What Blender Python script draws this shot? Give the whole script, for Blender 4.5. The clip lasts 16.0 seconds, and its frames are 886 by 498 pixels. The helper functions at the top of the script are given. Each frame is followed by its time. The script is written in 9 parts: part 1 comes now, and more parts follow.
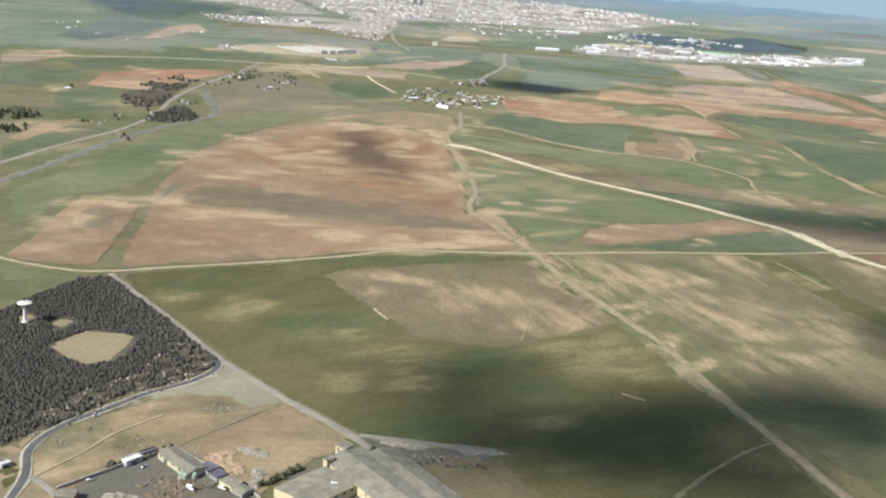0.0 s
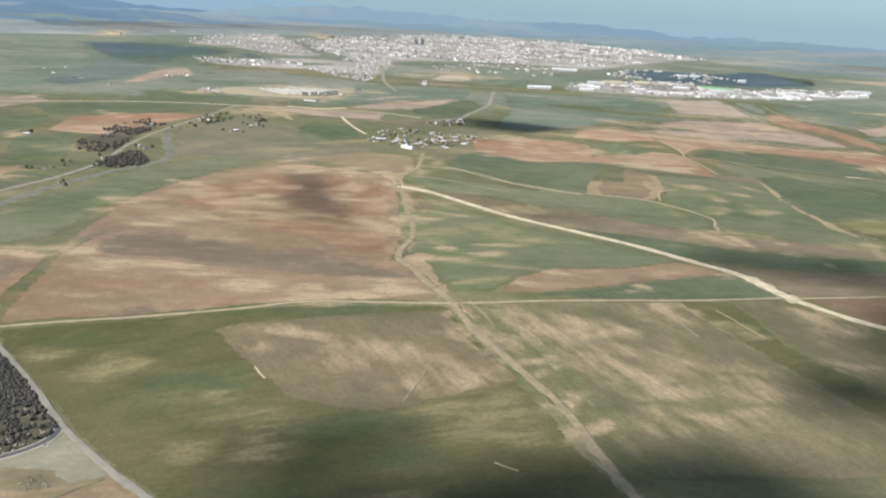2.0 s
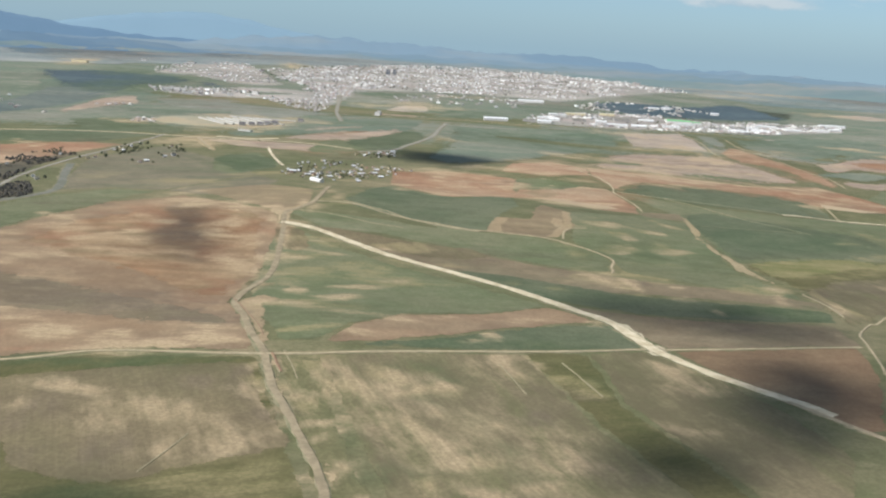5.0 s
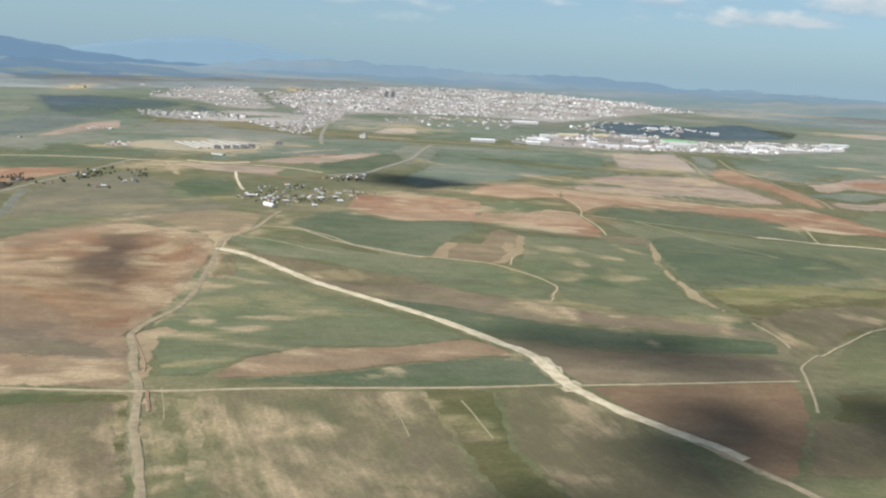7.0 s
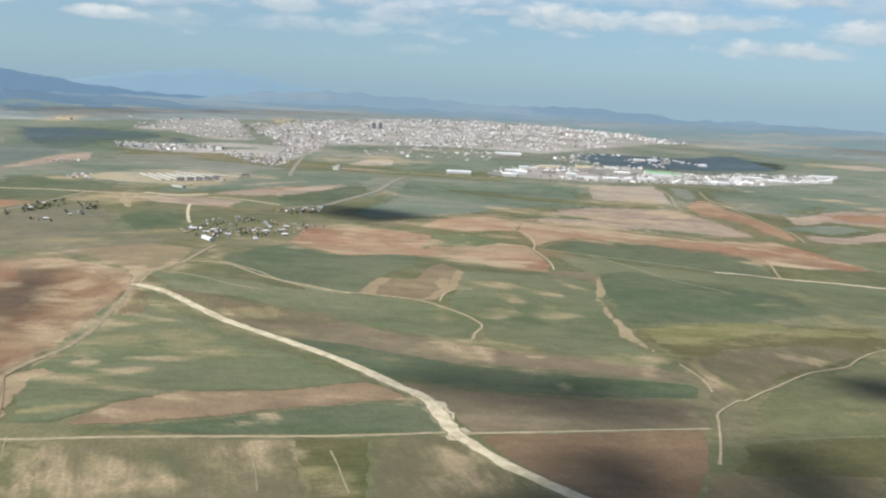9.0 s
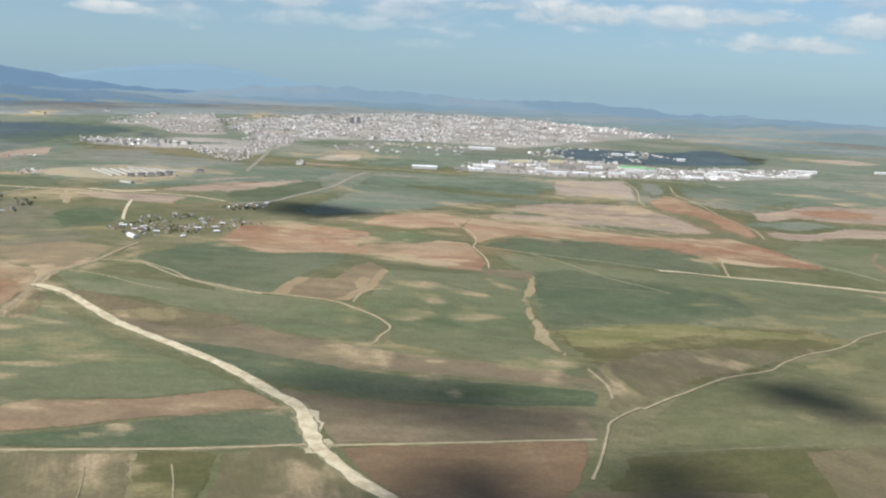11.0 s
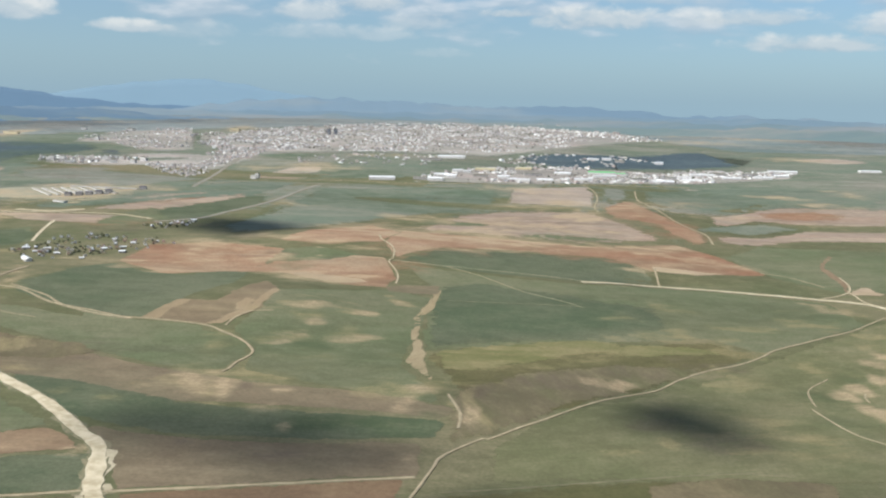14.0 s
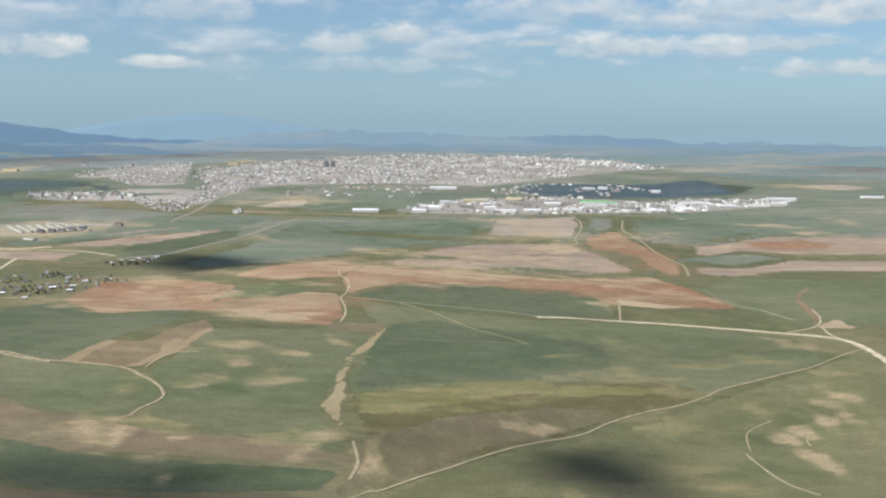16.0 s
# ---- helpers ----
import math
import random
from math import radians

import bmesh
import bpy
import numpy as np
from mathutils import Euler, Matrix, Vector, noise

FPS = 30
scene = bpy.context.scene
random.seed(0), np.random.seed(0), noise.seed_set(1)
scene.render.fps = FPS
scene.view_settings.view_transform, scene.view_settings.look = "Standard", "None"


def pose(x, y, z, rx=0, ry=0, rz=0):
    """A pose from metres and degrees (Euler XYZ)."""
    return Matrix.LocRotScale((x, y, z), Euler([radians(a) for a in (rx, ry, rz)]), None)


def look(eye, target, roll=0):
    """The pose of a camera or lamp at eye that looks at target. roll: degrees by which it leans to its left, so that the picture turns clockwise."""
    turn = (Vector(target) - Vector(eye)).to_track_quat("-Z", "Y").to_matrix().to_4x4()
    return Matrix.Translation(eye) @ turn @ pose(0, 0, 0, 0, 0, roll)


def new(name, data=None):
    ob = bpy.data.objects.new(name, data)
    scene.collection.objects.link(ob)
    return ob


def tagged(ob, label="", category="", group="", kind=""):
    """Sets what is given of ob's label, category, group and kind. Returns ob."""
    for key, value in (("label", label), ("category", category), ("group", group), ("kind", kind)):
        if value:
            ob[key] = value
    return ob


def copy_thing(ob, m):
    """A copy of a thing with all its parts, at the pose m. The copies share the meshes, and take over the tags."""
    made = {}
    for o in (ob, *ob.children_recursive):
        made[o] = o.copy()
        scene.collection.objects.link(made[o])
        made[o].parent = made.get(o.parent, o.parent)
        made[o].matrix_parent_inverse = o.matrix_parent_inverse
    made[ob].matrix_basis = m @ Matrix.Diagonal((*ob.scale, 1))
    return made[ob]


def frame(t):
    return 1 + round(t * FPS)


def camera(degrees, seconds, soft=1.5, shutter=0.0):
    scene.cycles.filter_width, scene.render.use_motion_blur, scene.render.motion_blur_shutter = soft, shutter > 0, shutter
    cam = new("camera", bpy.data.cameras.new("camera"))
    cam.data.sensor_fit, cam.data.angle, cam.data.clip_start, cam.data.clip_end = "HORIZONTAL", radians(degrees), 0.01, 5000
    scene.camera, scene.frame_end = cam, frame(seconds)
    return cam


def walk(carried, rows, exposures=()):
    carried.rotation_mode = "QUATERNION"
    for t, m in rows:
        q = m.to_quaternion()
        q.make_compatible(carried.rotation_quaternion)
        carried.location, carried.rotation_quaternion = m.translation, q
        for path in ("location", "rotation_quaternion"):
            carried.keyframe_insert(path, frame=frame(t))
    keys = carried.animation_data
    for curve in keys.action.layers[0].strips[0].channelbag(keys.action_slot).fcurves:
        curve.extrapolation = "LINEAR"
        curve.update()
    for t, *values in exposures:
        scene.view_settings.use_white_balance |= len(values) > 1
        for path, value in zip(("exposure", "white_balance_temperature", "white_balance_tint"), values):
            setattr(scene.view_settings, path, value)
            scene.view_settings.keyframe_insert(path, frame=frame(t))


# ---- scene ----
cam = camera(50.00, 16.0, soft=2.2)
# seconds, eye, yaw to the left, pitch, roll
PATH = [
    (0.0, 0.00, 0.00, 172.12, 0.004, -15.543, 4.114),
    (0.5, 16.53, 8.89, 172.47, 0.505, -14.523, 3.776),
    (1.0, 33.06, 17.79, 172.82, 1.203, -13.523, 2.673),
    (1.5, 49.59, 26.68, 173.17, 1.756, -13.349, 2.588),
    (2.0, 66.11, 35.57, 173.53, 1.928, -13.348, 3.069),
    (2.5, 82.63, 44.47, 173.89, 2.028, -13.010, 3.048),
    (3.0, 99.15, 53.37, 174.25, 1.982, -12.676, 3.162),
    (3.5, 115.67, 62.26, 174.62, 1.904, -12.521, 3.764),
    (4.0, 132.19, 71.16, 175.00, 1.931, -12.268, 3.733),
    (6.5, 214.73, 115.66, 176.94, 4.006, -10.588, 2.961),
    (7.0, 231.23, 124.56, 177.34, 4.253, -10.335, 2.879),
    (7.5, 247.73, 133.46, 177.75, 4.668, -9.788, 2.806),
    (8.0, 264.23, 142.36, 178.16, 4.924, -9.157, 2.536),
    (8.5, 280.72, 151.27, 178.57, 5.193, -8.504, 2.287),
    (9.0, 297.22, 160.17, 178.99, 5.231, -8.498, 2.771),
    (9.5, 313.71, 169.08, 179.42, 5.301, -8.587, 2.808),
    (12.0, 396.12, 213.62, 181.60, 6.257, -8.858, 2.092),
    (12.5, 412.60, 222.53, 182.05, 6.473, -8.763, 1.031),
    (13.0, 429.07, 231.44, 182.51, 6.460, -8.300, 0.783),
    (13.5, 445.55, 240.35, 182.97, 6.623, -8.159, 1.144),
    (14.0, 462.02, 249.26, 183.43, 6.948, -8.378, 1.121),
    (14.5, 478.48, 258.17, 183.90, 7.862, -7.926, 1.394),
    (15.0, 494.95, 267.08, 184.37, 8.450, -7.360, 0.404),
    (15.5, 511.41, 276.00, 184.85, 8.619, -7.048, 0.648),
    (16.0, 527.87, 284.91, 185.33, 8.632, -6.593, 0.232),
]
walk(cam, [(t, pose(x, y, z, 90 + pitch, 0, yaw) @ pose(0, 0, 0, 0, 0, roll)) for t, x, y, z, yaw, pitch, roll in PATH],
     exposures=[(0.0, 0.73, 6060, 10), (4.0, 0.54, 6060, 10), (9.0, 0.55, 6060, 10), (16.0, 0.52, 6060, 10)])

# ---- sky, sun ----
SUN_AZ, SUN_EL = 236.0, 40.0          # degrees: compass bearing of the sun (0 = +y, 90 = +x) and its height
sun_way = Vector((math.sin(radians(SUN_AZ)) * math.cos(radians(SUN_EL)), math.cos(radians(SUN_AZ)) * math.cos(radians(SUN_EL)), math.sin(radians(SUN_EL))))
sun = new("sun", bpy.data.lights.new("sun", "SUN"))
sun.data.energy, sun.data.angle, sun.data.color = 4.6, radians(2.5), (1.0, 0.955, 0.88)
sun.matrix_world = look((0, 0, 900), Vector((0, 0, 900)) - sun_way)

world = bpy.data.worlds.new("sky")
scene.world = world
world.use_nodes = True
wn = world.node_tree.nodes
wl = world.node_tree.links
wn.clear()


def node(tree, kind, x=0, **values):
    """A node with its attributes and, for keys that name inputs, their values."""
    n = tree.nodes.new(kind)
    for key, value in values.items():
        n.inputs[key.replace("_", " ")].default_value = value
    return n


def math_node(tree, op, a, b=None, c=None, clamp=False):
    n = tree.nodes.new("ShaderNodeMath")
    n.operation, n.use_clamp = op, clamp
    for k, v in enumerate((a, b, c)):
        if v is None:
            continue
        if hasattr(v, "links"):
            tree.links.new(v, n.inputs[k])
        else:
            n.inputs[k].default_value = v
    return n.outputs[0]


def ramp(tree, fac, stops, smooth=True):
    n = tree.nodes.new("ShaderNodeValToRGB")
    n.color_ramp.interpolation = "EASE" if smooth else "LINEAR"
    while len(n.color_ramp.elements) < len(stops):
        n.color_ramp.elements.new(0.5)
    for e, (p, c) in zip(n.color_ramp.elements, stops):
        e.position, e.color = p, (*c, 1) if len(c) == 3 else c
    tree.links.new(fac, n.inputs[0])
    return n.outputs[0]


def mix(tree, fac, a, b):
    n = tree.nodes.new("ShaderNodeMix")
    n.data_type = "RGBA"
    for k, v in ((0, fac), (6, a), (7, b)):
        if hasattr(v, "links"):
            tree.links.new(v, n.inputs[k])
        else:
            n.inputs[k].default_value = v if k == 0 else (*v, 1)
    return n.outputs[2]


def sky_world():
    tr = world.node_tree
    out = tr.nodes.new("ShaderNodeOutputWorld")
    bg = tr.nodes.new("ShaderNodeBackground")
    sky = tr.nodes.new("ShaderNodeTexSky")
    sky.sky_type, sky.sun_disc = "NISHITA", False
    sky.sun_elevation, sky.sun_rotation = radians(SUN_EL), radians(SUN_AZ)
    sky.altitude, sky.air_density, sky.dust_density, sky.ozone_density = 900, 1.0, 1.6, 1.5
    co = tr.nodes.new("ShaderNodeTexCoord")
    sep = tr.nodes.new("ShaderNodeSeparateXYZ")
    tr.links.new(co.outputs["Generated"], sep.inputs[0])
    x, y, z = sep.outputs
    above = tr.nodes.new("ShaderNodeCombineXYZ")
    tr.links.new(x, above.inputs[0])
    tr.links.new(y, above.inputs[1])
    tr.links.new(math_node(tr, "MAXIMUM", z, 0.012), above.inputs[2])
    tr.links.new(above.outputs[0], sky.inputs[0])
    # a cloud deck: the view ray meets a flat layer above; clouds stretch towards the skyline
    h = math_node(tr, "MAXIMUM", math_node(tr, "ADD", z, 0.030), 0.02)
    u, v = math_node(tr, "DIVIDE", x, h), math_node(tr, "DIVIDE", y, h)
    deck = tr.nodes.new("ShaderNodeCombineXYZ")
    tr.links.new(math_node(tr, "MULTIPLY", u, 0.62), deck.inputs[0])
    tr.links.new(math_node(tr, "MULTIPLY", v, 0.42), deck.inputs[1])
    n1 = node(tr, "ShaderNodeTexNoise", Scale=0.62, Detail=7.0, Roughness=0.58, Distortion=0.25)
    tr.links.new(deck.outputs[0], n1.inputs["Vector"])
    # flat-based heaps seen from the side
    side = tr.nodes.new("ShaderNodeCombineXYZ")
    az = math_node(tr, "ARCTAN2", x, y)
    tr.links.new(math_node(tr, "MULTIPLY", az, 11.5), side.inputs[0])
    tr.links.new(math_node(tr, "MULTIPLY", z, 36.0), side.inputs[1])
    n2 = node(tr, "ShaderNodeTexNoise", Scale=1.0, Detail=5.0, Roughness=0.46, Distortion=0.1)
    tr.links.new(side.outputs[0], n2.inputs["Vector"])
    raw = math_node(tr, "ADD", math_node(tr, "MULTIPLY", n1.outputs[0], 0.12), math_node(tr, "MULTIPLY", n2.outputs[0], 0.88))
    rise = ramp(tr, z, [(0.0, (0, 0, 0)), (0.035, (0.0, 0.0, 0.0)), (0.10, (1, 1, 1)), (0.4, (0.9, 0.9, 0.9))])
    cover = math_node(tr, "ADD", raw, math_node(tr, "MULTIPLY", math_node(tr, "SUBTRACT", rise, 1.0), 0.24))
    mask = ramp(tr, cover, [(0.42, (0, 0, 0)), (0.62, (1, 1, 1))])
    # sunlit tops and greyer flat bases
    higher = tr.nodes.new("ShaderNodeVectorMath")
    higher.operation = "ADD"
    higher.inputs[1].default_value = (-0.06, 0.30, 0)
    tr.links.new(side.outputs[0], higher.inputs[0])
    n3 = node(tr, "ShaderNodeTexNoise", Scale=1.0, Detail=4.0, Roughness=0.5, Distortion=0.15)
    tr.links.new(higher.outputs[0], n3.inputs["Vector"])
    lit = math_node(tr, "ADD", math_node(tr, "MULTIPLY", math_node(tr, "SUBTRACT", n2.outputs[0], n3.outputs[0]), 2.2), 0.45)
    body = ramp(tr, lit, [(0.15, (0.275, 0.335, 0.385)), (0.45, (0.36, 0.41, 0.44)), (0.80, (0.53, 0.535, 0.53))])
    clear = tr.nodes.new("ShaderNodeMix")
    clear.data_type, clear.blend_type = "RGBA", "MULTIPLY"
    clear.inputs[0].default_value = 1.0
    tr.links.new(sky.outputs[0], clear.inputs[6])
    clear.inputs[7].default_value = (SKY_GAIN[0], SKY_GAIN[1], SKY_GAIN[2], 1)
    # moist air greys the lowest degrees of the sky
    low = ramp(tr, z, [(0.0, (1, 1, 1)), (0.07, (0.62, 0.62, 0.62)), (0.17, (0.1, 0.1, 0.1)), (0.5, (0, 0, 0))])
    air = mix(tr, math_node(tr, "MULTIPLY", low, 0.85), clear.outputs[2], (0.212, 0.310, 0.370))
    whole = mix(tr, math_node(tr, "MULTIPLY", mask, 0.62), air, body)

    lumps = tr.nodes.new("ShaderNodeCombineXYZ")
    tr.links.new(math_node(tr, "MULTIPLY", az, 24.0), lumps.inputs[0])
    tr.links.new(math_node(tr, "MULTIPLY", z, 46.0), lumps.inputs[1])
    puff = node(tr, "ShaderNodeTexNoise", Scale=1.0, Detail=6.0, Roughness=0.58, Distortion=0.2)
    tr.links.new(lumps.outputs[0], puff.inputs["Vector"])
    ragged_rim = math_node(tr, "SUBTRACT", puff.outputs[0], 0.5)

    def sky_heap(under, bearing, rise, wide, tall, dense):
        """A fair-weather heap: lumpy bright top, soft greyer flat base."""
        dx = math_node(tr, "MULTIPLY", math_node(tr, "SUBTRACT", az, bearing), 1 / wide)
        dz = math_node(tr, "MULTIPLY", math_node(tr, "SUBTRACT", z, rise), 1 / tall)
        down = math_node(tr, "MULTIPLY", dz, -1.5)
        body = math_node(tr, "SUBTRACT", 1.0, math_node(tr, "ADD", math_node(tr, "POWER", math_node(tr, "ABSOLUTE", dx), 2.0), math_node(tr, "POWER", math_node(tr, "MAXIMUM", dz, down), 2.0)))
        body = math_node(tr, "ADD", body, math_node(tr, "MULTIPLY", ragged_rim, 2.8))
        held = ramp(tr, body, [(0.0, (0, 0, 0)), (1.0, (0.86 * dense,) * 3)])
        tone = ramp(tr, math_node(tr, "ADD", math_node(tr, "MULTIPLY_ADD", dz, 0.42, 0.42), math_node(tr, "MULTIPLY", ragged_rim, 1.2)), [(0.10, (0.300, 0.360, 0.392)), (0.45, (0.425, 0.458, 0.458)), (0.85, (0.600, 0.588, 0.540))])
        return mix(tr, held, under, tone)

    for cloud_row in SKY_HEAPS:
        whole = sky_heap(whole, *cloud_row)
    tr.links.new(whole, bg.inputs[0])
    bg.inputs[1].default_value = 1.0
    tr.links.new(bg.outputs[0], out.inputs[0])


# bearing, height, half width, half height (radians), density
SKY_HEAPS = [(-0.554, 0.0860, 0.056, 0.0178, 0.85), (-0.517, 0.0859, 0.022, 0.0119, 0.50), (-0.436, 0.0738, 0.046, 0.0089, 0.85), (-0.415, 0.1255, 0.074, 0.0208, 0.55), (-0.375, 0.0719, 0.052, 0.0134, 0.35), (-0.261, 0.0953, 0.046, 0.0149, 0.80), (-0.201, 0.1061, 0.043, 0.0164, 0.95), (-0.236, 0.0741, 0.097, 0.0119, 0.45), (-0.154, 0.0861, 0.045, 0.0134, 0.50), (-0.055, 0.0974, 0.041, 0.0067, 0.90), (0.031, 0.0921, 0.082, 0.0178, 0.95), (-0.021, 0.1282, 0.141, 0.0223, 0.55), (0.151, 0.1264, 0.126, 0.0223, 0.70), (0.125, 0.0910, 0.037, 0.0149, 0.60), (0.191, 0.0931, 0.063, 0.0126, 0.85), (0.258, 0.1199, 0.052, 0.0164, 0.85), (0.241, 0.0684, 0.089, 0.0134, 0.95), (0.075, 0.1139, 0.089, 0.0119, 0.40), (0.214, 0.1125, 0.045, 0.0104, 0.40), (-0.130, 0.0564, 0.045, 0.0074, 0.25), (0.317, 0.0827, 0.067, 0.0178, 0.80), (-0.637, 0.0934, 0.067, 0.0223, 0.70), (0.384, 0.0947, 0.089, 0.0297, 0.70), (-0.717, 0.0648, 0.082, 0.0164, 0.60), (-0.478, 0.1686, 0.104, 0.0297, 0.60), (-0.246, 0.1885, 0.119, 0.0297, 0.60), (0.056, 0.1865, 0.149, 0.0372, 0.70), (0.288, 0.1835, 0.119, 0.0372, 0.70)]
SKY_GAIN = (0.072, 0.078, 0.080)
sky_world()

# ---- the lie of the land ----
BUMPS = [(0, 960, 130, 140, 9), (235, 965, 80, 80, 8), (240, 1215, 160, 95, 10.5), (630, 850, 140, 110, -8), (560, 1172, 60, 40, -6), (-40, 1790, 220, 120, -8), (300, 1600, 150, 90, -5), (580, 1560, 120, 160, 5), (90, 610, 90, 70, 5), (-110, 440, 90, 90, -4)]


def gz(x, y):
    """Height of the ground."""
    X, Y = min(max(x, -600), 700) / 1000, min(max(y, 0), 1500) / 1000
    z = 5.1 - 0.6 * X + 18.1 * Y - 27 * X * X - 11.4 * X * Y + 10.7 * Y * Y
    z += 0.05 * (min(max(y, 1500), 2700) - 1500) + 0.03 * (min(max(y, 2700), 3400) - 2700) + 0.004 * (min(max(y, 3400), 6000) - 3400)
    for a, b, r, s, h in BUMPS:
        z += h * math.exp(-(((x - a) / r) ** 2) - ((y - b) / s) ** 2)
    return z


# ---- materials ----
def matte(name, rough=0.95):
    m = bpy.data.materials.new(name)
    m.use_nodes = True
    t = m.node_tree
    b = t.nodes["Principled BSDF"]
    b.inputs["Roughness"].default_value = rough
    b.inputs["Specular IOR Level"].default_value = 0.15
    return m, t, b


def place_noise(t, scale, angle=0.0, stretch=1.0, detail=4.0, rough=0.55, offset=0.0):
    """Noise laid on the land in metres: features 1/scale long, drawn out by stretch along the angle (degrees from +x)."""
    g = t.nodes.new("ShaderNodeNewGeometry")
    mp = t.nodes.new("ShaderNodeMapping")
    mp.vector_type = "TEXTURE"
    mp.inputs["Rotation"].default_value = (0, 0, radians(angle))
    mp.inputs["Scale"].default_value = (stretch, 1, 1)
    mp.inputs["Location"].default_value = (offset * 37.0, offset * 91.0, 0)
    t.links.new(g.outputs["Position"], mp.inputs["Vector"])
    n = node(t, "ShaderNodeTexNoise", Scale=scale, Detail=detail, Roughness=rough)
    t.links.new(mp.outputs[0], n.inputs["Vector"])
    return n.outputs[0]


# the first is dark soil, and also paints cloud shade on some fields
COVERS = (("mud_and_shade", (0.138, 0.107, 0.075), 0.8), ("rust", (0.270, 0.145, 0.083), 0.75), ("moss", (0.070, 0.094, 0.042), 0.75), ("straw", (0.295, 0.240, 0.120), 0.8), ("chalk", (0.415, 0.315, 0.188), 0.95))


def land_mat(name, main, other, pale, angle=10.0, bare=0.5, seed=0.0, furrow=0.14, band=None, size=1.0, lines=0.0):
    """Field soil or crop: broad change between two colours, worn, grown-over and shade-darkened places, tillage lines,
    fine grain.
    """
    m, t, b = matte(name)
    warp = place_noise(t, 0.016 / size, angle, 1.5, 6.0, 0.6, seed)
    col = mix(t, ramp(t, warp, [(0.36, (0, 0, 0)), (0.64, (1, 1, 1))]), main, other)
    worn = place_noise(t, 0.020 / size, angle, 2.2, 8.0, 0.60, seed + 3)
    col = mix(t, math_node(t, "MULTIPLY", ramp(t, worn, [(bare, (0, 0, 0)), (bare + 0.16, (1, 1, 1))]), 0.55), col, pale)
    if band:
        strip = place_noise(t, 0.030 / size, angle, 3.5, 8.0, 0.62, seed + 21)
        col = mix(t, math_node(t, "MULTIPLY", ramp(t, strip, [(0.47, (0, 0, 0)), (0.62, (1, 1, 1))]), 0.6), col, band)
    if lines:
        # long thin strips: balks, tracks and bare edges between narrow plots
        thin = place_noise(t, 0.030, angle, 7.0, 6.0, 0.66, seed + 27)
        col = mix(t, math_node(t, "MULTIPLY", ramp(t, thin, [(0.56, (0, 0, 0)), (0.66, (1, 1, 1))]), lines), col, pale)
        col = mix(t, math_node(t, "MULTIPLY", ramp(t, thin, [(0.34, (1, 1, 1)), (0.44, (0, 0, 0))]), lines), col, tuple(0.55 * c for c in main))
    # worn, grown-over and shade-darkened places, as weighed on the land's points
    rag = place_noise(t, 0.070, angle, 2.6, 9.0, 0.64, seed + 7)
    torn = math_node(t, "MULTIPLY", math_node(t, "SUBTRACT", rag, 0.5), 3.2)
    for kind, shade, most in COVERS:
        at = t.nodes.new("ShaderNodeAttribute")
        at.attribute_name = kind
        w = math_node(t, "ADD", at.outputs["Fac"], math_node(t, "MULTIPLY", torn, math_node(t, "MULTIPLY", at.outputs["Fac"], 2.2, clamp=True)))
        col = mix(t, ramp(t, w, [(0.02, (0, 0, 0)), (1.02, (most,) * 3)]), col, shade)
    # broad changes of moisture and growth over the whole slope
    slope = place_noise(t, 0.0075, angle + 12.0, 1.7, 5.0, 0.55, seed * 0.1 + 41)
    col = mix(t, math_node(t, "MULTIPLY", ramp(t, slope, [(0.34, (1, 1, 1)), (0.50, (0, 0, 0))]), 0.50), col, tuple(0.66 * c for c in main))
    col = mix(t, math_node(t, "MULTIPLY", ramp(t, slope, [(0.52, (0, 0, 0)), (0.70, (1, 1, 1))]), 0.42), col, pale)
    mottle = place_noise(t, 0.070, angle, 1.4, 9.0, 0.68, seed + 13)
    col = mix(t, math_node(t, "MULTIPLY", ramp(t, mottle, [(0.45, (0, 0, 0)), (0.72, (1, 1, 1))]), 0.34), col, pale)
    col = mix(t, math_node(t, "MULTIPLY", ramp(t, mottle, [(0.30, (1, 1, 1)), (0.50, (0, 0, 0))]), 0.38), col, tuple(0.62 * c for c in main))
    streak = place_noise(t, 0.42, angle, 40.0, 3.0, 0.6, seed + 5)
    dark = tuple(0.62 * c for c in main)
    col = mix(t, math_node(t, "MULTIPLY", ramp(t, streak, [(0.42, (1, 1, 1)), (0.60, (0, 0, 0))]), furrow), col, dark)
    grain = place_noise(t, 0.45, 0, 1, 6.0, 0.72, seed + 9)
    gcol = mix(t, math_node(t, "MULTIPLY", ramp(t, grain, [(0.40, (1, 1, 1)), (0.62, (0, 0, 0))]), 0.30), col, tuple(0.5 * c for c in main))
    t.links.new(gcol, b.inputs["Base Color"])
    bump = t.nodes.new("ShaderNodeBump")
    bump.inputs["Strength"].default_value, bump.inputs["Distance"].default_value = 0.35, 0.5
    t.links.new(math_node(t, "ADD", grain, streak), bump.inputs["Height"])
    t.links.new(bump.outputs[0], b.inputs["Normal"])
    # thin, weedy growth towards the edge of a field
    rim = t.nodes.new("ShaderNodeAttribute")
    rim.attribute_name = "inward"
    patchy = place_noise(t, 0.10, angle, 1.5, 10.0, 0.74, seed + 17)
    grown = math_node(t, "ADD", rim.outputs["Fac"], math_node(t, "MULTIPLY", math_node(t, "SUBTRACT", patchy, 0.5), 1.7))
    t.links.new(ramp(t, grown, [(0.35, (0, 0, 0)), (0.37, (1, 1, 1))]), b.inputs["Alpha"])
    return m


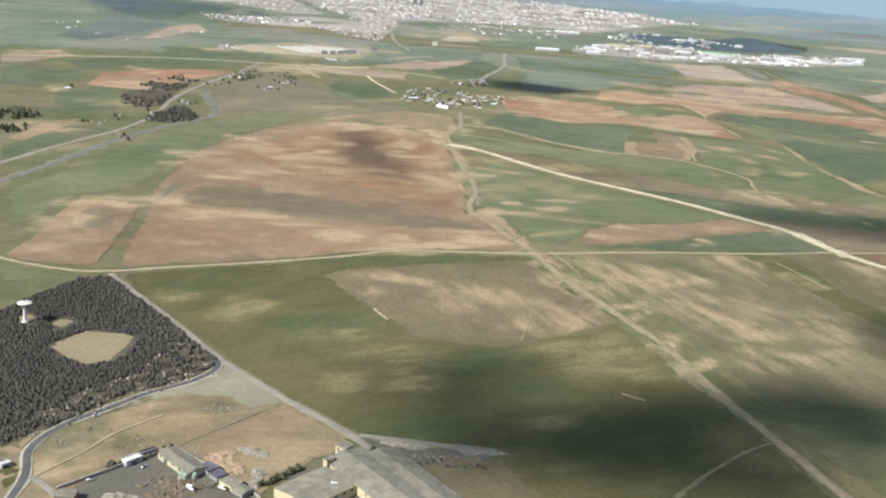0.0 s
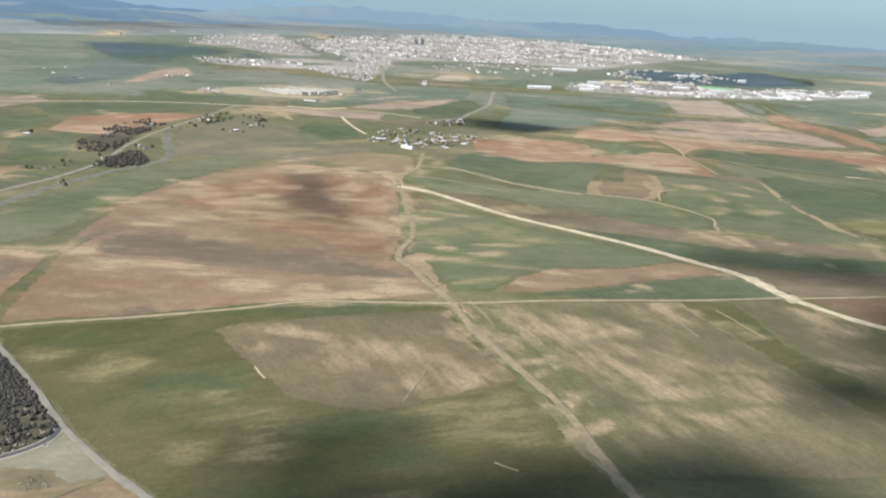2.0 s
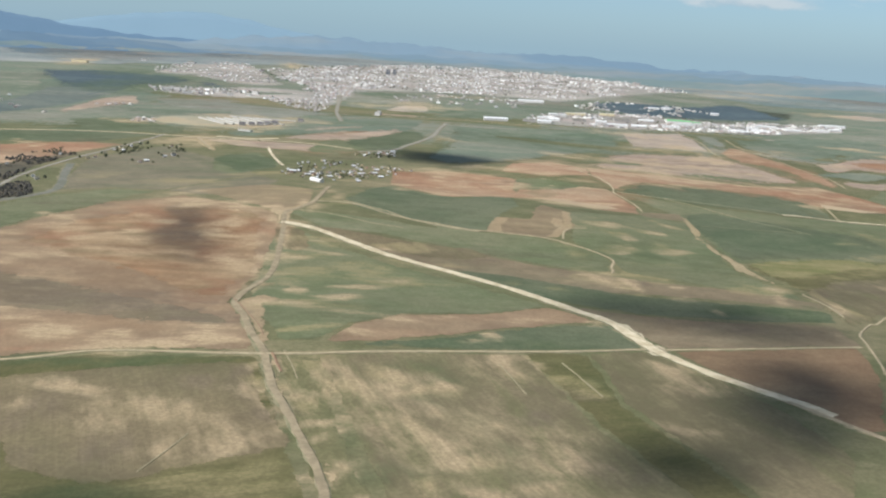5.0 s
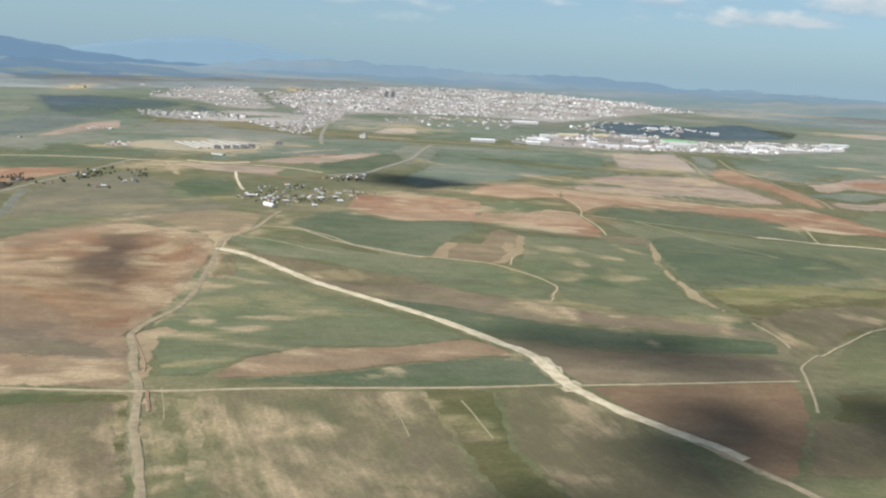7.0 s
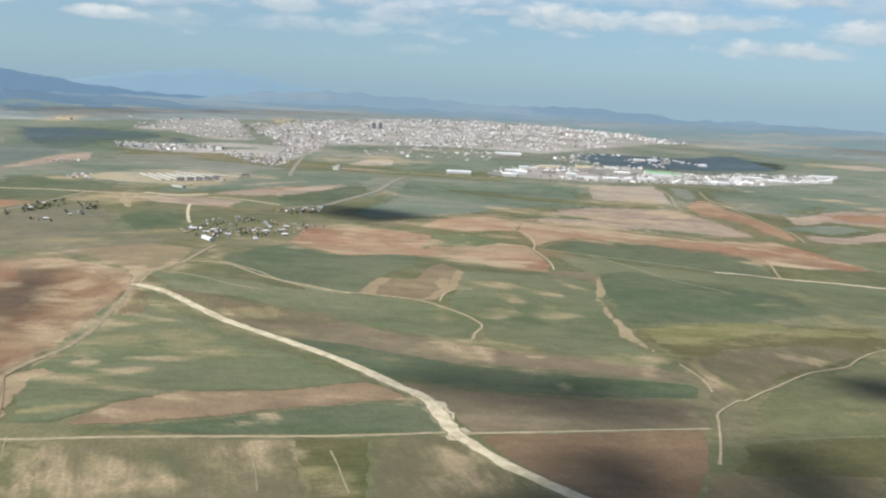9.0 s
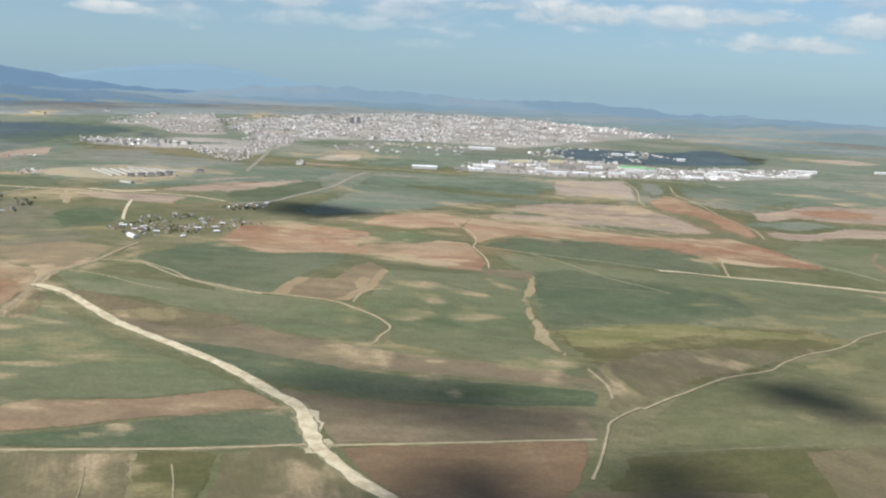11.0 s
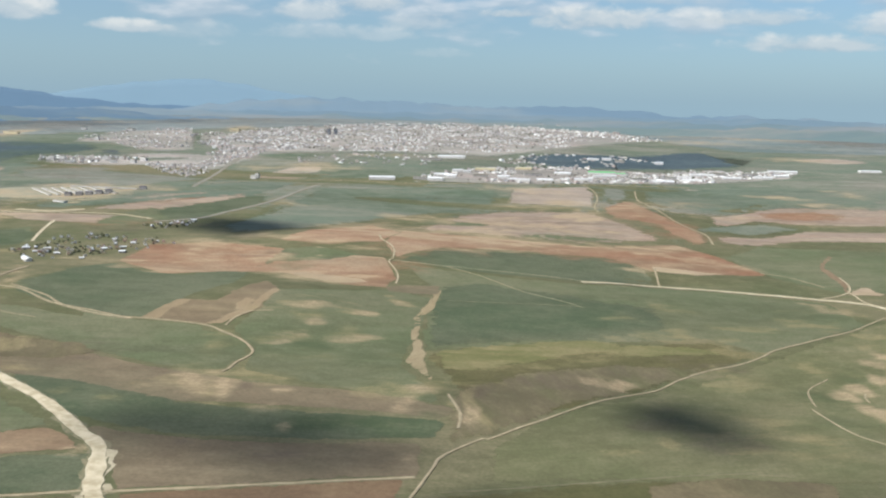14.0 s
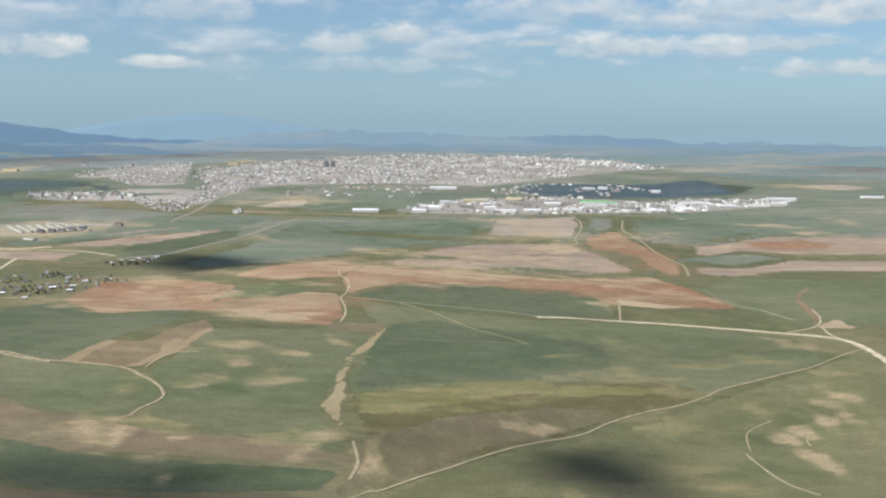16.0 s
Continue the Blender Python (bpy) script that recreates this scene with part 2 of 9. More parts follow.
def plain_mat(name, main, other=None, scale=1.2, rough=0.85, metal=0.0, by_object=0.0):
    m, t, b = matte(name, rough)
    b.inputs["Metallic"].default_value = metal
    other = other or tuple(0.72 * c for c in main)
    n = place_noise(t, scale, 0, 1, 4.0, 0.65, main[0] * 9)
    col = mix(t, ramp(t, n, [(0.34, (0, 0, 0)), (0.68, (1, 1, 1))]), main, other)
    if by_object:
        info = t.nodes.new("ShaderNodeObjectInfo")
        hsv = t.nodes.new("ShaderNodeHueSaturation")
        t.links.new(col, hsv.inputs["Color"])
        t.links.new(math_node(t, "MULTIPLY_ADD", info.outputs["Random"], 2 * by_object, 1 - by_object), hsv.inputs["Value"])
        col = hsv.outputs[0]
    t.links.new(col, b.inputs["Base Color"])
    return m


def island_mat(name, stops, rough=0.85):
    m, t, b = matte(name, rough)
    g = t.nodes.new("ShaderNodeNewGeometry")
    t.links.new(ramp(t, g.outputs["Random Per Island"], stops, False), b.inputs["Base Color"])
    return m


GREEN = land_mat("green_wheat", (0.124, 0.141, 0.070), (0.165, 0.160, 0.089), (0.229, 0.208, 0.131), 8, 0.59, 1)
DEEP = land_mat("deep_green_wheat", (0.088, 0.110, 0.058), (0.120, 0.129, 0.075), (0.187, 0.175, 0.108), 8, 0.61, 2)
DULL = land_mat("dull_fallow_grass", (0.150, 0.138, 0.086), (0.178, 0.152, 0.100), (0.262, 0.210, 0.140), 8, 0.56, 38, 0.10, (0.125, 0.130, 0.074))
OLIVE = land_mat("olive_pasture", (0.090, 0.090, 0.035), (0.115, 0.101, 0.044), (0.180, 0.154, 0.074), 25, 0.57, 3)
FALLOW = land_mat("grey_fallow", (0.152, 0.121, 0.070), (0.125, 0.110, 0.058), (0.257, 0.201, 0.109), -65, 0.55, 4, 0.10)
STRIPGRASS = land_mat("thin_strip_grass", (0.116, 0.114, 0.052), (0.148, 0.134, 0.066), (0.275, 0.226, 0.125), -65, 0.55, 43, 0.14, (0.092, 0.102, 0.044), 0.6)
MOSSFALLOW = land_mat("mossy_fallow", (0.166, 0.136, 0.079), (0.136, 0.123, 0.063), (0.279, 0.227, 0.126), -65, 0.53, 40, 0.16, (0.110, 0.117, 0.049), 0.8)
REDBROWN = land_mat("red_brown_plough", (0.204, 0.132, 0.076), (0.171, 0.118, 0.068), (0.296, 0.210, 0.117), 12, 0.58, 16)
DRAB = land_mat("drab_fallow", (0.190, 0.146, 0.090), (0.160, 0.134, 0.080), (0.285, 0.224, 0.138), 4, 0.55, 17)
BROWN = land_mat("brown_plough", (0.226, 0.168, 0.101), (0.187, 0.147, 0.087), (0.364, 0.281, 0.160), 6, 0.53, 5)
TAN = land_mat("tan_stubble", (0.258, 0.175, 0.103), (0.206, 0.145, 0.091), (0.389, 0.292, 0.174), 4, 0.54, 6, 0.14, (0.200, 0.148, 0.092))
RED = land_mat("red_clay", (0.245, 0.138, 0.072), (0.214, 0.148, 0.084), (0.390, 0.275, 0.155), 5, 0.54, 7, 0.14, (0.175, 0.150, 0.084), 1.4, lines=0.5)
GRASS = land_mat("dull_grassland", (0.118, 0.122, 0.057), (0.152, 0.140, 0.074), (0.262, 0.212, 0.125), 5, 0.54, 8, 0.14, (0.100, 0.112, 0.048))
WASTE = land_mat("rough_waste_ground", (0.262, 0.190, 0.106), (0.165, 0.145, 0.088), (0.42, 0.315, 0.185), 30, 0.48, 9, 0.08, (0.140, 0.134, 0.088), 0.45)
YARD = land_mat("gravel_yard", (0.143, 0.132, 0.101), (0.117, 0.109, 0.084), (0.208, 0.191, 0.145), 30, 0.55, 10, 0.08)
APRON = land_mat("pale_gravel", (0.294, 0.272, 0.187), (0.232, 0.215, 0.145), (0.381, 0.345, 0.242), 30, 0.55, 15, 0.08)
TOWN = land_mat("town_ground", (0.328, 0.293, 0.251), (0.239, 0.239, 0.193), (0.515, 0.464, 0.399), 3, 0.54, 11, 0.1, (0.373, 0.290, 0.244), 2.0, lines=0.55)
DIRT = plain_mat("dirt_road", (0.390, 0.310, 0.193), (0.240, 0.195, 0.120), 0.16)
LIME = plain_mat("white_gravel_road", (0.575, 0.495, 0.340), (0.395, 0.325, 0.205), 0.14)
TAR = plain_mat("asphalt", (0.075, 0.075, 0.075), (0.105, 0.102, 0.098), 0.15)
GREYROAD = plain_mat("worn_grey_road", (0.265, 0.240, 0.189), (0.204, 0.185, 0.144), 0.12)
WOODFLOOR = land_mat("woodland_floor", (0.078, 0.073, 0.050), (0.104, 0.088, 0.057), (0.260, 0.200, 0.125), 30, 0.6, 12, 0.1)
LIME2 = plain_mat("gravel_verge", (0.400, 0.360, 0.279), (0.300, 0.270, 0.205), 0.3)
VERGE = plain_mat("worn_verge", (0.215, 0.185, 0.112), (0.125, 0.122, 0.066), 0.22)
# the next seven are for far land, with distance haze painted into the colour
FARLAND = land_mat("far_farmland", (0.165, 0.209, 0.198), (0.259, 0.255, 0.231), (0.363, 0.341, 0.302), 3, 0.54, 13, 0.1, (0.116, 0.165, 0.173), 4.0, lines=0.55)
HAZED_GREEN = land_mat("hazed_green_wheat", (0.174, 0.190, 0.139), (0.214, 0.210, 0.162), (0.323, 0.289, 0.233), 8, 0.56, 21, 0.14, (0.230, 0.210, 0.167), lines=0.55)
HAZED_GRASS = land_mat("hazed_grassland", (0.145, 0.172, 0.114), (0.204, 0.195, 0.148), (0.342, 0.293, 0.233), 5, 0.56, 27, 0.14, (0.116, 0.152, 0.100), 2.0, lines=0.6)
HAZED_DEEP = land_mat("hazed_dark_wheat", (0.137, 0.170, 0.117), (0.170, 0.187, 0.132), (0.247, 0.234, 0.172), 8, 0.58, 22, 0.14, (0.183, 0.183, 0.135), 2.0, lines=0.55)
HAZED_RED = land_mat("hazed_red_clay", (0.292, 0.152, 0.086), (0.262, 0.180, 0.110), (0.450, 0.345, 0.220), 8, 0.52, 23, 0.10, (0.205, 0.170, 0.104), 1.4, lines=0.6)
HAZED_BROWN = land_mat("hazed_brown_plough", (0.312, 0.235, 0.170), (0.257, 0.212, 0.154), (0.498, 0.388, 0.276), 6, 0.52, 24, 0.14, (0.342, 0.224, 0.156), lines=0.55)
HAZED_TAN = land_mat("hazed_tan_stubble", (0.366, 0.292, 0.224), (0.308, 0.251, 0.194), (0.502, 0.432, 0.337), 4, 0.52, 25, lines=0.55)
CHALK_SOIL = land_mat("chalky_soil", (0.400, 0.310, 0.200), (0.330, 0.245, 0.155), (0.46, 0.37, 0.25), 5, 0.55, 28)
STRAWFIELD = land_mat("straw_grass", (0.275, 0.222, 0.135), (0.235, 0.192, 0.115), (0.33, 0.27, 0.170), 20, 0.55, 26)
GULLY = land_mat("sandy_gully_soil", (0.335, 0.262, 0.148), (0.275, 0.218, 0.122), (0.40, 0.32, 0.20), 60, 0.52, 31)
# lighter copy of the olive crop, its sunlit tone put into the colour
SUNGREEN = land_mat("sunlit_green_wheat", (0.141, 0.143, 0.067), (0.177, 0.161, 0.084), (0.254, 0.219, 0.127), 25, 0.55, 34)
PALESTUB = land_mat("pale_stubble", (0.317, 0.239, 0.139), (0.273, 0.204, 0.119), (0.378, 0.299, 0.185), 30, 0.54, 35)
# far woods: haze and cloud shade are painted into these dulled, blued colours
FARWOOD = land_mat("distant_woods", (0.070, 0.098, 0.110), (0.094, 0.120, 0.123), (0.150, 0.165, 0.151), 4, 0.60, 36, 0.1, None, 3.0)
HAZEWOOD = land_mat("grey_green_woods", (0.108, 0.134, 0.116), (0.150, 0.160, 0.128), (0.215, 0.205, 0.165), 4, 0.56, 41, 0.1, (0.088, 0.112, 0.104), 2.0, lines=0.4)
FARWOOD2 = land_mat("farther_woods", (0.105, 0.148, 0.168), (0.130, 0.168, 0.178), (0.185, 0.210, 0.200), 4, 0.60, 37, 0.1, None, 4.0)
YELLOWGREEN = land_mat("yellow_green_pasture", (0.150, 0.148, 0.056), (0.180, 0.168, 0.072), (0.240, 0.205, 0.105), 8, 0.56, 32)
LIME_SOIL = land_mat("trampled_white_gravel", (0.500, 0.430, 0.285), (0.400, 0.335, 0.215), (0.58, 0.51, 0.36), 30, 0.5, 33)
OLDROAD = plain_mat("old_grey_road", (0.165, 0.158, 0.128), (0.120, 0.122, 0.088), 0.10)
CHALKROAD = plain_mat("chalky_track", (0.460, 0.385, 0.250), (0.330, 0.270, 0.165), 0.14)
DIRTROAD = plain_mat("beaten_earth_road", (0.300, 0.240, 0.150), (0.205, 0.165, 0.102), 0.16)
OLDTRACK = plain_mat("old_wheel_track", (0.200, 0.175, 0.105), (0.135, 0.125, 0.072), 0.18)
REDCUT = plain_mat("red_earth_cut", (0.265, 0.170, 0.105), (0.205, 0.130, 0.082), 0.3)
FAINT = plain_mat("faint_wheel_track", (0.285, 0.240, 0.145), (0.200, 0.176, 0.102), 0.3)
TRACK = plain_mat("farm_track", (0.375, 0.305, 0.19), (0.27, 0.22, 0.135), 0.15)


# ---- helpers for the land ----
SPOTS = []


def spot(kind, x, y, rx, ry, turn, much=0.74):
    """A worn, grown-over or shade-darkened place on the land: middle, half widths, turn, and how much of it is covered.
    """
    SPOTS.append((kind, x, y, rx, ry, math.cos(radians(turn)), math.sin(radians(turn)), much))


def weigh(me):
    """Weight of each kind of cover at the points of a mesh."""
    n = len(me.vertices)
    co = np.empty(n * 3, np.float32)
    me.vertices.foreach_get("co", co)
    co = co.reshape(-1, 3)
    lo, hi = co.min(0), co.max(0)
    # the places waver: their outlines bend on two scales
    px, py = co[:, 0], co[:, 1]
    size = np.clip(py / 600.0, 0.5, 2.5)
    wx = size * (5.0 * np.sin(px / 17.0 + 1.7 * np.sin(py / 23.0)) + 3.2 * np.sin(py / 9.5 + 2.1 * np.sin(px / 13.0)) + 1.8 * np.sin(px / 4.7 + py / 6.1))
    wy = size * (4.0 * np.sin(py / 19.0 + 1.9 * np.sin(px / 29.0)) + 3.0 * np.sin(px / 8.3 + 1.8 * np.sin(py / 15.0)) + 1.6 * np.sin(py / 5.3 - px / 5.9))
    for kind, _, _ in COVERS:
        w = np.zeros(n, np.float32)
        for what, x, y, rx, ry, c, s, much in SPOTS:
            far = 2.2 * max(rx, ry)
            if what != kind or x + far < lo[0] or x - far > hi[0] or y + far < lo[1] or y - far > hi[1]:
                continue
            k = min(1.0, 0.10 * min(rx, ry))
            dx, dy = px + k * wx - x, py + k * wy - y
            q = ((dx * c + dy * s) / (1.12 * rx)) ** 2 + ((dy * c - dx * s) / (1.12 * ry)) ** 2
            w = np.maximum(w, much * np.exp(-0.55 * q ** 1.5))
        me.attributes.new(kind, "FLOAT", "POINT").data.foreach_set("value", w)



def mesh_ob(name, bm, material, parent=None, label=""):
    me = bpy.data.meshes.new(name)
    bm.to_mesh(me)
    bm.free()
    me.materials.append(material)
    ob = new(name, me)
    if parent is not None:
        ob.parent = parent
    if label:
        ob["label"] = label
    return ob


part = mesh_ob


def ragged(pts, step, sway, seed):
    """The outline with its sides cut to short lengths that waver a little."""
    out = []
    for (x0, y0), (x1, y1) in zip(pts, pts[1:] + pts[:1]):
        n = max(1, int(math.hypot(x1 - x0, y1 - y0) / step))
        for k in range(n):
            f = k / n
            x, y = x0 + f * (x1 - x0), y0 + f * (y1 - y0)
            w = noise.noise_vector((x * 0.02, y * 0.02, seed)) * sway + noise.noise_vector((x * 0.11, y * 0.11, seed)) * sway * 0.75
            out.append((x + w.x, y + w.y))
    return out


def drape(bm, lift, cell):
    xs, ys = [v.co.x for v in bm.verts], [v.co.y for v in bm.verts]
    for axis, lo, hi in ((0, min(xs), max(xs)), (1, min(ys), max(ys))):
        c = math.ceil(lo / cell) * cell
        while c < hi:
            no = (1, 0, 0) if axis == 0 else (0, 1, 0)
            bmesh.ops.bisect_plane(bm, geom=bm.verts[:] + bm.edges[:] + bm.faces[:], dist=1e-4, plane_co=(c, c, 0), plane_no=no)
            c += cell
    for v in bm.verts:
        v.co.z = gz(v.co.x, v.co.y) + lift


def inward(me, edge, reach):
    """How far each point lies inside the outline, as a share of reach metres; a whole sheet without outline is 1."""
    n = len(me.vertices)
    near = np.ones(n, np.float32)
    if edge:
        co = np.empty(n * 3, np.float32)
        me.vertices.foreach_get("co", co)
        q = co.reshape(-1, 3)[:, :2]
        a = np.array(edge, np.float32)
        d = np.roll(a, -1, 0) - a
        far = np.full(n, 1e9, np.float32)
        for p, e in zip(a, d):
            u = np.clip(((q - p) @ e) / max(float(e @ e), 1e-6), 0, 1)
            far = np.minimum(far, np.hypot(q[:, 0] - p[0] - u * e[0], q[:, 1] - p[1] - u * e[1]))
        near = np.clip(far / reach, 0, 1).astype(np.float32)
    me.attributes.new("inward", "FLOAT", "POINT").data.foreach_set("value", near)


def field(name, label, material, pts, lift=0.25, sway=2.6, soft=4.5):
    """A field: a thin sheet of soil or crop on the land."""
    far = sum(p[1] for p in pts) / len(pts) > 1350
    bm = bmesh.new()
    edge = ragged(pts, 14 if far else 6, sway * (2.0 if far else 1.0), len(pts))
    f = bm.faces.new([bm.verts.new((x, y, 0)) for x, y in edge])
    if f.normal.z < 0:
        f.normal_flip()
    f.normal_update()
    if f.normal.z < 0:
        f.normal_flip()
    bmesh.ops.triangulate(bm, faces=bm.faces[:])
    drape(bm, lift, (14.0 if sum(p[1] for p in pts) / len(pts) < 1750 else 25.0) if far else 6.25)
    ob = mesh_ob(name, bm, material)
    weigh(ob.data)
    inward(ob.data, edge, soft * (5.0 if far else 1.0))
    return tagged(ob, label, "field", kind="structure")


def glide(pts, step):
    """Points every step metres on a smooth line through pts."""
    p = [Vector(q) for q in ([tuple(2 * a - b for a, b in zip(pts[0], pts[1]))] + pts + [tuple(2 * a - b for a, b in zip(pts[-1], pts[-2]))])]
    out = []
    for k in range(1, len(p) - 2):
        n = max(1, int((p[k + 1] - p[k]).length / step))
        for i in range(n):
            t = i / n
            out.append(0.5 * (2 * p[k] + (p[k + 1] - p[k - 1]) * t + (2 * p[k - 1] - 5 * p[k] + 4 * p[k + 1] - p[k + 2]) * t * t + (3 * p[k] - p[k - 1] - 3 * p[k + 1] + p[k + 2]) * t ** 3))
    return out + [p[-2]]


def road(name, label, material, width, pts, lift=0.62, wander=0.5):
    """A road: a low bank with a crown, uneven at its edges, laid along a line."""
    line = glide(pts, 4.0)
    bm = bmesh.new()
    rows = []
    for k, c in enumerate(line):
        d = (line[min(k + 1, len(line) - 1)] - line[max(k - 1, 0)])
        d = Vector((-d.y, d.x)).normalized()
        row = []
        for s in (-0.82, -0.6, -0.5, 0.0, 0.5, 0.6, 0.82):
            u = width * s * (1 + wander * (2.0 if abs(s) > 0.8 else 1.0) * noise.noise((c.x * 0.11, c.y * 0.11, 7 * s))) + width * 0.25 * wander * noise.noise((c.x * 0.013, c.y * 0.013, 3.3))
            q = c + d * u
            z = gz(q.x, q.y) + (0.02 if abs(s) > 0.8 else 0.05 + 0.55 * lift - (0.04 if abs(s) > 0.55 else 0) + (0.04 if s == 0 else 0))
            row.append(bm.verts.new((q.x, q.y, z)))
        rows.append(row)
    for a, b in zip(rows, rows[1:]):
        for i in range(6):
            bm.faces.new((a[i + 1], a[i], b[i], b[i + 1])).material_index = 1 if i in (0, 5) else 0
    ob = mesh_ob(name, bm, material)
    ob.data.materials.append(VERGE)
    return tagged(ob, label, "road", kind="structure")


# ---- ground sheet ----
def ground_sheet():
    xs = [-5200, -4000, -3000, -2200, -1700] + [-1300 + 12.5 * k for k in range(237)] + [1900, 2300, 3000, 4000, 5200]
    ys = [-900, -600, -300] + [-100 + 12.5 * k for k in range(129)] + list(range(1560, 3001, 60)) + [3200, 3400, 3700, 4100, 4600, 5200, 5900]
    verts = [(x, y, gz(x, y)) for y in ys for x in xs]
    w = len(xs)
    faces = [(j * w + i, j * w + i + 1, (j + 1) * w + i + 1, (j + 1) * w + i) for j in range(len(ys) - 1) for i in range(w - 1)]
    me = bpy.data.meshes.new("ground")
    me.from_pydata(verts, [], faces)
    me.materials.append(GRASS)
    weigh(me)
    inward(me, [], 1.0)
    tagged(new("ground", me), "dull green and brown steppe farmland reaching the skyline", "ground", kind="structure")



# ---- bare, grown-over and shade-darkened spots ----
spot("chalk", -106, 316, 8, 4, 9, 0.70)
spot("chalk", -90, 319, 8, 4, 9, 0.70)
spot("chalk", -99, 327, 10, 3, 9, 0.60)
spot("chalk", -132, 300, 8, 3, 47, 0.60)
spot("chalk", -113, 301, 12, 2, 55, 0.60)
spot("chalk", -127, 281, 2, 10, 7, 0.60)
spot("chalk", -117, 277, 10, 2, 53, 0.50)
spot("chalk", -91, 329, 7, 2, 9, 0.50)
spot("straw", -99, 309, 8, 4, 9, 0.60)
spot("straw", -116, 290, 9, 3, 55, 0.50)
spot("straw", -111, 319, 6, 4, 10, 0.50)
spot("moss", -118, 305, 5, 4, 39, 0.80)
spot("moss", -106, 298, 9, 5, 8, 0.90)
spot("moss", -127, 292, 8, 4, 40, 0.60)
spot("moss", -83, 330, 5, 6, 8, 0.80)
spot("moss", -92, 304, 8, 3, 39, 0.60)
spot("moss", -119, 283, 5, 3, 8, 0.60)
spot("moss", -119, 265, 3, 3, 7, 0.60)
spot("mud_and_shade", -53, 314, 12, 5, 8, 0.40)
spot("mud_and_shade", -67, 310, 10, 4, 9, 0.40)
spot("mud_and_shade", -34, 306, 6, 2, 9, 0.50)
spot("mud_and_shade", 5, 286, 12, 6, 8, 0.50)
spot("chalk", 178, 426, 18, 5, 3, 0.60)
spot("chalk", 156, 462, 7, 10, -42, 0.60)
spot("chalk", 202, 472, 13, 8, 2, 0.60)
spot("chalk", 263, 507, 10, 5, -2, 0.80)
spot("chalk", 120, 516, 9, 4, -23, 0.60)
spot("chalk", 286, 566, 11, 8, -74, 0.50)
spot("chalk", 273, 589, 6, 10, 16, 0.50)
spot("straw", 116, 539, 12, 7, -14, 0.80)
spot("straw", 104, 517, 7, 10, 13, 0.80)
spot("straw", 181, 558, 12, 12, -53, 0.50)
spot("straw", 167, 451, 7, 7, 12, 0.60)
spot("straw", 150, 425, 6, 7, 12, 0.60)
spot("straw", 140, 478, 5, 17, 13, 0.40)
spot("straw", -18, 397, 22, 6, 13, 0.70)
spot("straw", 62, 416, 18, 6, 26, 0.70)
spot("straw", -37, 416, 9, 6, 7, 0.50)
spot("moss", 162, 492, 10, 14, 13, 0.60)
spot("moss", 183, 444, 12, 7, -3, 0.60)
spot("moss", 143, 556, 21, 7, 5, 0.60)
spot("moss", 118, 460, 5, 11, 13, 0.80)
spot("moss", 192, 421, 13, 5, 3, 0.60)
spot("moss", 151, 510, 13, 6, -18, 0.50)
spot("moss", 15, 400, 17, 5, 9, 0.70)
spot("moss", -43, 435, 9, 18, 7, 0.70)
spot("moss", 41, 398, 19, 6, 10, 0.70)
spot("moss", 76, 548, 6, 11, 12, 0.60)
spot("moss", 228, 550, 13, 7, -57, 0.50)
spot("mud_and_shade", 187, 502, 13, 10, 14, 0.50)
spot("mud_and_shade", 228, 454, 11, 11, 13, 0.50)
spot("mud_and_shade", 209, 537, 14, 7, -16, 0.50)
spot("mud_and_shade", 133, 452, 5, 9, 12, 0.40)
spot("chalk", 95, 472, 4, 13, -64, 0.95)
spot("chalk", 101, 460, 2, 5, 12, 0.90)
spot("chalk", 110, 430, 5, 11, -45, 0.80)
spot("chalk", 118, 403, 4, 13, -43, 0.80)
spot("chalk", 66, 538, 6, 12, -55, 0.80)
spot("chalk", 82, 505, 6, 14, -66, 0.70)
spot("chalk", 114, 423, 2, 6, 14, 0.95)
spot("chalk", 96, 1178, 28, 16, -17, 0.80)
spot("chalk", 129, 1099, 33, 9, 1, 0.80)
spot("chalk", 173, 1213, 32, 13, 14, 0.80)
spot("chalk", 242, 1338, 63, 23, 22, 0.80)
spot("chalk", 294, 1285, 33, 21, 5, 0.70)
spot("chalk", 98, 1043, 27, 10, 6, 0.70)
spot("chalk", 230, 1071, 24, 13, -18, 0.70)
spot("rust", 201, 1197, 32, 21, 18, 0.70)
spot("rust", 262, 1223, 32, 32, 11, 0.70)
spot("rust", 313, 1135, 27, 23, 24, 0.60)
spot("chalk", 359, 1337, 51, 19, -6, 0.90)
spot("chalk", 443, 1326, 44, 16, -11, 0.90)
spot("chalk", 310, 1426, 44, 13, 30, 0.70)
spot("chalk", 514, 1317, 32, 14, -10, 0.70)
spot("chalk", 576, 1241, 26, 11, 26, 0.70)
spot("chalk", 399, 1477, 37, 14, 27, 0.60)
spot("chalk", 619, 1688, 85, 22, 41, 0.60)
spot("mud_and_shade", 415, 1443, 49, 26, 5, 0.50)
spot("mud_and_shade", 471, 1410, 35, 19, -16, 0.50)
spot("chalk", -90, 903, 27, 10, -5, 0.90)
spot("chalk", -44, 890, 15, 11, 10, 0.90)
spot("chalk", -21, 790, 20, 9, -28, 0.80)
spot("chalk", 5, 750, 19, 8, 1, 0.80)
spot("chalk", -45, 830, 19, 7, 61, 0.70)
spot("chalk", -109, 838, 17, 13, -19, 0.70)
spot("chalk", -106, 794, 9, 6, 12, 0.80)
spot("chalk", -127, 937, 21, 9, 3, 0.60)
spot("chalk", -114, 962, 13, 10, 3, 0.60)
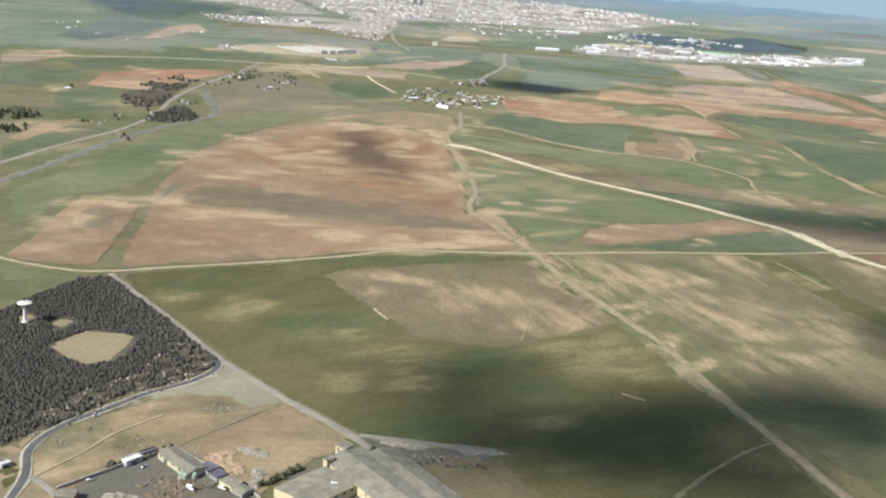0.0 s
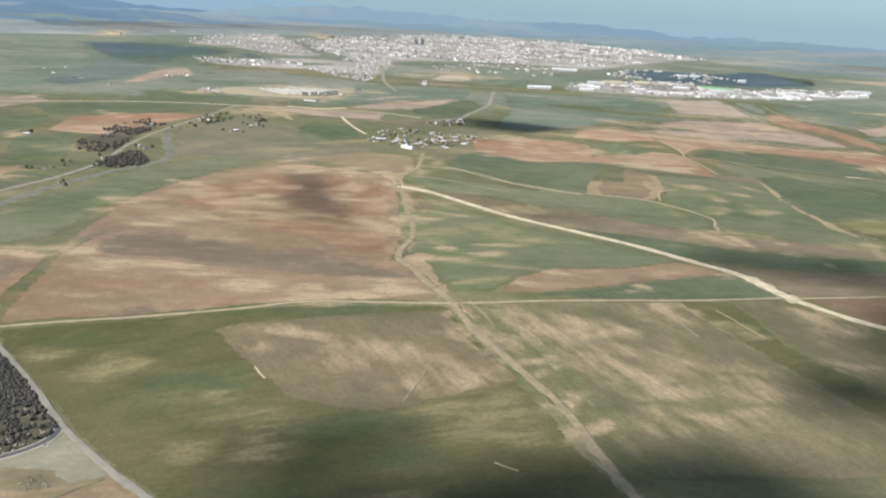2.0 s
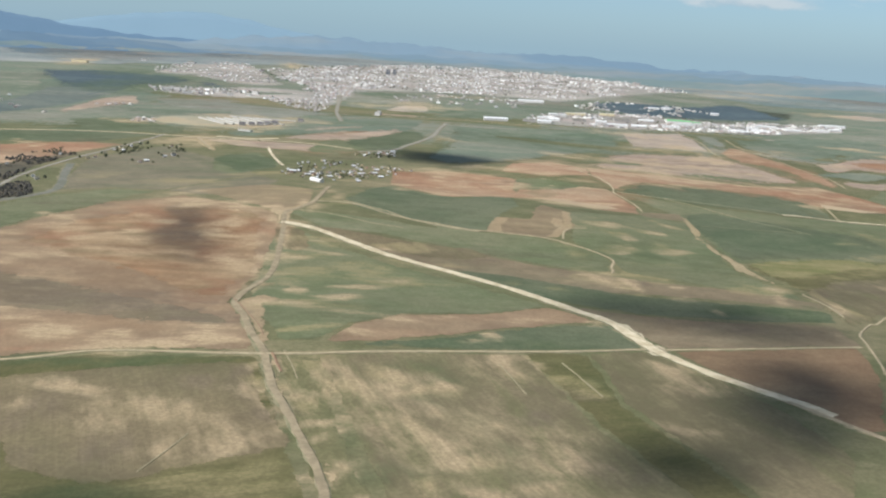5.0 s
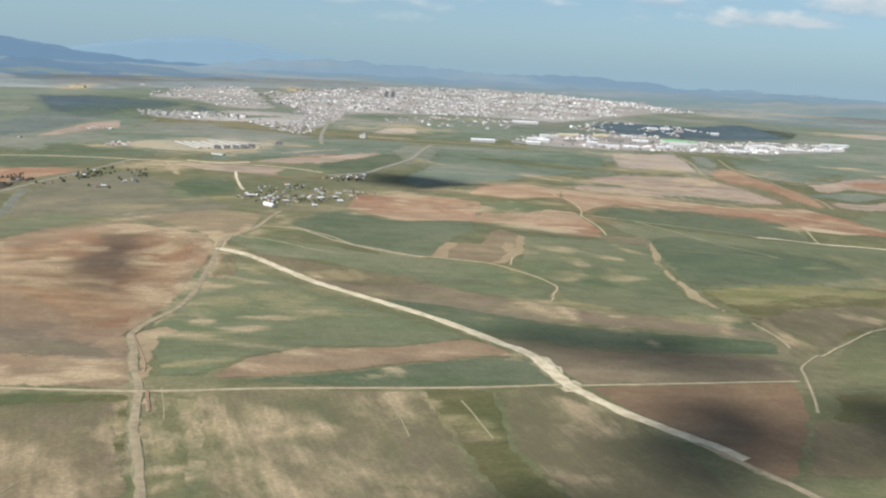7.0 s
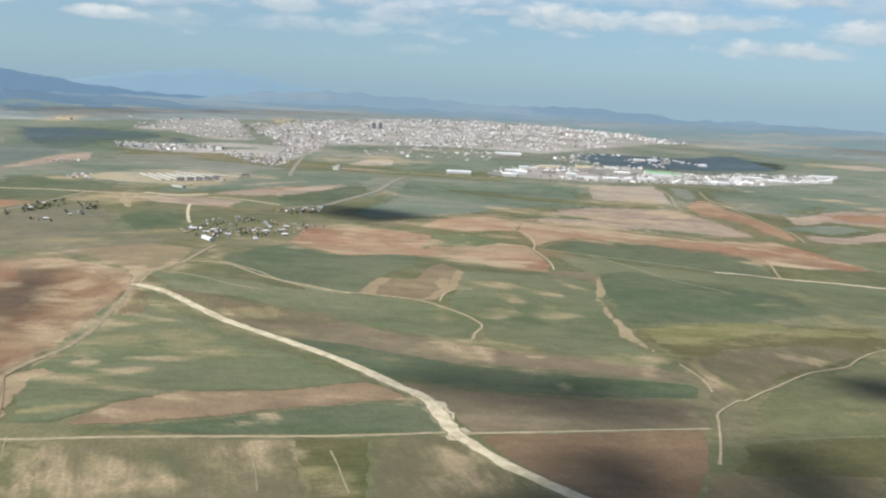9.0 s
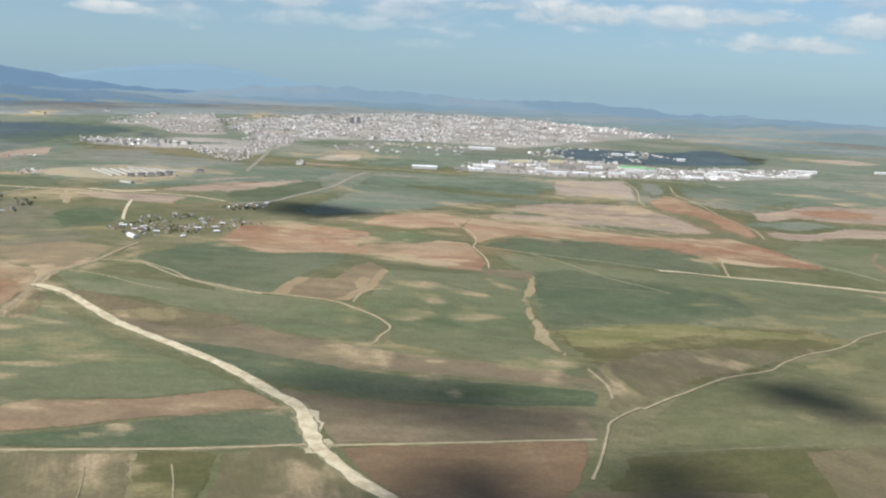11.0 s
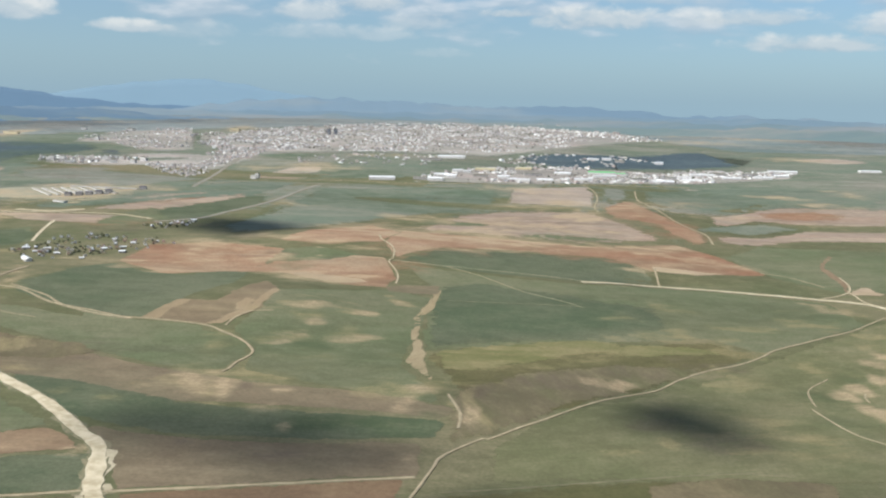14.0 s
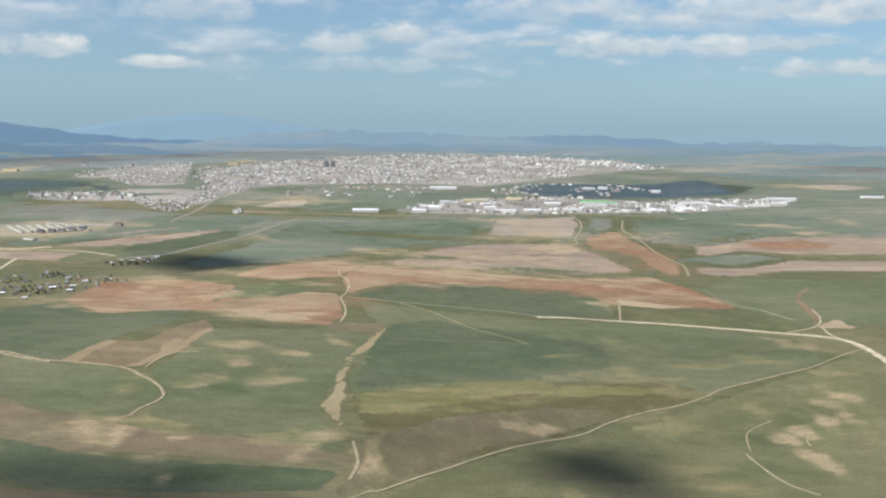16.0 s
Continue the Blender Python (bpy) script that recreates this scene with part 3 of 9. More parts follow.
spot("straw", -79, 1075, 28, 14, 39, 0.80)
spot("straw", -130, 1002, 34, 15, 6, 0.60)
spot("straw", -17, 974, 22, 10, -3, 0.60)
spot("straw", 20, 940, 21, 10, 8, 0.80)
spot("straw", -353, 969, 18, 16, 38, 0.80)
spot("straw", -230, 1026, 28, 17, 17, 0.40)
spot("straw", 28, 812, 20, 7, 9, 0.80)
spot("straw", 88, 805, 33, 9, 12, 0.80)
spot("straw", 42, 714, 20, 7, 8, 0.80)
spot("straw", 103, 716, 25, 8, 8, 0.70)
spot("straw", 64, 635, 25, 7, 8, 0.80)
spot("straw", 71, 593, 18, 4, 21, 0.80)
spot("straw", 29, 760, 13, 7, 17, 0.80)
spot("straw", 124, 775, 22, 7, -3, 0.60)
spot("chalk", 42, 808, 14, 4, 5, 0.70)
spot("chalk", 80, 794, 14, 4, -2, 0.70)
spot("chalk", 41, 688, 12, 5, 16, 0.70)
spot("chalk", 78, 658, 12, 5, 44, 0.70)
spot("chalk", 10, 985, 5, 36, 29, 0.90)
spot("chalk", 10, 914, 6, 18, 21, 0.90)
spot("chalk", -9, 860, 8, 17, 15, 0.90)
spot("chalk", 7, 806, 3, 45, 16, 0.80)
spot("chalk", -14, 852, 4, 19, 14, 0.70)
spot("chalk", 4, 860, 7, 15, 17, 0.70)
spot("chalk", -25, 883, 16, 8, -9, 0.70)
spot("chalk", -185, 828, 17, 12, 0, 0.90)
spot("chalk", -75, 907, 32, 10, 1, 0.90)
spot("chalk", -115, 766, 23, 14, 16, 0.90)
spot("chalk", -207, 760, 18, 13, 46, 0.80)
spot("chalk", -215, 718, 9, 6, 18, 0.80)
spot("chalk", -162, 689, 12, 5, 17, 0.90)
spot("chalk", -34, 899, 18, 9, 15, 0.90)
spot("chalk", -42, 849, 4, 25, 12, 0.70)
spot("chalk", -32, 803, 20, 8, -18, 0.80)
spot("chalk", -8, 731, 18, 31, 18, 0.85)
spot("chalk", -61, 565, 13, 9, -15, 0.80)
spot("chalk", -28, 563, 7, 15, 11, 0.80)
spot("chalk", -13, 549, 21, 7, 10, 0.90)
spot("chalk", 26, 568, 20, 7, -7, 0.95)
spot("chalk", -149, 529, 7, 3, 14, 0.70)
spot("chalk", -136, 601, 33, 9, 1, 0.70)
spot("chalk", -231, 600, 23, 11, 15, 0.90)
spot("chalk", -232, 556, 10, 17, 14, 0.80)
spot("chalk", -211, 599, 13, 7, -9, 0.80)
spot("chalk", -156, 582, 12, 13, 15, 0.70)
spot("chalk", -113, 660, 24, 5, 17, 0.60)
spot("chalk", -161, 797, 16, 18, 17, 0.70)
spot("chalk", -119, 836, 17, 9, 13, 0.60)
spot("chalk", -217, 503, 15, 9, 15, 0.60)
spot("chalk", -204, 528, 12, 7, 15, 0.50)
spot("chalk", -189, 619, 15, 13, 67, 0.80)
spot("chalk", -96, 585, 20, 7, -8, 0.60)
spot("chalk", -78, 743, 36, 11, 5, 0.50)
spot("chalk", -138, 724, 26, 13, 17, 0.50)
spot("rust", -109, 839, 13, 40, 12, 0.80)
spot("rust", -27, 749, 16, 30, 17, 0.80)
spot("rust", -0, 662, 19, 19, 14, 0.80)
spot("rust", -151, 772, 28, 33, 17, 0.60)
spot("rust", -195, 726, 21, 17, 18, 0.50)
spot("rust", -134, 869, 21, 15, 11, 0.60)
spot("rust", -56, 861, 11, 30, 12, 0.70)
spot("rust", -13, 830, 13, 24, 17, 0.60)
spot("rust", -126, 559, 38, 16, 14, 0.45)
spot("rust", -177, 535, 19, 23, 15, 0.40)
spot("rust", -55, 542, 20, 5, 11, 0.40)
# next two paint a cloud's shade on the red clay
spot("mud_and_shade", -75, 820, 16, 63, 13, 0.90)
spot("mud_and_shade", -47, 752, 13, 34, 17, 0.80)
spot("mud_and_shade", -57, 626, 50, 23, 2, 0.80)
spot("mud_and_shade", 5, 605, 26, 15, -5, 0.80)
spot("mud_and_shade", -136, 634, 34, 13, 9, 0.80)
spot("mud_and_shade", -112, 513, 10, 5, 28, 0.95)
spot("mud_and_shade", -206, 569, 15, 19, 15, 0.70)
spot("mud_and_shade", -214, 647, 15, 22, 16, 0.50)
spot("mud_and_shade", -202, 515, 9, 5, 15, 0.60)
spot("chalk", 7, 460, 12, 13, 10, 0.62)
spot("chalk", 22, 484, 19, 9, -16, 0.62)
spot("chalk", 45, 471, 21, 9, -20, 0.62)
spot("chalk", 59, 450, 16, 14, 12, 0.55)
spot("chalk", 46, 437, 9, 9, 11, 0.70)
spot("chalk", -38, 499, 12, 6, 9, 0.55)
spot("chalk", -17, 493, 19, 5, -2, 0.70)
spot("chalk", 60, 507, 13, 6, 13, 0.55)
spot("chalk", -41, 474, 11, 6, -30, 0.50)
spot("chalk", 39, 548, 21, 3, 10, 0.50)
spot("mud_and_shade", -25, 464, 15, 16, 8, 0.50)
spot("mud_and_shade", 23, 436, 17, 16, 11, 0.50)
spot("mud_and_shade", 38, 509, 20, 7, 12, 0.60)
spot("mud_and_shade", -6, 492, 12, 7, 10, 0.50)
spot("mud_and_shade", -14, 426, 11, 9, 7, 0.40)
spot("straw", -11, 365, 13, 10, -1, 0.90)
spot("straw", -91, 444, 9, 9, 8, 0.80)
spot("straw", -103, 434, 8, 8, 10, 0.70)
spot("straw", 74, 400, 16, 14, 11, 0.80)
spot("straw", 85, 422, 7, 10, 11, 0.70)
spot("straw", -12, 386, 15, 4, -6, 0.50)
spot("straw", -37, 410, 5, 3, 7, 0.70)
spot("straw", 45, 336, 11, 6, 9, 0.50)
spot("straw", -136, 454, 11, 8, 14, 0.50)
spot("straw", -116, 427, 8, 8, 12, 0.40)
spot("straw", -56, 414, 8, 6, 6, 0.40)
spot("straw", 64, 425, 17, 7, 11, 0.50)
spot("straw", -38, 358, 9, 11, 8, 0.50)
spot("moss", -60, 424, 12, 12, 6, 0.90)
spot("moss", -38, 395, 15, 13, 7, 0.60)
spot("moss", 12, 390, 31, 9, 10, 0.70)
spot("moss", -75, 404, 15, 18, 7, 0.50)
spot("moss", -119, 475, 23, 7, 11, 0.60)
spot("moss", -27, 528, 54, 7, 10, 0.80)
spot("moss", 53, 367, 15, 11, 10, 0.70)
spot("moss", -13, 322, 26, 11, 9, 0.60)
spot("chalk", 127, 494, 19, 11, -26, 0.50)
spot("chalk", 180, 565, 15, 14, -23, 0.50)
spot("chalk", 136, 467, 20, 10, -29, 0.50)
spot("chalk", 160, 449, 14, 8, 13, 0.50)
spot("chalk", 173, 421, 27, 11, 12, 0.50)
spot("chalk", 202, 455, 20, 11, 13, 0.50)
spot("chalk", 129, 540, 17, 8, -3, 0.42)
spot("chalk", 91, 530, 12, 15, 13, 0.50)
spot("chalk", 105, 515, 16, 8, -19, 0.50)
spot("chalk", 202, 487, 17, 10, 14, 0.42)
spot("chalk", 73, 486, 12, 5, -46, 0.50)
spot("chalk", 98, 505, 20, 9, -16, 0.42)
spot("chalk", 161, 491, 17, 17, 14, 0.50)
spot("chalk", 161, 459, 16, 11, 12, 0.50)
spot("chalk", 132, 520, 18, 9, 15, 0.50)
spot("chalk", 182, 567, 14, 13, 18, 0.50)
spot("chalk", 194, 432, 17, 8, 12, 0.42)
spot("chalk", 129, 470, 8, 14, 13, 0.50)
spot("moss", 111, 473, 8, 7, 13, 0.50)
spot("moss", 152, 541, 16, 6, 16, 0.50)
spot("moss", 136, 436, 15, 8, 12, 0.50)
spot("moss", 182, 464, 11, 9, 13, 0.50)
spot("straw", 79, 543, 9, 9, 11, 0.90)
spot("straw", 97, 518, 9, 10, 12, 0.70)
spot("straw", 66, 516, 10, 5, -10, 0.80)
spot("straw", 91, 497, 7, 9, 11, 0.60)
spot("straw", 212, 547, 13, 13, 14, 0.60)
spot("straw", 141, 524, 14, 9, 13, 0.50)
spot("chalk", 18, 587, 13, 4, -8, 0.90)
spot("chalk", 24, 570, 17, 5, -13, 0.70)
spot("chalk", 180, 576, 8, 7, 17, 0.80)
spot("chalk", 183, 550, 2, 17, 17, 0.70)
spot("chalk", 116, 524, 10, 6, 13, 0.60)
spot("chalk", 152, 530, 5, 5, 13, 0.60)
spot("chalk", 270, 576, 4, 18, 14, 0.80)
spot("chalk", 269, 550, 8, 10, 14, 0.60)
spot("chalk", 262, 596, 5, 9, 16, 0.50)
spot("chalk", 17, 658, 6, 10, 11, 0.90)
spot("chalk", 13, 676, 6, 8, 13, 0.90)
spot("mud_and_shade", 53, 512, 9, 11, 10, 0.70)
spot("mud_and_shade", 76, 484, 13, 7, 11, 0.70)
spot("mud_and_shade", 126, 538, 22, 5, 14, 0.50)
spot("mud_and_shade", 105, 540, 7, 8, 12, 0.50)
spot("mud_and_shade", 143, 503, 14, 7, 13, 0.50)
spot("straw", 81, 732, 17, 16, 17, 0.80)
spot("straw", 69, 746, 11, 8, 17, 0.70)
spot("straw", 42, 724, 14, 8, 16, 0.60)
spot("straw", 48, 699, 17, 7, 16, 0.50)
spot("straw", 131, 711, 21, 8, 18, 0.60)
spot("straw", 96, 706, 14, 8, 18, 0.50)
spot("chalk", 50, 669, 9, 5, 76, 0.95)
spot("chalk", 78, 661, 15, 3, 18, 0.95)
spot("chalk", 50, 635, 17, 4, -9, 0.90)
spot("chalk", 86, 627, 19, 3, 1, 0.70)
spot("chalk", 40, 773, 14, 4, -6, 0.80)
spot("chalk", 11, 765, 10, 6, 15, 0.60)
spot("chalk", 106, 712, 9, 4, 18, 0.70)
spot("chalk", 81, 687, 17, 4, 18, 0.60)
spot("chalk", 27, 707, 14, 4, 15, 0.60)
spot("chalk", 34, 636, 6, 5, 8, 0.90)
spot("chalk", 119, 622, 14, 4, -2, 0.80)
spot("chalk", 103, 592, 10, 5, -6, 0.70)
spot("chalk", 143, 636, 13, 3, 23, 0.50)
spot("chalk", 170, 612, 4, 7, 21, 0.90)
spot("chalk", 164, 601, 10, 3, 39, 0.80)
spot("chalk", 194, 650, 19, 4, 19, 0.40)
spot("chalk", 235, 658, 5, 4, 16, 0.80)
spot("moss", 163, 603, 5, 5, 20, 0.90)
spot("moss", 78, 578, 11, 4, 11, 0.60)
spot("moss", 204, 607, 27, 6, 18, 0.60)
spot("straw", 272, 875, 11, 9, 21, 0.90)
spot("straw", 326, 893, 14, 13, 25, 0.80)
spot("straw", 297, 829, 13, 8, 20, 0.50)
spot("straw", 280, 793, 21, 12, 19, 0.70)
spot("straw", 253, 767, 14, 11, 18, 0.70)
spot("straw", 267, 945, 24, 8, 35, 0.70)
spot("straw", 333, 1000, 9, 14, 33, 0.90)
spot("straw", 305, 941, 15, 8, 6, 0.60)
spot("straw", 276, 920, 13, 7, 29, 0.60)
spot("straw", 242, 766, 16, 8, 18, 0.60)
spot("straw", 372, 782, 17, 12, 20, 0.70)
spot("straw", 391, 803, 12, 6, 21, 0.70)
spot("straw", 418, 770, 5, 26, 21, 0.90)
spot("straw", 416, 813, 14, 8, 23, 0.50)
spot("straw", 430, 882, 65, 23, 25, 0.35)
spot("straw", 345, 816, 18, 6, 20, 0.40)
# part of a small cloud's shade, painted dark
spot("mud_and_shade", 414, 801, 8, 9, 22, 0.90)
spot("mud_and_shade", 434, 820, 8, 13, 24, 0.50)
spot("mud_and_shade", 173, 818, 34, 15, 19, 0.40)
spot("mud_and_shade", 115, 814, 25, 12, 20, 0.50)
spot("mud_and_shade", 460, 833, 31, 18, 26, 0.50)
spot("mud_and_shade", 500, 830, 28, 11, 28, 0.50)
spot("moss", 360, 837, 38, 20, 22, 0.40)
spot("moss", 357, 727, 43, 12, 18, 0.90)
spot("moss", 289, 858, 28, 16, 22, 0.40)
spot("moss", 205, 829, 30, 15, 18, 0.40)
spot("straw", 588, 952, 14, 8, -3, 0.90)
spot("straw", 607, 946, 13, 7, 16, 0.90)
spot("straw", 648, 923, 13, 10, 13, 0.90)
spot("straw", 704, 1106, 11, 17, 9, 0.90)
spot("straw", 558, 1047, 8, 17, 18, 0.80)
spot("straw", 559, 978, 17, 9, -21, 0.70)
spot("straw", 591, 971, 9, 5, 16, 0.70)
spot("straw", 602, 940, 14, 6, 16, 0.60)
spot("straw", 527, 743, 7, 10, 18, 0.95)
spot("straw", 566, 770, 20, 8, 20, 0.50)
spot("straw", 589, 808, 21, 11, 20, 0.60)
spot("straw", 604, 774, 23, 12, 19, 0.50)
spot("straw", 612, 1006, 23, 6, 17, 0.60)
spot("straw", 529, 963, 13, 7, 18, 0.60)
spot("straw", 541, 949, 11, 5, 18, 0.60)
spot("straw", 665, 1041, 20, 7, 18, 0.70)
spot("straw", 665, 1073, 21, 6, 19, 0.50)
spot("straw", 703, 1020, 20, 5, -10, 0.70)
spot("straw", 706, 989, 12, 12, 7, 0.50)
spot("straw", 586, 874, 16, 11, 18, 0.50)
spot("straw", 574, 896, 5, 9, 18, 0.60)
spot("straw", 504, 943, 6, 7, 19, 0.60)
spot("straw", 518, 1013, 10, 7, -37, 0.80)
spot("straw", 509, 1005, 14, 5, 18, 0.50)
spot("straw", 495, 722, 11, 4, 16, 0.60)
spot("straw", 574, 746, 19, 7, 18, 0.50)
spot("straw", 616, 752, 19, 9, 17, 0.40)
spot("moss", 640, 870, 22, 15, 13, 0.80)
spot("moss", 666, 921, 16, 14, 12, 0.60)
spot("moss", 609, 866, 30, 9, 16, 0.50)
spot("moss", 706, 1050, 18, 11, 8, 0.50)
spot("moss", 594, 1032, 29, 11, 18, 0.50)
spot("moss", 553, 825, 22, 11, 23, 0.40)
spot("moss", 630, 813, 21, 18, 16, 0.50)
spot("mud_and_shade", 564, 904, 20, 9, 19, 0.70)
spot("mud_and_shade", 508, 871, 24, 12, 22, 0.60)
spot("mud_and_shade", 459, 829, 22, 9, 21, 0.50)
spot("mud_and_shade", 480, 821, 24, 6, 15, 0.70)
# next two deepen the cloud shade on the wheat by colour
spot("mud_and_shade", 525, 787, 14, 12, 22, 0.80)
spot("mud_and_shade", 556, 762, 14, 17, 20, 0.80)
spot("mud_and_shade", 515, 765, 10, 7, 20, 0.60)
spot("chalk", 269, 772, 4, 22, 13, 0.80)
spot("chalk", 249, 770, 8, 14, 13, 0.70)
spot("chalk", 232, 754, 9, 4, 13, 0.40)
spot("chalk", 374, 765, 6, 8, 14, 0.85)
spot("chalk", 382, 790, 5, 6, 15, 0.90)
spot("chalk", 307, 771, 5, 5, 13, 0.70)
spot("chalk", 306, 734, 10, 7, -18, 0.60)
spot("chalk", 321, 712, 4, 6, 13, 0.50)
spot("chalk", 328, 886, 14, 8, 29, 0.90)
spot("chalk", 287, 962, 12, 5, 32, 0.70)
spot("chalk", 331, 992, 11, 9, 27, 0.70)
spot("chalk", 312, 943, 7, 7, -9, 0.70)
spot("chalk", 289, 914, 6, 6, 22, 0.70)
spot("chalk", 275, 881, 9, 5, 16, 0.80)
spot("chalk", 276, 861, 5, 3, 14, 1.00)
spot("chalk", 272, 945, 15, 6, 28, 0.80)
spot("chalk", 274, 983, 14, 6, 35, 0.50)
spot("chalk", 395, 686, 4, 5, 13, 0.70)
spot("chalk", 507, 837, 7, 7, 23, 0.80)
spot("chalk", 490, 841, 9, 7, 22, 0.60)
# a small cloud's shade painted in under its cloud
spot("mud_and_shade", 412, 791, 8, 11, 17, 0.95)
spot("mud_and_shade", 284, 682, 4, 4, 13, 0.80)
spot("mud_and_shade", 282, 772, 3, 4, 14, 0.80)
spot("mud_and_shade", 224, 782, 7, 17, 13, 0.50)
spot("mud_and_shade", 327, 674, 13, 7, 12, 0.50)
spot("straw", 241, 849, 15, 14, 13, 0.50)
spot("straw", 246, 804, 12, 7, 36, 0.60)
spot("straw", 275, 740, 9, 5, 13, 0.60)
spot("straw", 224, 736, 9, 4, 13, 0.70)
spot("straw", 183, 743, 6, 5, 12, 0.60)
spot("straw", 466, 897, 49, 15, 20, 0.60)
spot("straw", 406, 858, 22, 17, 18, 0.50)
spot("straw", 450, 860, 23, 9, 20, 0.40)
spot("chalk", 128, 1101, 23, 24, 13, 0.60)
spot("chalk", 105, 1116, 13, 13, 12, 0.60)
spot("chalk", 259, 1057, 25, 18, 23, 1.00)
spot("chalk", 223, 1066, 20, 5, 4, 0.80)
spot("chalk", 198, 1122, 27, 8, 10, 0.70)
spot("chalk", 102, 1161, 52, 11, 4, 0.60)
spot("chalk", 45, 1067, 34, 12, 22, 0.60)
spot("chalk", 288, 1299, 35, 24, 36, 0.80)
spot("chalk", 241, 1335, 27, 22, 26, 0.90)
spot("chalk", 313, 1268, 22, 10, -8, 0.90)
spot("chalk", 372, 1290, 37, 13, 9, 1.00)
spot("chalk", 399, 1328, 26, 12, 8, 0.90)
spot("chalk", 256, 1173, 25, 6, 17, 0.60)
spot("chalk", 433, 1304, 13, 19, 26, 0.80)
spot("chalk", 396, 1234, 77, 6, 28, 0.80)
spot("chalk", 231, 1202, 17, 8, 15, 0.60)
spot("chalk", 585, 1300, 36, 10, -17, 0.90)
spot("chalk", 557, 1337, 38, 7, 7, 0.80)
spot("chalk", 618, 1277, 29, 9, -0, 0.80)
spot("chalk", 656, 1269, 22, 9, -6, 0.70)
spot("chalk", 562, 1228, 30, 9, 17, 1.00)
spot("chalk", 624, 1196, 34, 4, 13, 0.40)
spot("rust", 101, 1088, 25, 26, 17, 0.80)
spot("rust", 166, 1105, 31, 18, 11, 0.80)
spot("rust", 286, 1080, 20, 30, 18, 0.70)
spot("rust", 225, 1201, 29, 20, 15, 0.80)
spot("rust", 307, 1203, 37, 27, 31, 0.80)
spot("rust", 360, 1237, 41, 21, 36, 0.80)
spot("rust", 453, 1277, 59, 24, 24, 0.80)
spot("rust", 524, 1276, 52, 19, 22, 0.80)
spot("rust", 582, 1269, 39, 18, 22, 0.70)
spot("rust", 581, 1525, 25, 44, 25, 0.80)
spot("rust", 618, 1464, 28, 47, 27, 0.90)
spot("rust", 179, 1196, 23, 14, 5, 0.60)
spot("moss", 245, 1193, 26, 12, 17, 0.70)
spot("moss", 207, 1096, 26, 9, 13, 0.70)
spot("moss", 275, 1144, 32, 6, 17, 0.50)
spot("mud_and_shade", 268, 1130, 37, 6, 16, 0.60)
spot("mud_and_shade", 174, 1128, 32, 11, 9, 0.50)
spot("mud_and_shade", 440, 1404, 63, 12, 17, 0.70)
spot("mud_and_shade", 404, 1433, 43, 13, 18, 0.60)
spot("mud_and_shade", 479, 1476, 44, 13, 13, 0.60)
spot("chalk", 382, 1434, 29, 13, 19, 0.70)
spot("chalk", 500, 1525, 18, 28, 10, 0.80)
spot("chalk", 445, 1446, 35, 8, 9, 0.80)
spot("chalk", 388, 1377, 42, 8, 20, 0.70)
spot("chalk", 430, 1606, 63, 21, 6, 0.60)
spot("chalk", 287, 1450, 19, 14, 36, 0.90)
spot("chalk", 477, 1627, 49, 22, 10, 0.60)
spot("chalk", 484, 1514, 12, 25, 12, 0.90)
spot("chalk", 493, 1409, 45, 8, 19, 0.60)
spot("chalk", 445, 1434, 46, 13, 18, 0.60)
spot("chalk", 397, 1781, 46, 21, 26, 0.90)
spot("chalk", 474, 1652, 21, 24, 14, 0.80)
spot("chalk", 442, 1733, 39, 40, 24, 0.50)
spot("chalk", 269, 1454, 24, 10, 37, 1.00)
spot("chalk", 100, 1496, 26, 11, -15, 0.90)
spot("chalk", -51, 1897, 61, 12, 8, 0.90)
spot("chalk", 68, 1926, 64, 14, 24, 0.80)
spot("chalk", 100, 2173, 49, 23, 27, 0.70)
spot("chalk", 10, 1948, 36, 37, 79, 0.80)
spot("chalk", -300, 1463, 26, 23, 12, 0.90)
spot("chalk", -190, 1564, 77, 26, 2, 0.90)
spot("chalk", -219, 1465, 38, 17, 14, 0.90)
spot("chalk", -162, 1414, 6, 10, 14, 1.00)
spot("chalk", -888, 2499, 32, 78, 16, 1.00)
spot("chalk", -870, 2391, 39, 54, 16, 0.80)
spot("chalk", 894, 3462, 155, 127, 36, 0.50)
spot("chalk", 852, 3060, 111, 84, -22, 0.60)
spot("chalk", 1004, 2531, 74, 44, -7, 0.70)
spot("chalk", 991, 6194, 101, 2, -6, 0.60)
spot("chalk", 811, 1868, 45, 15, -6, 0.80)
spot("chalk", 572, 1564, 38, 11, 29, 0.50)
spot("chalk", 699, 1626, 36, 19, 19, 0.60)
spot("chalk", 948, 1931, 20, 40, 12, 0.70)
spot("chalk", 878, 1784, 49, 14, -10, 0.90)
spot("chalk", 809, 1596, 49, 11, 11, 0.60)
spot("chalk", -408, 2787, 31, 121, 19, 0.90)
spot("chalk", 710, 5415, 147, 872, 49, 0.70)
spot("rust", 810, 1657, 60, 35, 11, 0.50)
spot("rust", 247, 1227, 26, 21, 30, 0.60)
spot("rust", 190, 1202, 36, 16, 10, 0.70)
spot("rust", -50, 1445, 44, 15, 17, 0.50)
spot("rust", -358, 1784, 84, 52, 21, 0.40)
spot("rust", -419, 2080, 67, 38, 12, 0.30)
spot("rust", -43, 1281, 39, 17, 13, 0.40)
spot("rust", -189, 1267, 32, 26, 13, 0.30)
spot("moss", -32, 2078, 57, 54, 23, 0.80)
spot("moss", 90, 1864, 69, 39, 12, 0.80)
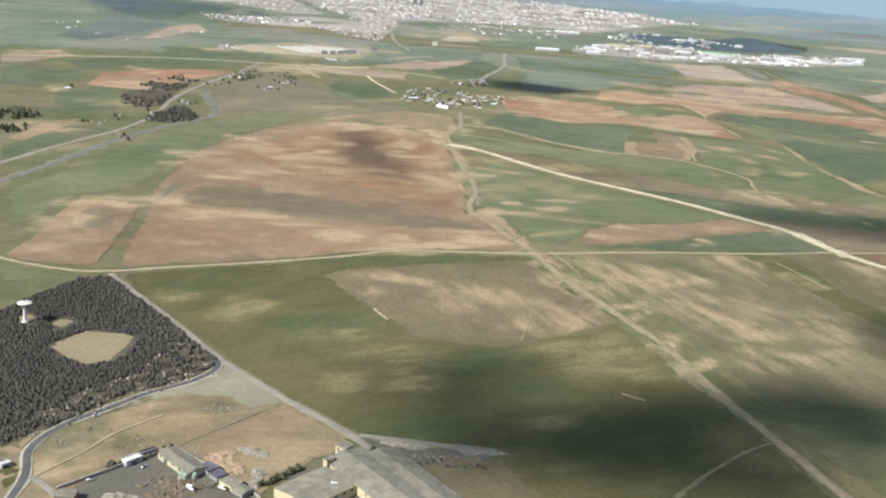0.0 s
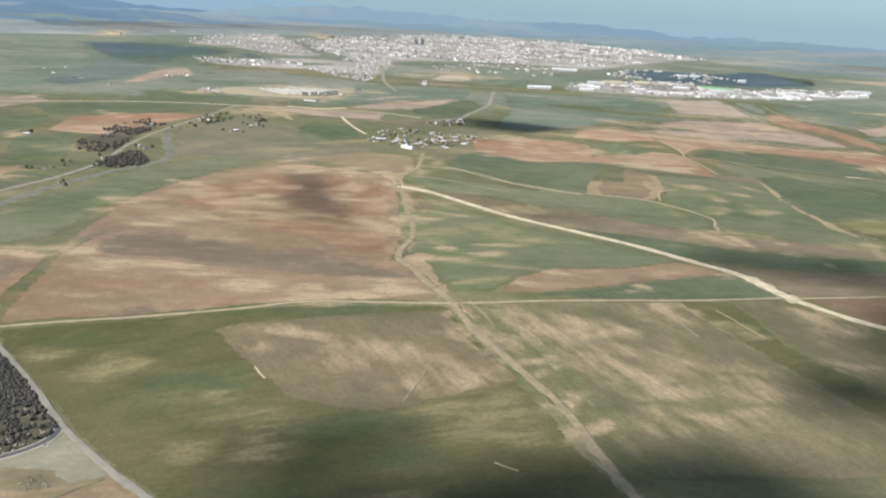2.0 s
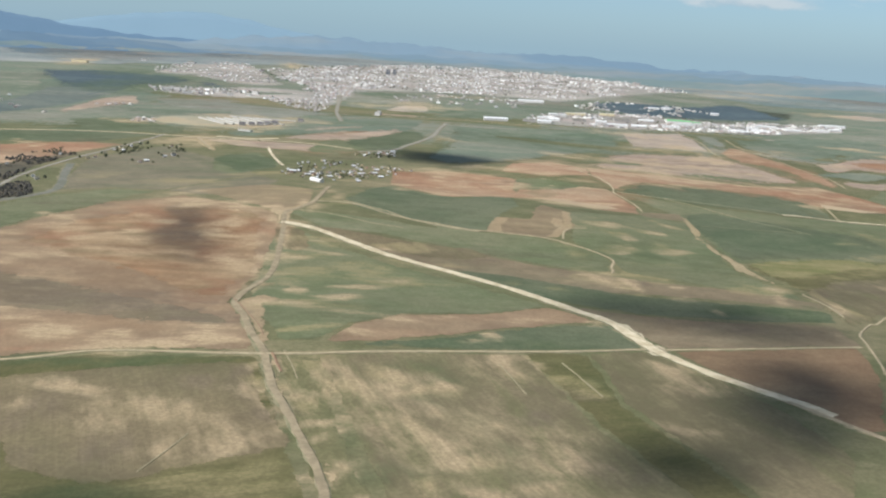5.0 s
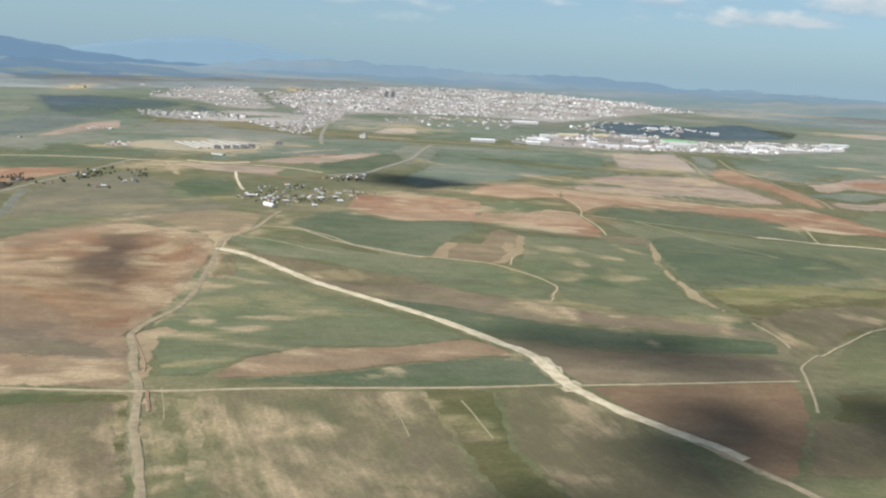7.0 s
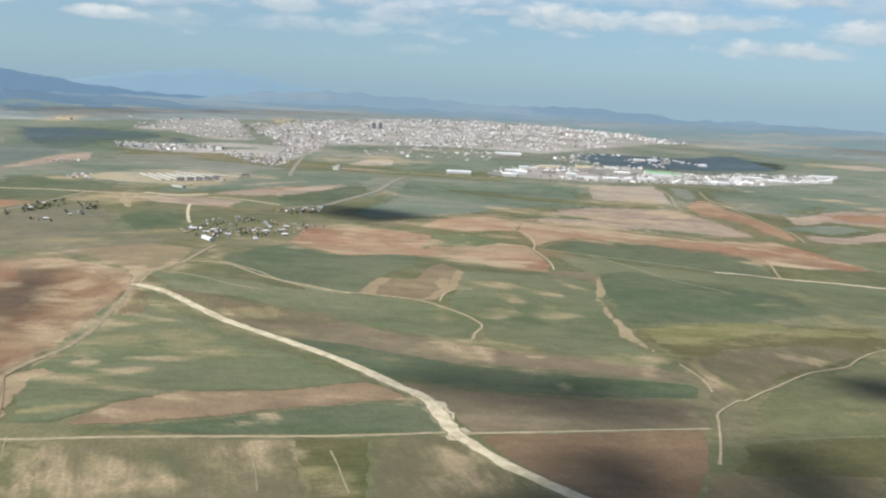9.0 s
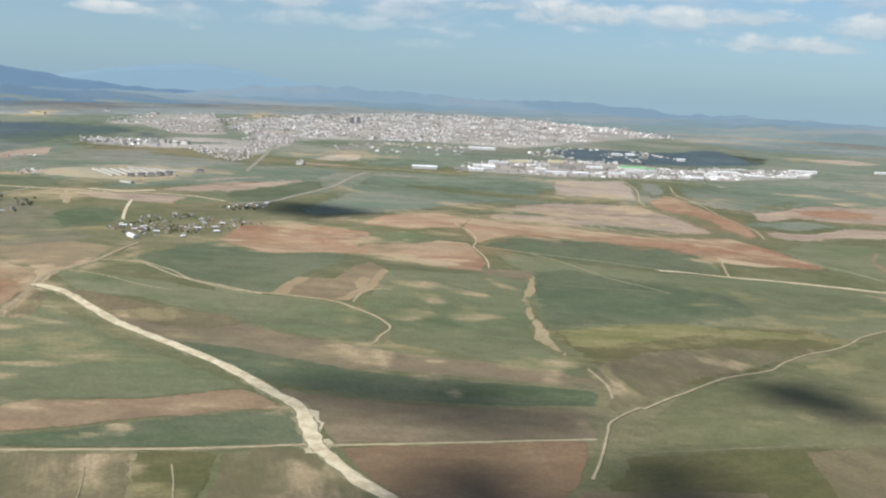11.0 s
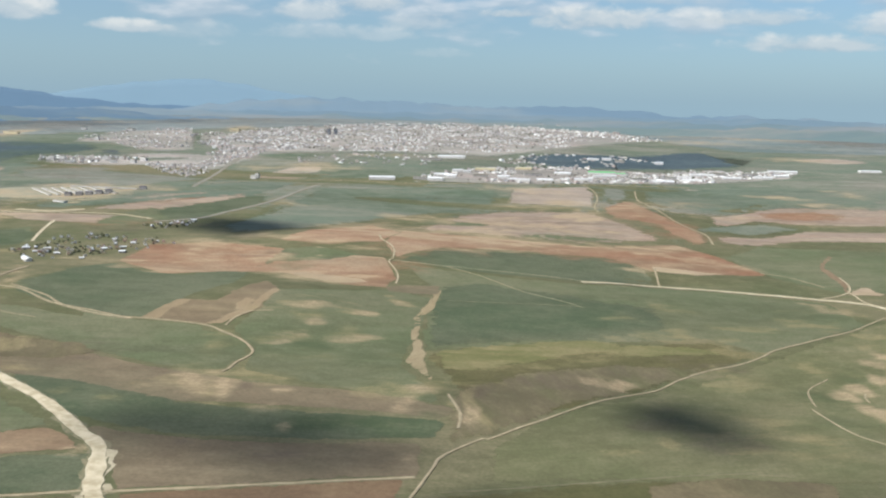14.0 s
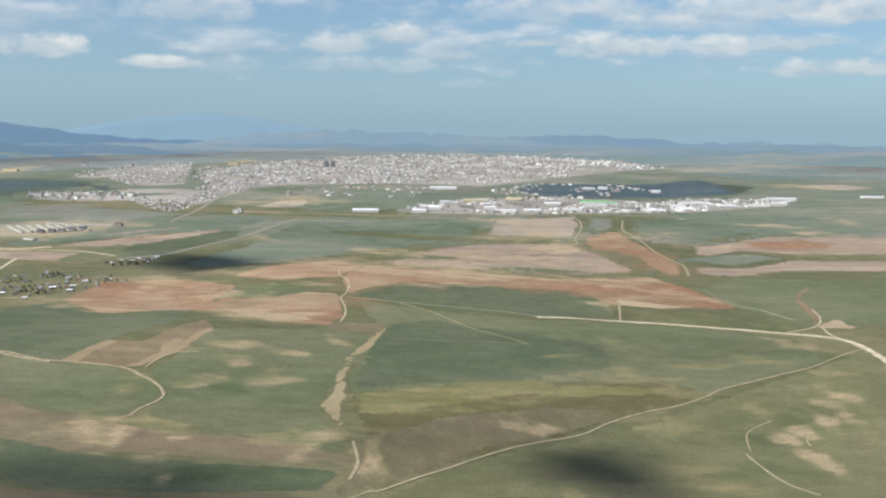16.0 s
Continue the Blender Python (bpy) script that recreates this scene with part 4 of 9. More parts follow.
spot("moss", 188, 1576, 98, 84, 30, 0.60)
spot("moss", 337, 1695, 46, 65, 18, 0.60)
spot("moss", 276, 1527, 78, 41, 29, 0.50)
spot("moss", 651, 1849, 70, 64, 28, 0.60)
spot("moss", 709, 1812, 86, 43, 12, 0.40)
spot("moss", 787, 1766, 111, 33, 11, 0.50)
spot("moss", -113, 1167, 29, 34, 11, 0.90)
spot("moss", 1, 1208, 37, 23, 8, 0.50)
spot("moss", -259, 1391, 43, 26, 13, 0.30)
spot("moss", -69, 1590, 92, 28, 22, 0.60)
spot("moss", -127, 1423, 73, 26, 16, 0.50)
spot("moss", -381, 1573, 50, 36, 12, 0.40)
spot("moss", 1118, 4809, 530, 908, 43, 0.50)
spot("moss", 738, 3548, 158, 278, 37, 0.40)
spot("moss", 937, 2848, 252, 145, 18, 0.50)
spot("moss", -383, 2298, 75, 61, 14, 0.40)
spot("moss", -212, 1484, 46, 23, 14, 0.30)
spot("mud_and_shade", 4, 1248, 57, 21, 8, 0.40)
spot("mud_and_shade", -327, 1661, 95, 40, 21, 0.40)
spot("mud_and_shade", -246, 1691, 109, 35, 32, 0.40)
spot("mud_and_shade", 321, 2196, 81, 46, 31, 0.50)
spot("mud_and_shade", 542, 1484, 49, 17, 21, 0.40)
spot("mud_and_shade", -121, 1327, 81, 14, 15, 0.40)
spot("chalk", -365, 822, 31, 26, 49, 0.60)
spot("chalk", -328, 963, 16, 13, 22, 0.60)
spot("chalk", -312, 742, 26, 8, 58, 0.40)
spot("chalk", -276, 697, 14, 7, 50, 0.40)
spot("chalk", -423, 1027, 13, 15, 22, 0.90)
spot("chalk", -573, 1304, 18, 17, 25, 0.70)
spot("chalk", -541, 1319, 22, 12, 26, 0.70)
spot("chalk", -362, 1442, 21, 26, 31, 0.80)
spot("chalk", -212, 1456, 57, 26, 33, 0.90)
spot("chalk", -211, 1299, 39, 42, -56, 0.80)
spot("chalk", -390, 1189, 10, 28, 25, 0.60)
spot("rust", -346, 1184, 42, 33, 26, 0.80)
spot("rust", -499, 1180, 26, 24, 24, 0.50)
spot("rust", -395, 1068, 30, 24, 24, 0.50)
spot("rust", -334, 820, 18, 25, 19, 0.40)
spot("moss", -364, 895, 30, 30, 21, 0.80)
spot("moss", -454, 1105, 25, 34, 24, 0.80)
spot("moss", -340, 734, 16, 17, 17, 0.60)
spot("moss", -570, 1244, 34, 76, 25, 0.50)
spot("moss", -472, 1321, 124, 34, 28, 0.60)
spot("moss", -126, 1158, 29, 42, 27, 0.90)
spot("moss", -253, 768, 84, 35, 55, 0.70)
spot("moss", -272, 608, 40, 21, 59, 0.60)
spot("mud_and_shade", -413, 910, 30, 78, 20, 0.70)
spot("mud_and_shade", -199, 880, 31, 22, 16, 0.40)
spot("mud_and_shade", -186, 664, 24, 16, 17, 0.40)
spot("mud_and_shade", -248, 1091, 39, 32, 25, 0.30)
spot("chalk", 1092, 6184, 133, 2, -7, 0.80)
spot("chalk", 1033, 3850, 179, 183, -5, 0.70)
spot("chalk", 985, 8573, 2382, 375, -89, 0.50)
spot("chalk", 128, 6216, 210, 128, 2, 0.50)
spot("chalk", -294, 6181, 176, 81, 6, 0.40)
spot("chalk", -582, 4172, 161, 572, 40, 0.40)
spot("chalk", 1074, 3370, 155, 144, -2, 0.60)
spot("chalk", 1516, 4142, 211, 326, 37, 0.50)
spot("chalk", -832, 3008, 99, 74, 25, 0.40)
spot("mud_and_shade", 1506, 7344, 1070, 5, 59, 0.70)
spot("mud_and_shade", 477, 6222, 242, 2, -2, 0.60)
spot("mud_and_shade", -573, 6141, 317, 2, 8, 0.60)
spot("mud_and_shade", 1289, 3213, 116, 194, 19, 0.90)
spot("mud_and_shade", 1966, 7098, 1420, 1418, 56, 0.60)
spot("mud_and_shade", -944, 3496, 327, 639, 63, 0.70)
spot("mud_and_shade", -1020, 2920, 143, 360, 25, 0.80)
spot("mud_and_shade", -1475, 3533, 209, 1011, 70, 0.80)
spot("moss", 916, 4619, 237, 686, 43, 0.50)
spot("moss", 1273, 4955, 463, 633, 43, 0.60)
spot("moss", 1096, 2900, 206, 152, 18, 0.50)
spot("moss", -549, 1942, 96, 119, 8, 0.90)
spot("moss", -539, 2127, 70, 85, 8, 0.80)
spot("moss", -688, 2241, 85, 92, 15, 0.70)
spot("moss", -614, 2519, 84, 57, 8, 0.40)
spot("chalk", 655, 877, 7, 9, 12, 1.00)
spot("chalk", 668, 891, 7, 9, 11, 1.00)
spot("chalk", 680, 912, 5, 11, 11, 1.00)
spot("chalk", 694, 936, 6, 15, 12, 1.00)
spot("chalk", 708, 954, 6, 11, 6, 1.00)
spot("chalk", 660, 854, 5, 8, 13, 0.90)
spot("chalk", 665, 840, 7, 10, 12, 1.00)
spot("chalk", 670, 829, 6, 10, 12, 1.00)
spot("chalk", 416, 748, 4, 10, 15, 0.95)
spot("chalk", 419, 764, 4, 7, 15, 0.95)
spot("chalk", 704, 1096, 8, 13, 9, 0.80)
spot("chalk", 695, 1115, 10, 9, 15, 0.70)

# ---- ground, fields, roads ----
ground_sheet()
# far ground paled by painted haze
field("far_grassland", "far grassland rising to the town, haze in its colour", HAZED_GRASS, [(-640.2, 1255.2), (-179.7, 1342.6), (42.2, 1335.9), (166.6, 1422.8), (364.5, 1435.5), (573.5, 1541.8), (720.8, 1568.2), (935.1, 1658.9), (1455.5, 1681.0), (3011.8, 3411.6), (2560.3, 4682.7), (847.6, 3805.9), (-20.6, 3888.1), (-802.1, 2814.2), (-2477.6, 2501.1)], 0.006, soft=40)
field("wheat_field", "young green wheat field with yellowish worn patches", OLIVE, [(-170.4, 473.6), (-138.2, 491.3), (-104.4, 506.1), (-65.5, 521.6), (-27.8, 538.3), (54.6, 548.6), (69.2, 506.9), (90.9, 452.9), (107.7, 404.0), (120.9, 365.7), (131.0, 333.6), (143.7, 290.6), (97.9, 264.6), (26.3, 255.0), (25.7, 310.7), (-24.7, 314.9), (-58.8, 343.4), (-89.6, 376.9)], 0.079, soft=5)
field("fallow_field", "grey-brown fallow field with chalky patches", FALLOW, [(-67.1, 495.5), (-56.9, 505.1), (-7.3, 526.8), (54.2, 541.8), (68.8, 502.3), (94.7, 449.9), (60.9, 424.5), (39.8, 408.9), (22.7, 402.7), (4.7, 406.4), (-11.1, 412.3), (-22.7, 427.3), (-38.6, 449.9), (-52.3, 468.5)], 0.134, soft=9)
field("ploughed_field", "large tan and brown ploughed field", TAN, [(-176.4, 478.0), (-147.2, 490.8), (-104.8, 507.8), (-59.6, 526.5), (-21.4, 543.6), (54.6, 553.4), (30.8, 612.5), (15.1, 632.8), (17.3, 717.3), (5.7, 830.5), (-10.8, 882.8), (-53.8, 907.4), (-111.6, 935.6), (-170.9, 896.0), (-197.3, 827.1), (-211.3, 752.5), (-206.2, 649.4), (-188.5, 554.6)], 0.087, soft=12)
field("ploughed_field", "reddish clay field with pale streaks", RED, [(-111.3, 891.4), (-42.1, 892.8), (-14.4, 864.6), (2.4, 786.9), (16.4, 717.0), (12.8, 630.8), (-19.4, 643.8), (-53.2, 669.4), (-98.5, 699.2), (-141.6, 723.2), (-176.9, 742.3), (-171.5, 822.7)], 0.124, soft=26)
field("fallow_field", "drab fallow band between brown fields", DRAB, [(-189.4, 646.0), (-153.4, 678.8), (-109.6, 664.5), (-59.1, 646.7), (-18.8, 629.9), (15.8, 616.2), (50.4, 564.7), (4.9, 583.6), (-49.2, 586.6), (-104.8, 594.1), (-151.0, 603.6), (-185.1, 605.6)], 0.128, soft=22)
field("wheat_field", "dark green wheat strip", GREEN, [(-294.6, 609.0), (-281.9, 689.7), (-264.7, 804.6), (-244.6, 890.6), (-188.9, 959.1), (-136.7, 954.1), (-182.3, 849.6), (-209.6, 746.6), (-214.6, 638.7), (-239.4, 611.5), (-245.0, 562.4), (-245.4, 503.8)], 0.103, soft=16)
field("pasture", "dull green and brown pasture", DULL, [(-237.9, 926.8), (-280.9, 1119.5), (-237.9, 1239.8), (-124.8, 1148.4), (-77.7, 1069.8), (-136.7, 954.1), (-188.9, 959.1)], 0.092)
field("wheat_field", "small green wheat field", GREEN, [(-229.7, 470.2), (-199.2, 467.7), (-205.2, 454.6), (-216.9, 442.8)], 0.096)
field("wheat_field", "green wheat field by the highway", DEEP, [(-350.0, 788.5), (-340.9, 850.1), (-298.6, 831.8), (-316.1, 775.2), (-334.2, 693.7), (-353.9, 735.7)], 0.1)
field("stubble_field", "tan stubble strip", TAN, [(-364.8, 769.0), (-366.3, 849.7), (-341.7, 879.0), (-342.5, 816.6), (-348.9, 764.6)], 0.134)
field("wheat_field", "green wheat field", DEEP, [(-423.6, 1014.2), (-383.8, 1072.5), (-326.3, 925.8), (-354.7, 898.9), (-395.8, 932.8)], 0.108)
field("ploughed_field", "pale red-brown ploughed field", HAZED_RED, [(-411.2, 1060.7), (-427.1, 1156.0), (-344.3, 1227.3), (-279.3, 1228.6), (-327.5, 1097.7), (-343.8, 1047.6)], 0.112)
field("wheat_field", "green wheat field far off", DEEP, [(-509.8, 1241.9), (-383.7, 1368.1), (-277.0, 1320.4), (-327.7, 1219.6), (-409.6, 1205.8), (-460.4, 1171.4)], 0.116)
field("wheat_field", "green wheat field", GREEN, [(-156.5, 1181.0), (-120.8, 1240.6), (-70.5, 1150.9), (-102.2, 1060.9), (-138.1, 1094.7)], 0.12)
field("wheat_field", "long green wheat strip along the dirt road", STRIPGRASS, [(62.3, 547.1), (90.2, 548.2), (102.4, 496.8), (118.6, 442.4), (136.0, 403.4), (147.2, 346.0), (164.4, 293.7), (143.0, 288.8), (131.5, 331.9), (116.7, 387.6), (95.1, 452.2), (73.7, 513.3)], 0.139)
field("fallow_field", "wide grey-brown fallow field with tillage streaks", MOSSFALLOW, [(80.1, 554.2), (188.3, 588.4), (204.7, 549.9), (225.0, 496.2), (241.3, 463.0), (262.9, 421.6), (272.3, 386.7), (147.0, 363.9), (133.0, 415.0), (109.9, 483.6)], 0.143)
field("wheat_field", "narrow deep green wheat strip", OLIVE, [(188.3, 588.4), (225.3, 601.5), (239.0, 527.9), (262.9, 479.7), (286.7, 426.5), (292.1, 402.3), (272.3, 386.7), (262.9, 421.6), (241.3, 463.0), (225.0, 496.2), (204.7, 549.9)], 0.147)
field("fallow_field", "brown fallow field beside the white track", MOSSFALLOW, [(225.3, 601.5), (267.7, 617.2), (288.8, 589.2), (322.0, 539.7), (336.4, 492.1), (302.8, 392.5), (292.1, 402.3), (286.7, 426.5), (262.9, 479.7), (239.0, 527.9)], 0.166)
field("ploughed_field", "red-brown ploughed field", REDBROWN, [(272.8, 620.2), (399.4, 663.7), (391.2, 605.0), (377.4, 571.6), (363.6, 526.6), (347.5, 522.7), (326.7, 557.3), (293.7, 592.1)], 0.155)
field("fallow_field", "dull fallow field below the red-brown one", FALLOW, [(390.8, 602.9), (478.1, 624.7), (451.6, 548.4), (363.6, 526.6)], 0.159)
field("wheat_field", "green wheat triangle with bare spots", GREEN, [(19.4, 828.3), (91.1, 764.3), (155.3, 725.5), (210.1, 688.5), (194.9, 673.5), (167.6, 653.4), (121.9, 630.3), (94.7, 601.7), (79.1, 574.9), (58.3, 567.9), (29.5, 622.2), (15.4, 683.8), (5.4, 754.1), (-0.6, 810.3)], 0.163)
field("stubble_field", "brown stubble wedge", TAN, [(63.0, 566.1), (81.3, 576.0), (94.1, 603.1), (121.3, 632.1), (161.7, 651.9), (208.5, 687.9), (242.1, 663.1), (212.4, 649.5), (170.8, 619.8), (147.6, 600.5), (106.0, 577.0)], 0.188)
field("wheat_field", "green wheat strip behind the cross track", DEEP, [(147.6, 600.5), (170.8, 619.8), (212.4, 649.5), (243.2, 661.5), (262.8, 619.7), (220.9, 603.8), (159.4, 582.2), (85.9, 567.1), (106.0, 577.0)], 0.186)
field("fallow_field", "long brown fallow strip", DRAB, [(19.3, 839.1), (73.7, 839.9), (152.6, 815.7), (217.1, 793.8), (287.7, 779.1), (362.4, 779.0), (413.0, 762.6), (404.9, 741.0), (359.6, 746.0), (288.9, 740.1), (225.7, 731.5), (156.0, 751.9), (91.3, 787.2)], 0.075)
field("wheat_field", "long dark green wheat strip", DEEP, [(138.1, 762.2), (184.2, 760.1), (253.4, 739.3), (324.2, 738.7), (408.2, 744.5), (403.5, 715.7), (355.9, 701.2), (290.5, 690.9), (244.6, 691.0), (205.3, 705.9), (167.2, 735.9)], 0.094)
field("fallow_field", "grey-brown fallow field", DRAB, [(205.9, 702.7), (244.7, 690.0), (290.6, 688.9), (355.7, 699.2), (400.9, 709.7), (402.8, 665.6), (272.6, 622.5), (247.8, 667.8)], 0.083)
field("wheat_field", "broad green wheat field", GREEN, [(-12.6, 888.2), (55.9, 893.3), (132.5, 883.6), (170.6, 873.4), (223.7, 872.2), (255.1, 860.6), (265.9, 825.7), (260.1, 793.0), (217.1, 793.8), (151.9, 818.6), (81.4, 843.1), (33.5, 842.2)], 0.102)
field("wheat_field", "green wheat field by the village", DEEP, [(31.2, 952.3), (53.3, 1034.1), (96.8, 1035.2), (146.7, 1029.8), (151.0, 1068.2), (187.2, 1081.5), (197.6, 999.6), (170.6, 937.0), (162.2, 889.0), (130.9, 890.1), (84.9, 905.8), (45.3, 925.3)], 0.091)
field("wheat_field", "green wheat field with straw patches", GREEN, [(233.5, 980.7), (321.4, 1037.3), (362.2, 1020.2), (363.9, 934.1), (367.0, 834.0), (386.9, 798.8), (401.7, 765.7), (325.3, 782.9), (271.5, 798.4), (264.8, 843.2), (236.3, 877.6), (241.2, 931.4)], 0.099)
field("wheat_field", "deep green wheat field under the red ridge", DEEP, [(308.9, 1142.2), (340.8, 1203.0), (427.2, 1242.3), (513.0, 1258.1), (554.9, 1215.8), (559.3, 1176.2), (485.2, 1130.5), (387.5, 1128.9)], 0.103)
field("wheat_field", "wide green wheat field", GREEN, [(311.7, 1135.4), (388.1, 1124.9), (485.7, 1121.1), (561.0, 1148.9), (658.1, 1134.5), (709.0, 1127.1), (718.8, 1051.1), (615.4, 942.2), (574.9, 965.9), (492.3, 926.6), (405.4, 885.4), (372.9, 863.6), (356.9, 992.1), (358.3, 1050.6)], 0.107, soft=9)
field("wheat_field", "darker green wheat block", DEEP, [(356.4, 1066.1), (392.7, 1097.7), (493.2, 1068.5), (553.2, 1049.8), (553.4, 981.8), (492.0, 931.6), (404.4, 890.2), (372.4, 868.3), (357.7, 988.8)], 0.138, soft=22)
field("pasture", "yellowish olive pasture", OLIVE, [(373.5, 861.3), (405.4, 885.4), (492.3, 926.6), (574.9, 965.9), (616.1, 942.4), (552.1, 875.2), (517.9, 830.5), (481.6, 792.1), (449.7, 755.8), (403.9, 796.3)], 0.115, soft=16)
field("fallow_field", "brown fallow triangle beside the track", MOSSFALLOW, [(400.4, 774.0), (403.5, 798.2), (441.7, 846.2), (501.8, 890.6), (552.9, 901.7), (590.8, 921.4), (517.9, 831.5), (475.8, 788.2), (437.2, 729.2), (413.8, 709.3), (406.6, 695.6)], 0.146, soft=16)
field("wheat_field", "green wheat field with dry patches", SUNGREEN, [(615.6, 937.9), (680.7, 1008.8), (753.8, 1087.4), (787.3, 1044.4), (700.5, 733.5), (435.1, 666.3), (429.7, 711.7), (460.0, 767.2), (518.0, 827.5)], 0.123, soft=10)
field("ploughed_field", "red clay ridge field", HAZED_RED, [(305.1, 1152.6), (283.1, 1207.2), (284.5, 1320.5), (329.0, 1324.7), (412.2, 1323.2), (505.6, 1321.5), (599.6, 1371.6), (643.3, 1314.4), (677.7, 1232.8), (606.1, 1213.6), (554.9, 1215.8), (513.0, 1258.1), (426.5, 1248.6), (349.1, 1219.6)], 0.127)
field("ploughed_field", "red clay field sloping to the track", HAZED_RED, [(58.6, 1065.3), (52.0, 1158.2), (114.1, 1178.6), (193.3, 1157.8), (252.6, 1150.0), (297.0, 1150.1), (320.8, 1079.2), (317.0, 1041.4), (279.3, 1034.4), (218.6, 1063.5), (169.8, 1056.5), (122.3, 1027.2)], 0.131, soft=5)
field("ploughed_field", "red clay field on the ridge", HAZED_RED, [(175.3, 1189.7), (189.9, 1268.5), (241.5, 1359.5), (286.9, 1296.6), (282.4, 1209.8), (231.0, 1181.9)], 0.135)
field("wheat_field", "green wheat below the ridge", GREEN, [(183.8, 1059.9), (193.3, 1157.8), (222.8, 1171.8), (274.0, 1153.2), (244.5, 1123.8), (200.7, 1109.3)], 0.172, soft=6)
field("ploughed_field", "bright red clay strip", HAZED_RED, [(571.8, 1749.0), (598.3, 1602.4), (646.6, 1459.4), (643.1, 1389.6), (618.4, 1372.7), (579.0, 1495.0), (529.7, 1520.9), (514.1, 1595.9)], 0.143)
field("fallow_field", "brown streaked fallow land", HAZED_BROWN, [(276.3, 1327.5), (315.0, 1475.1), (370.5, 1556.3), (506.7, 1584.2), (568.1, 1479.6), (600.0, 1378.2), (505.5, 1328.1), (411.4, 1330.7), (327.3, 1333.7)], 0.147, soft=10)
field("stubble_field", "pale pink stubble field", HAZED_TAN, [(382.3, 1624.1), (380.6, 1777.4), (512.3, 1875.7), (522.3, 1760.0), (513.8, 1618.0)], 0.151)
field("stubble_field", "long pale brown stubble strip", HAZED_BROWN, [(669.3, 1617.6), (788.4, 1754.1), (992.2, 1769.5), (971.2, 1608.5), (795.2, 1584.2), (732.5, 1598.6), (656.8, 1494.9)], 0.155)
field("fallow_field", "grey-brown fallow strip", HAZED_BROWN, [(652.2, 1462.4), (714.3, 1477.3), (788.1, 1548.6), (956.7, 1564.0), (927.6, 1474.6), (770.3, 1458.7), (697.7, 1408.2), (647.4, 1401.4)], 0.174)
field("wheat_field", "broad green wheat field near the town", HAZED_DEEP, [(94.7, 1458.2), (88.2, 1671.6), (376.5, 1782.6), (379.4, 1614.0), (313.2, 1485.3), (238.0, 1372.6), (177.9, 1266.1), (113.8, 1220.5), (66.5, 1282.6)], 0.163, soft=9)
field("wheat_field", "green wheat plot", HAZED_GREEN, [(527.2, 1868.2), (577.1, 1878.2), (573.5, 1749.9), (521.8, 1602.6)], 0.167)
field("wheat_field", "green wheat land before the sheds", HAZED_DEEP, [(581.1, 1774.7), (724.5, 1910.2), (894.3, 1989.7), (1047.4, 1951.0), (955.9, 1810.8), (794.5, 1789.9), (674.0, 1664.8), (609.6, 1669.3)], 0.171)
field("wheat_field", "green wheat strip", HAZED_DEEP, [(655.2, 1478.7), (731.8, 1593.7), (789.8, 1557.3), (715.5, 1485.3)], 0.108)
field("wheat_field", "green wheat strip under the red one", GREEN, [(543.9, 1503.6), (580.0, 1483.8), (621.1, 1367.4), (599.6, 1371.6), (569.9, 1426.7)], 0.112)
field("wheat_field", "green wheat land", GREEN, [(676.9, 1227.4), (644.0, 1320.7), (697.7, 1408.2), (908.1, 1414.9), (848.8, 1232.8), (772.4, 1174.8), (732.2, 1168.9)], 0.083)
field("wheat_field", "green wheat on the slope", GREEN, [(110.8, 902.5), (168.7, 885.8), (217.0, 881.4), (228.4, 829.2), (171.7, 809.9)], 0.072)
field("wheat_field", "deep green field by the village", DEEP, [(39.6, 1010.6), (62.8, 1058.2), (124.6, 1023.1), (171.9, 1051.9), (190.9, 999.8), (176.2, 944.0), (167.4, 888.1), (107.6, 907.3)], 0.082)
field("town_ground", "greyish built-up land of a distant town", TOWN, [(-298.6, 2192.8), (-433.7, 2473.3), (-346.9, 2752.6), (-169.5, 3183.8), (217.1, 4042.3), (572.9, 4421.0), (763.5, 3137.1), (488.4, 2531.8), (320.8, 2235.5), (132.5, 2227.6), (-60.1, 2142.7), (-139.2, 2035.7)], 0.095, soft=16)
field("town_ground", "brownish built-up land at the edge of a town", TOWN, [(-462.5, 1837.7), (-531.4, 1969.1), (-420.1, 1974.0), (-295.7, 1931.2), (-215.9, 2000.7), (-237.2, 2227.8), (-142.9, 2246.2), (-104.9, 2004.0), (-127.7, 1819.0), (-137.9, 1730.0), (-195.5, 1758.8), (-267.0, 1841.5), (-373.7, 1814.9)], 0.114, soft=9)
field("town_ground", "brownish built-up land west of a town", TOWN, [(-631.7, 2256.8), (-693.9, 2465.7), (-672.5, 2690.3), (-563.6, 2808.2), (-419.5, 2507.8), (-278.3, 2145.7), (-328.2, 2068.9), (-413.9, 2107.4), (-538.1, 2258.4)], 0.118, soft=9)
field("town_ground", "pale yards of an industrial district", TOWN, [(212.0, 1790.5), (250.9, 1947.1), (338.1, 2073.4), (528.4, 2147.5), (703.2, 2187.5), (954.5, 2277.5), (905.1, 2138.0), (635.8, 1968.7), (401.0, 1833.8)], 0.107)
field("wheat_field", "far green wheat land", HAZED_DEEP, [(-40.3, 1773.9), (1.5, 1881.8), (150.0, 2141.4), (236.9, 2030.9), (203.5, 1831.1), (122.5, 1808.3)], 0.096)
field("wheat_field", "far green wheat land", HAZED_DEEP, [(725.7, 2441.5), (923.3, 2697.0), (1137.7, 2662.4), (1242.5, 2442.4), (1033.0, 2246.9), (936.4, 2296.0)], 0.1)
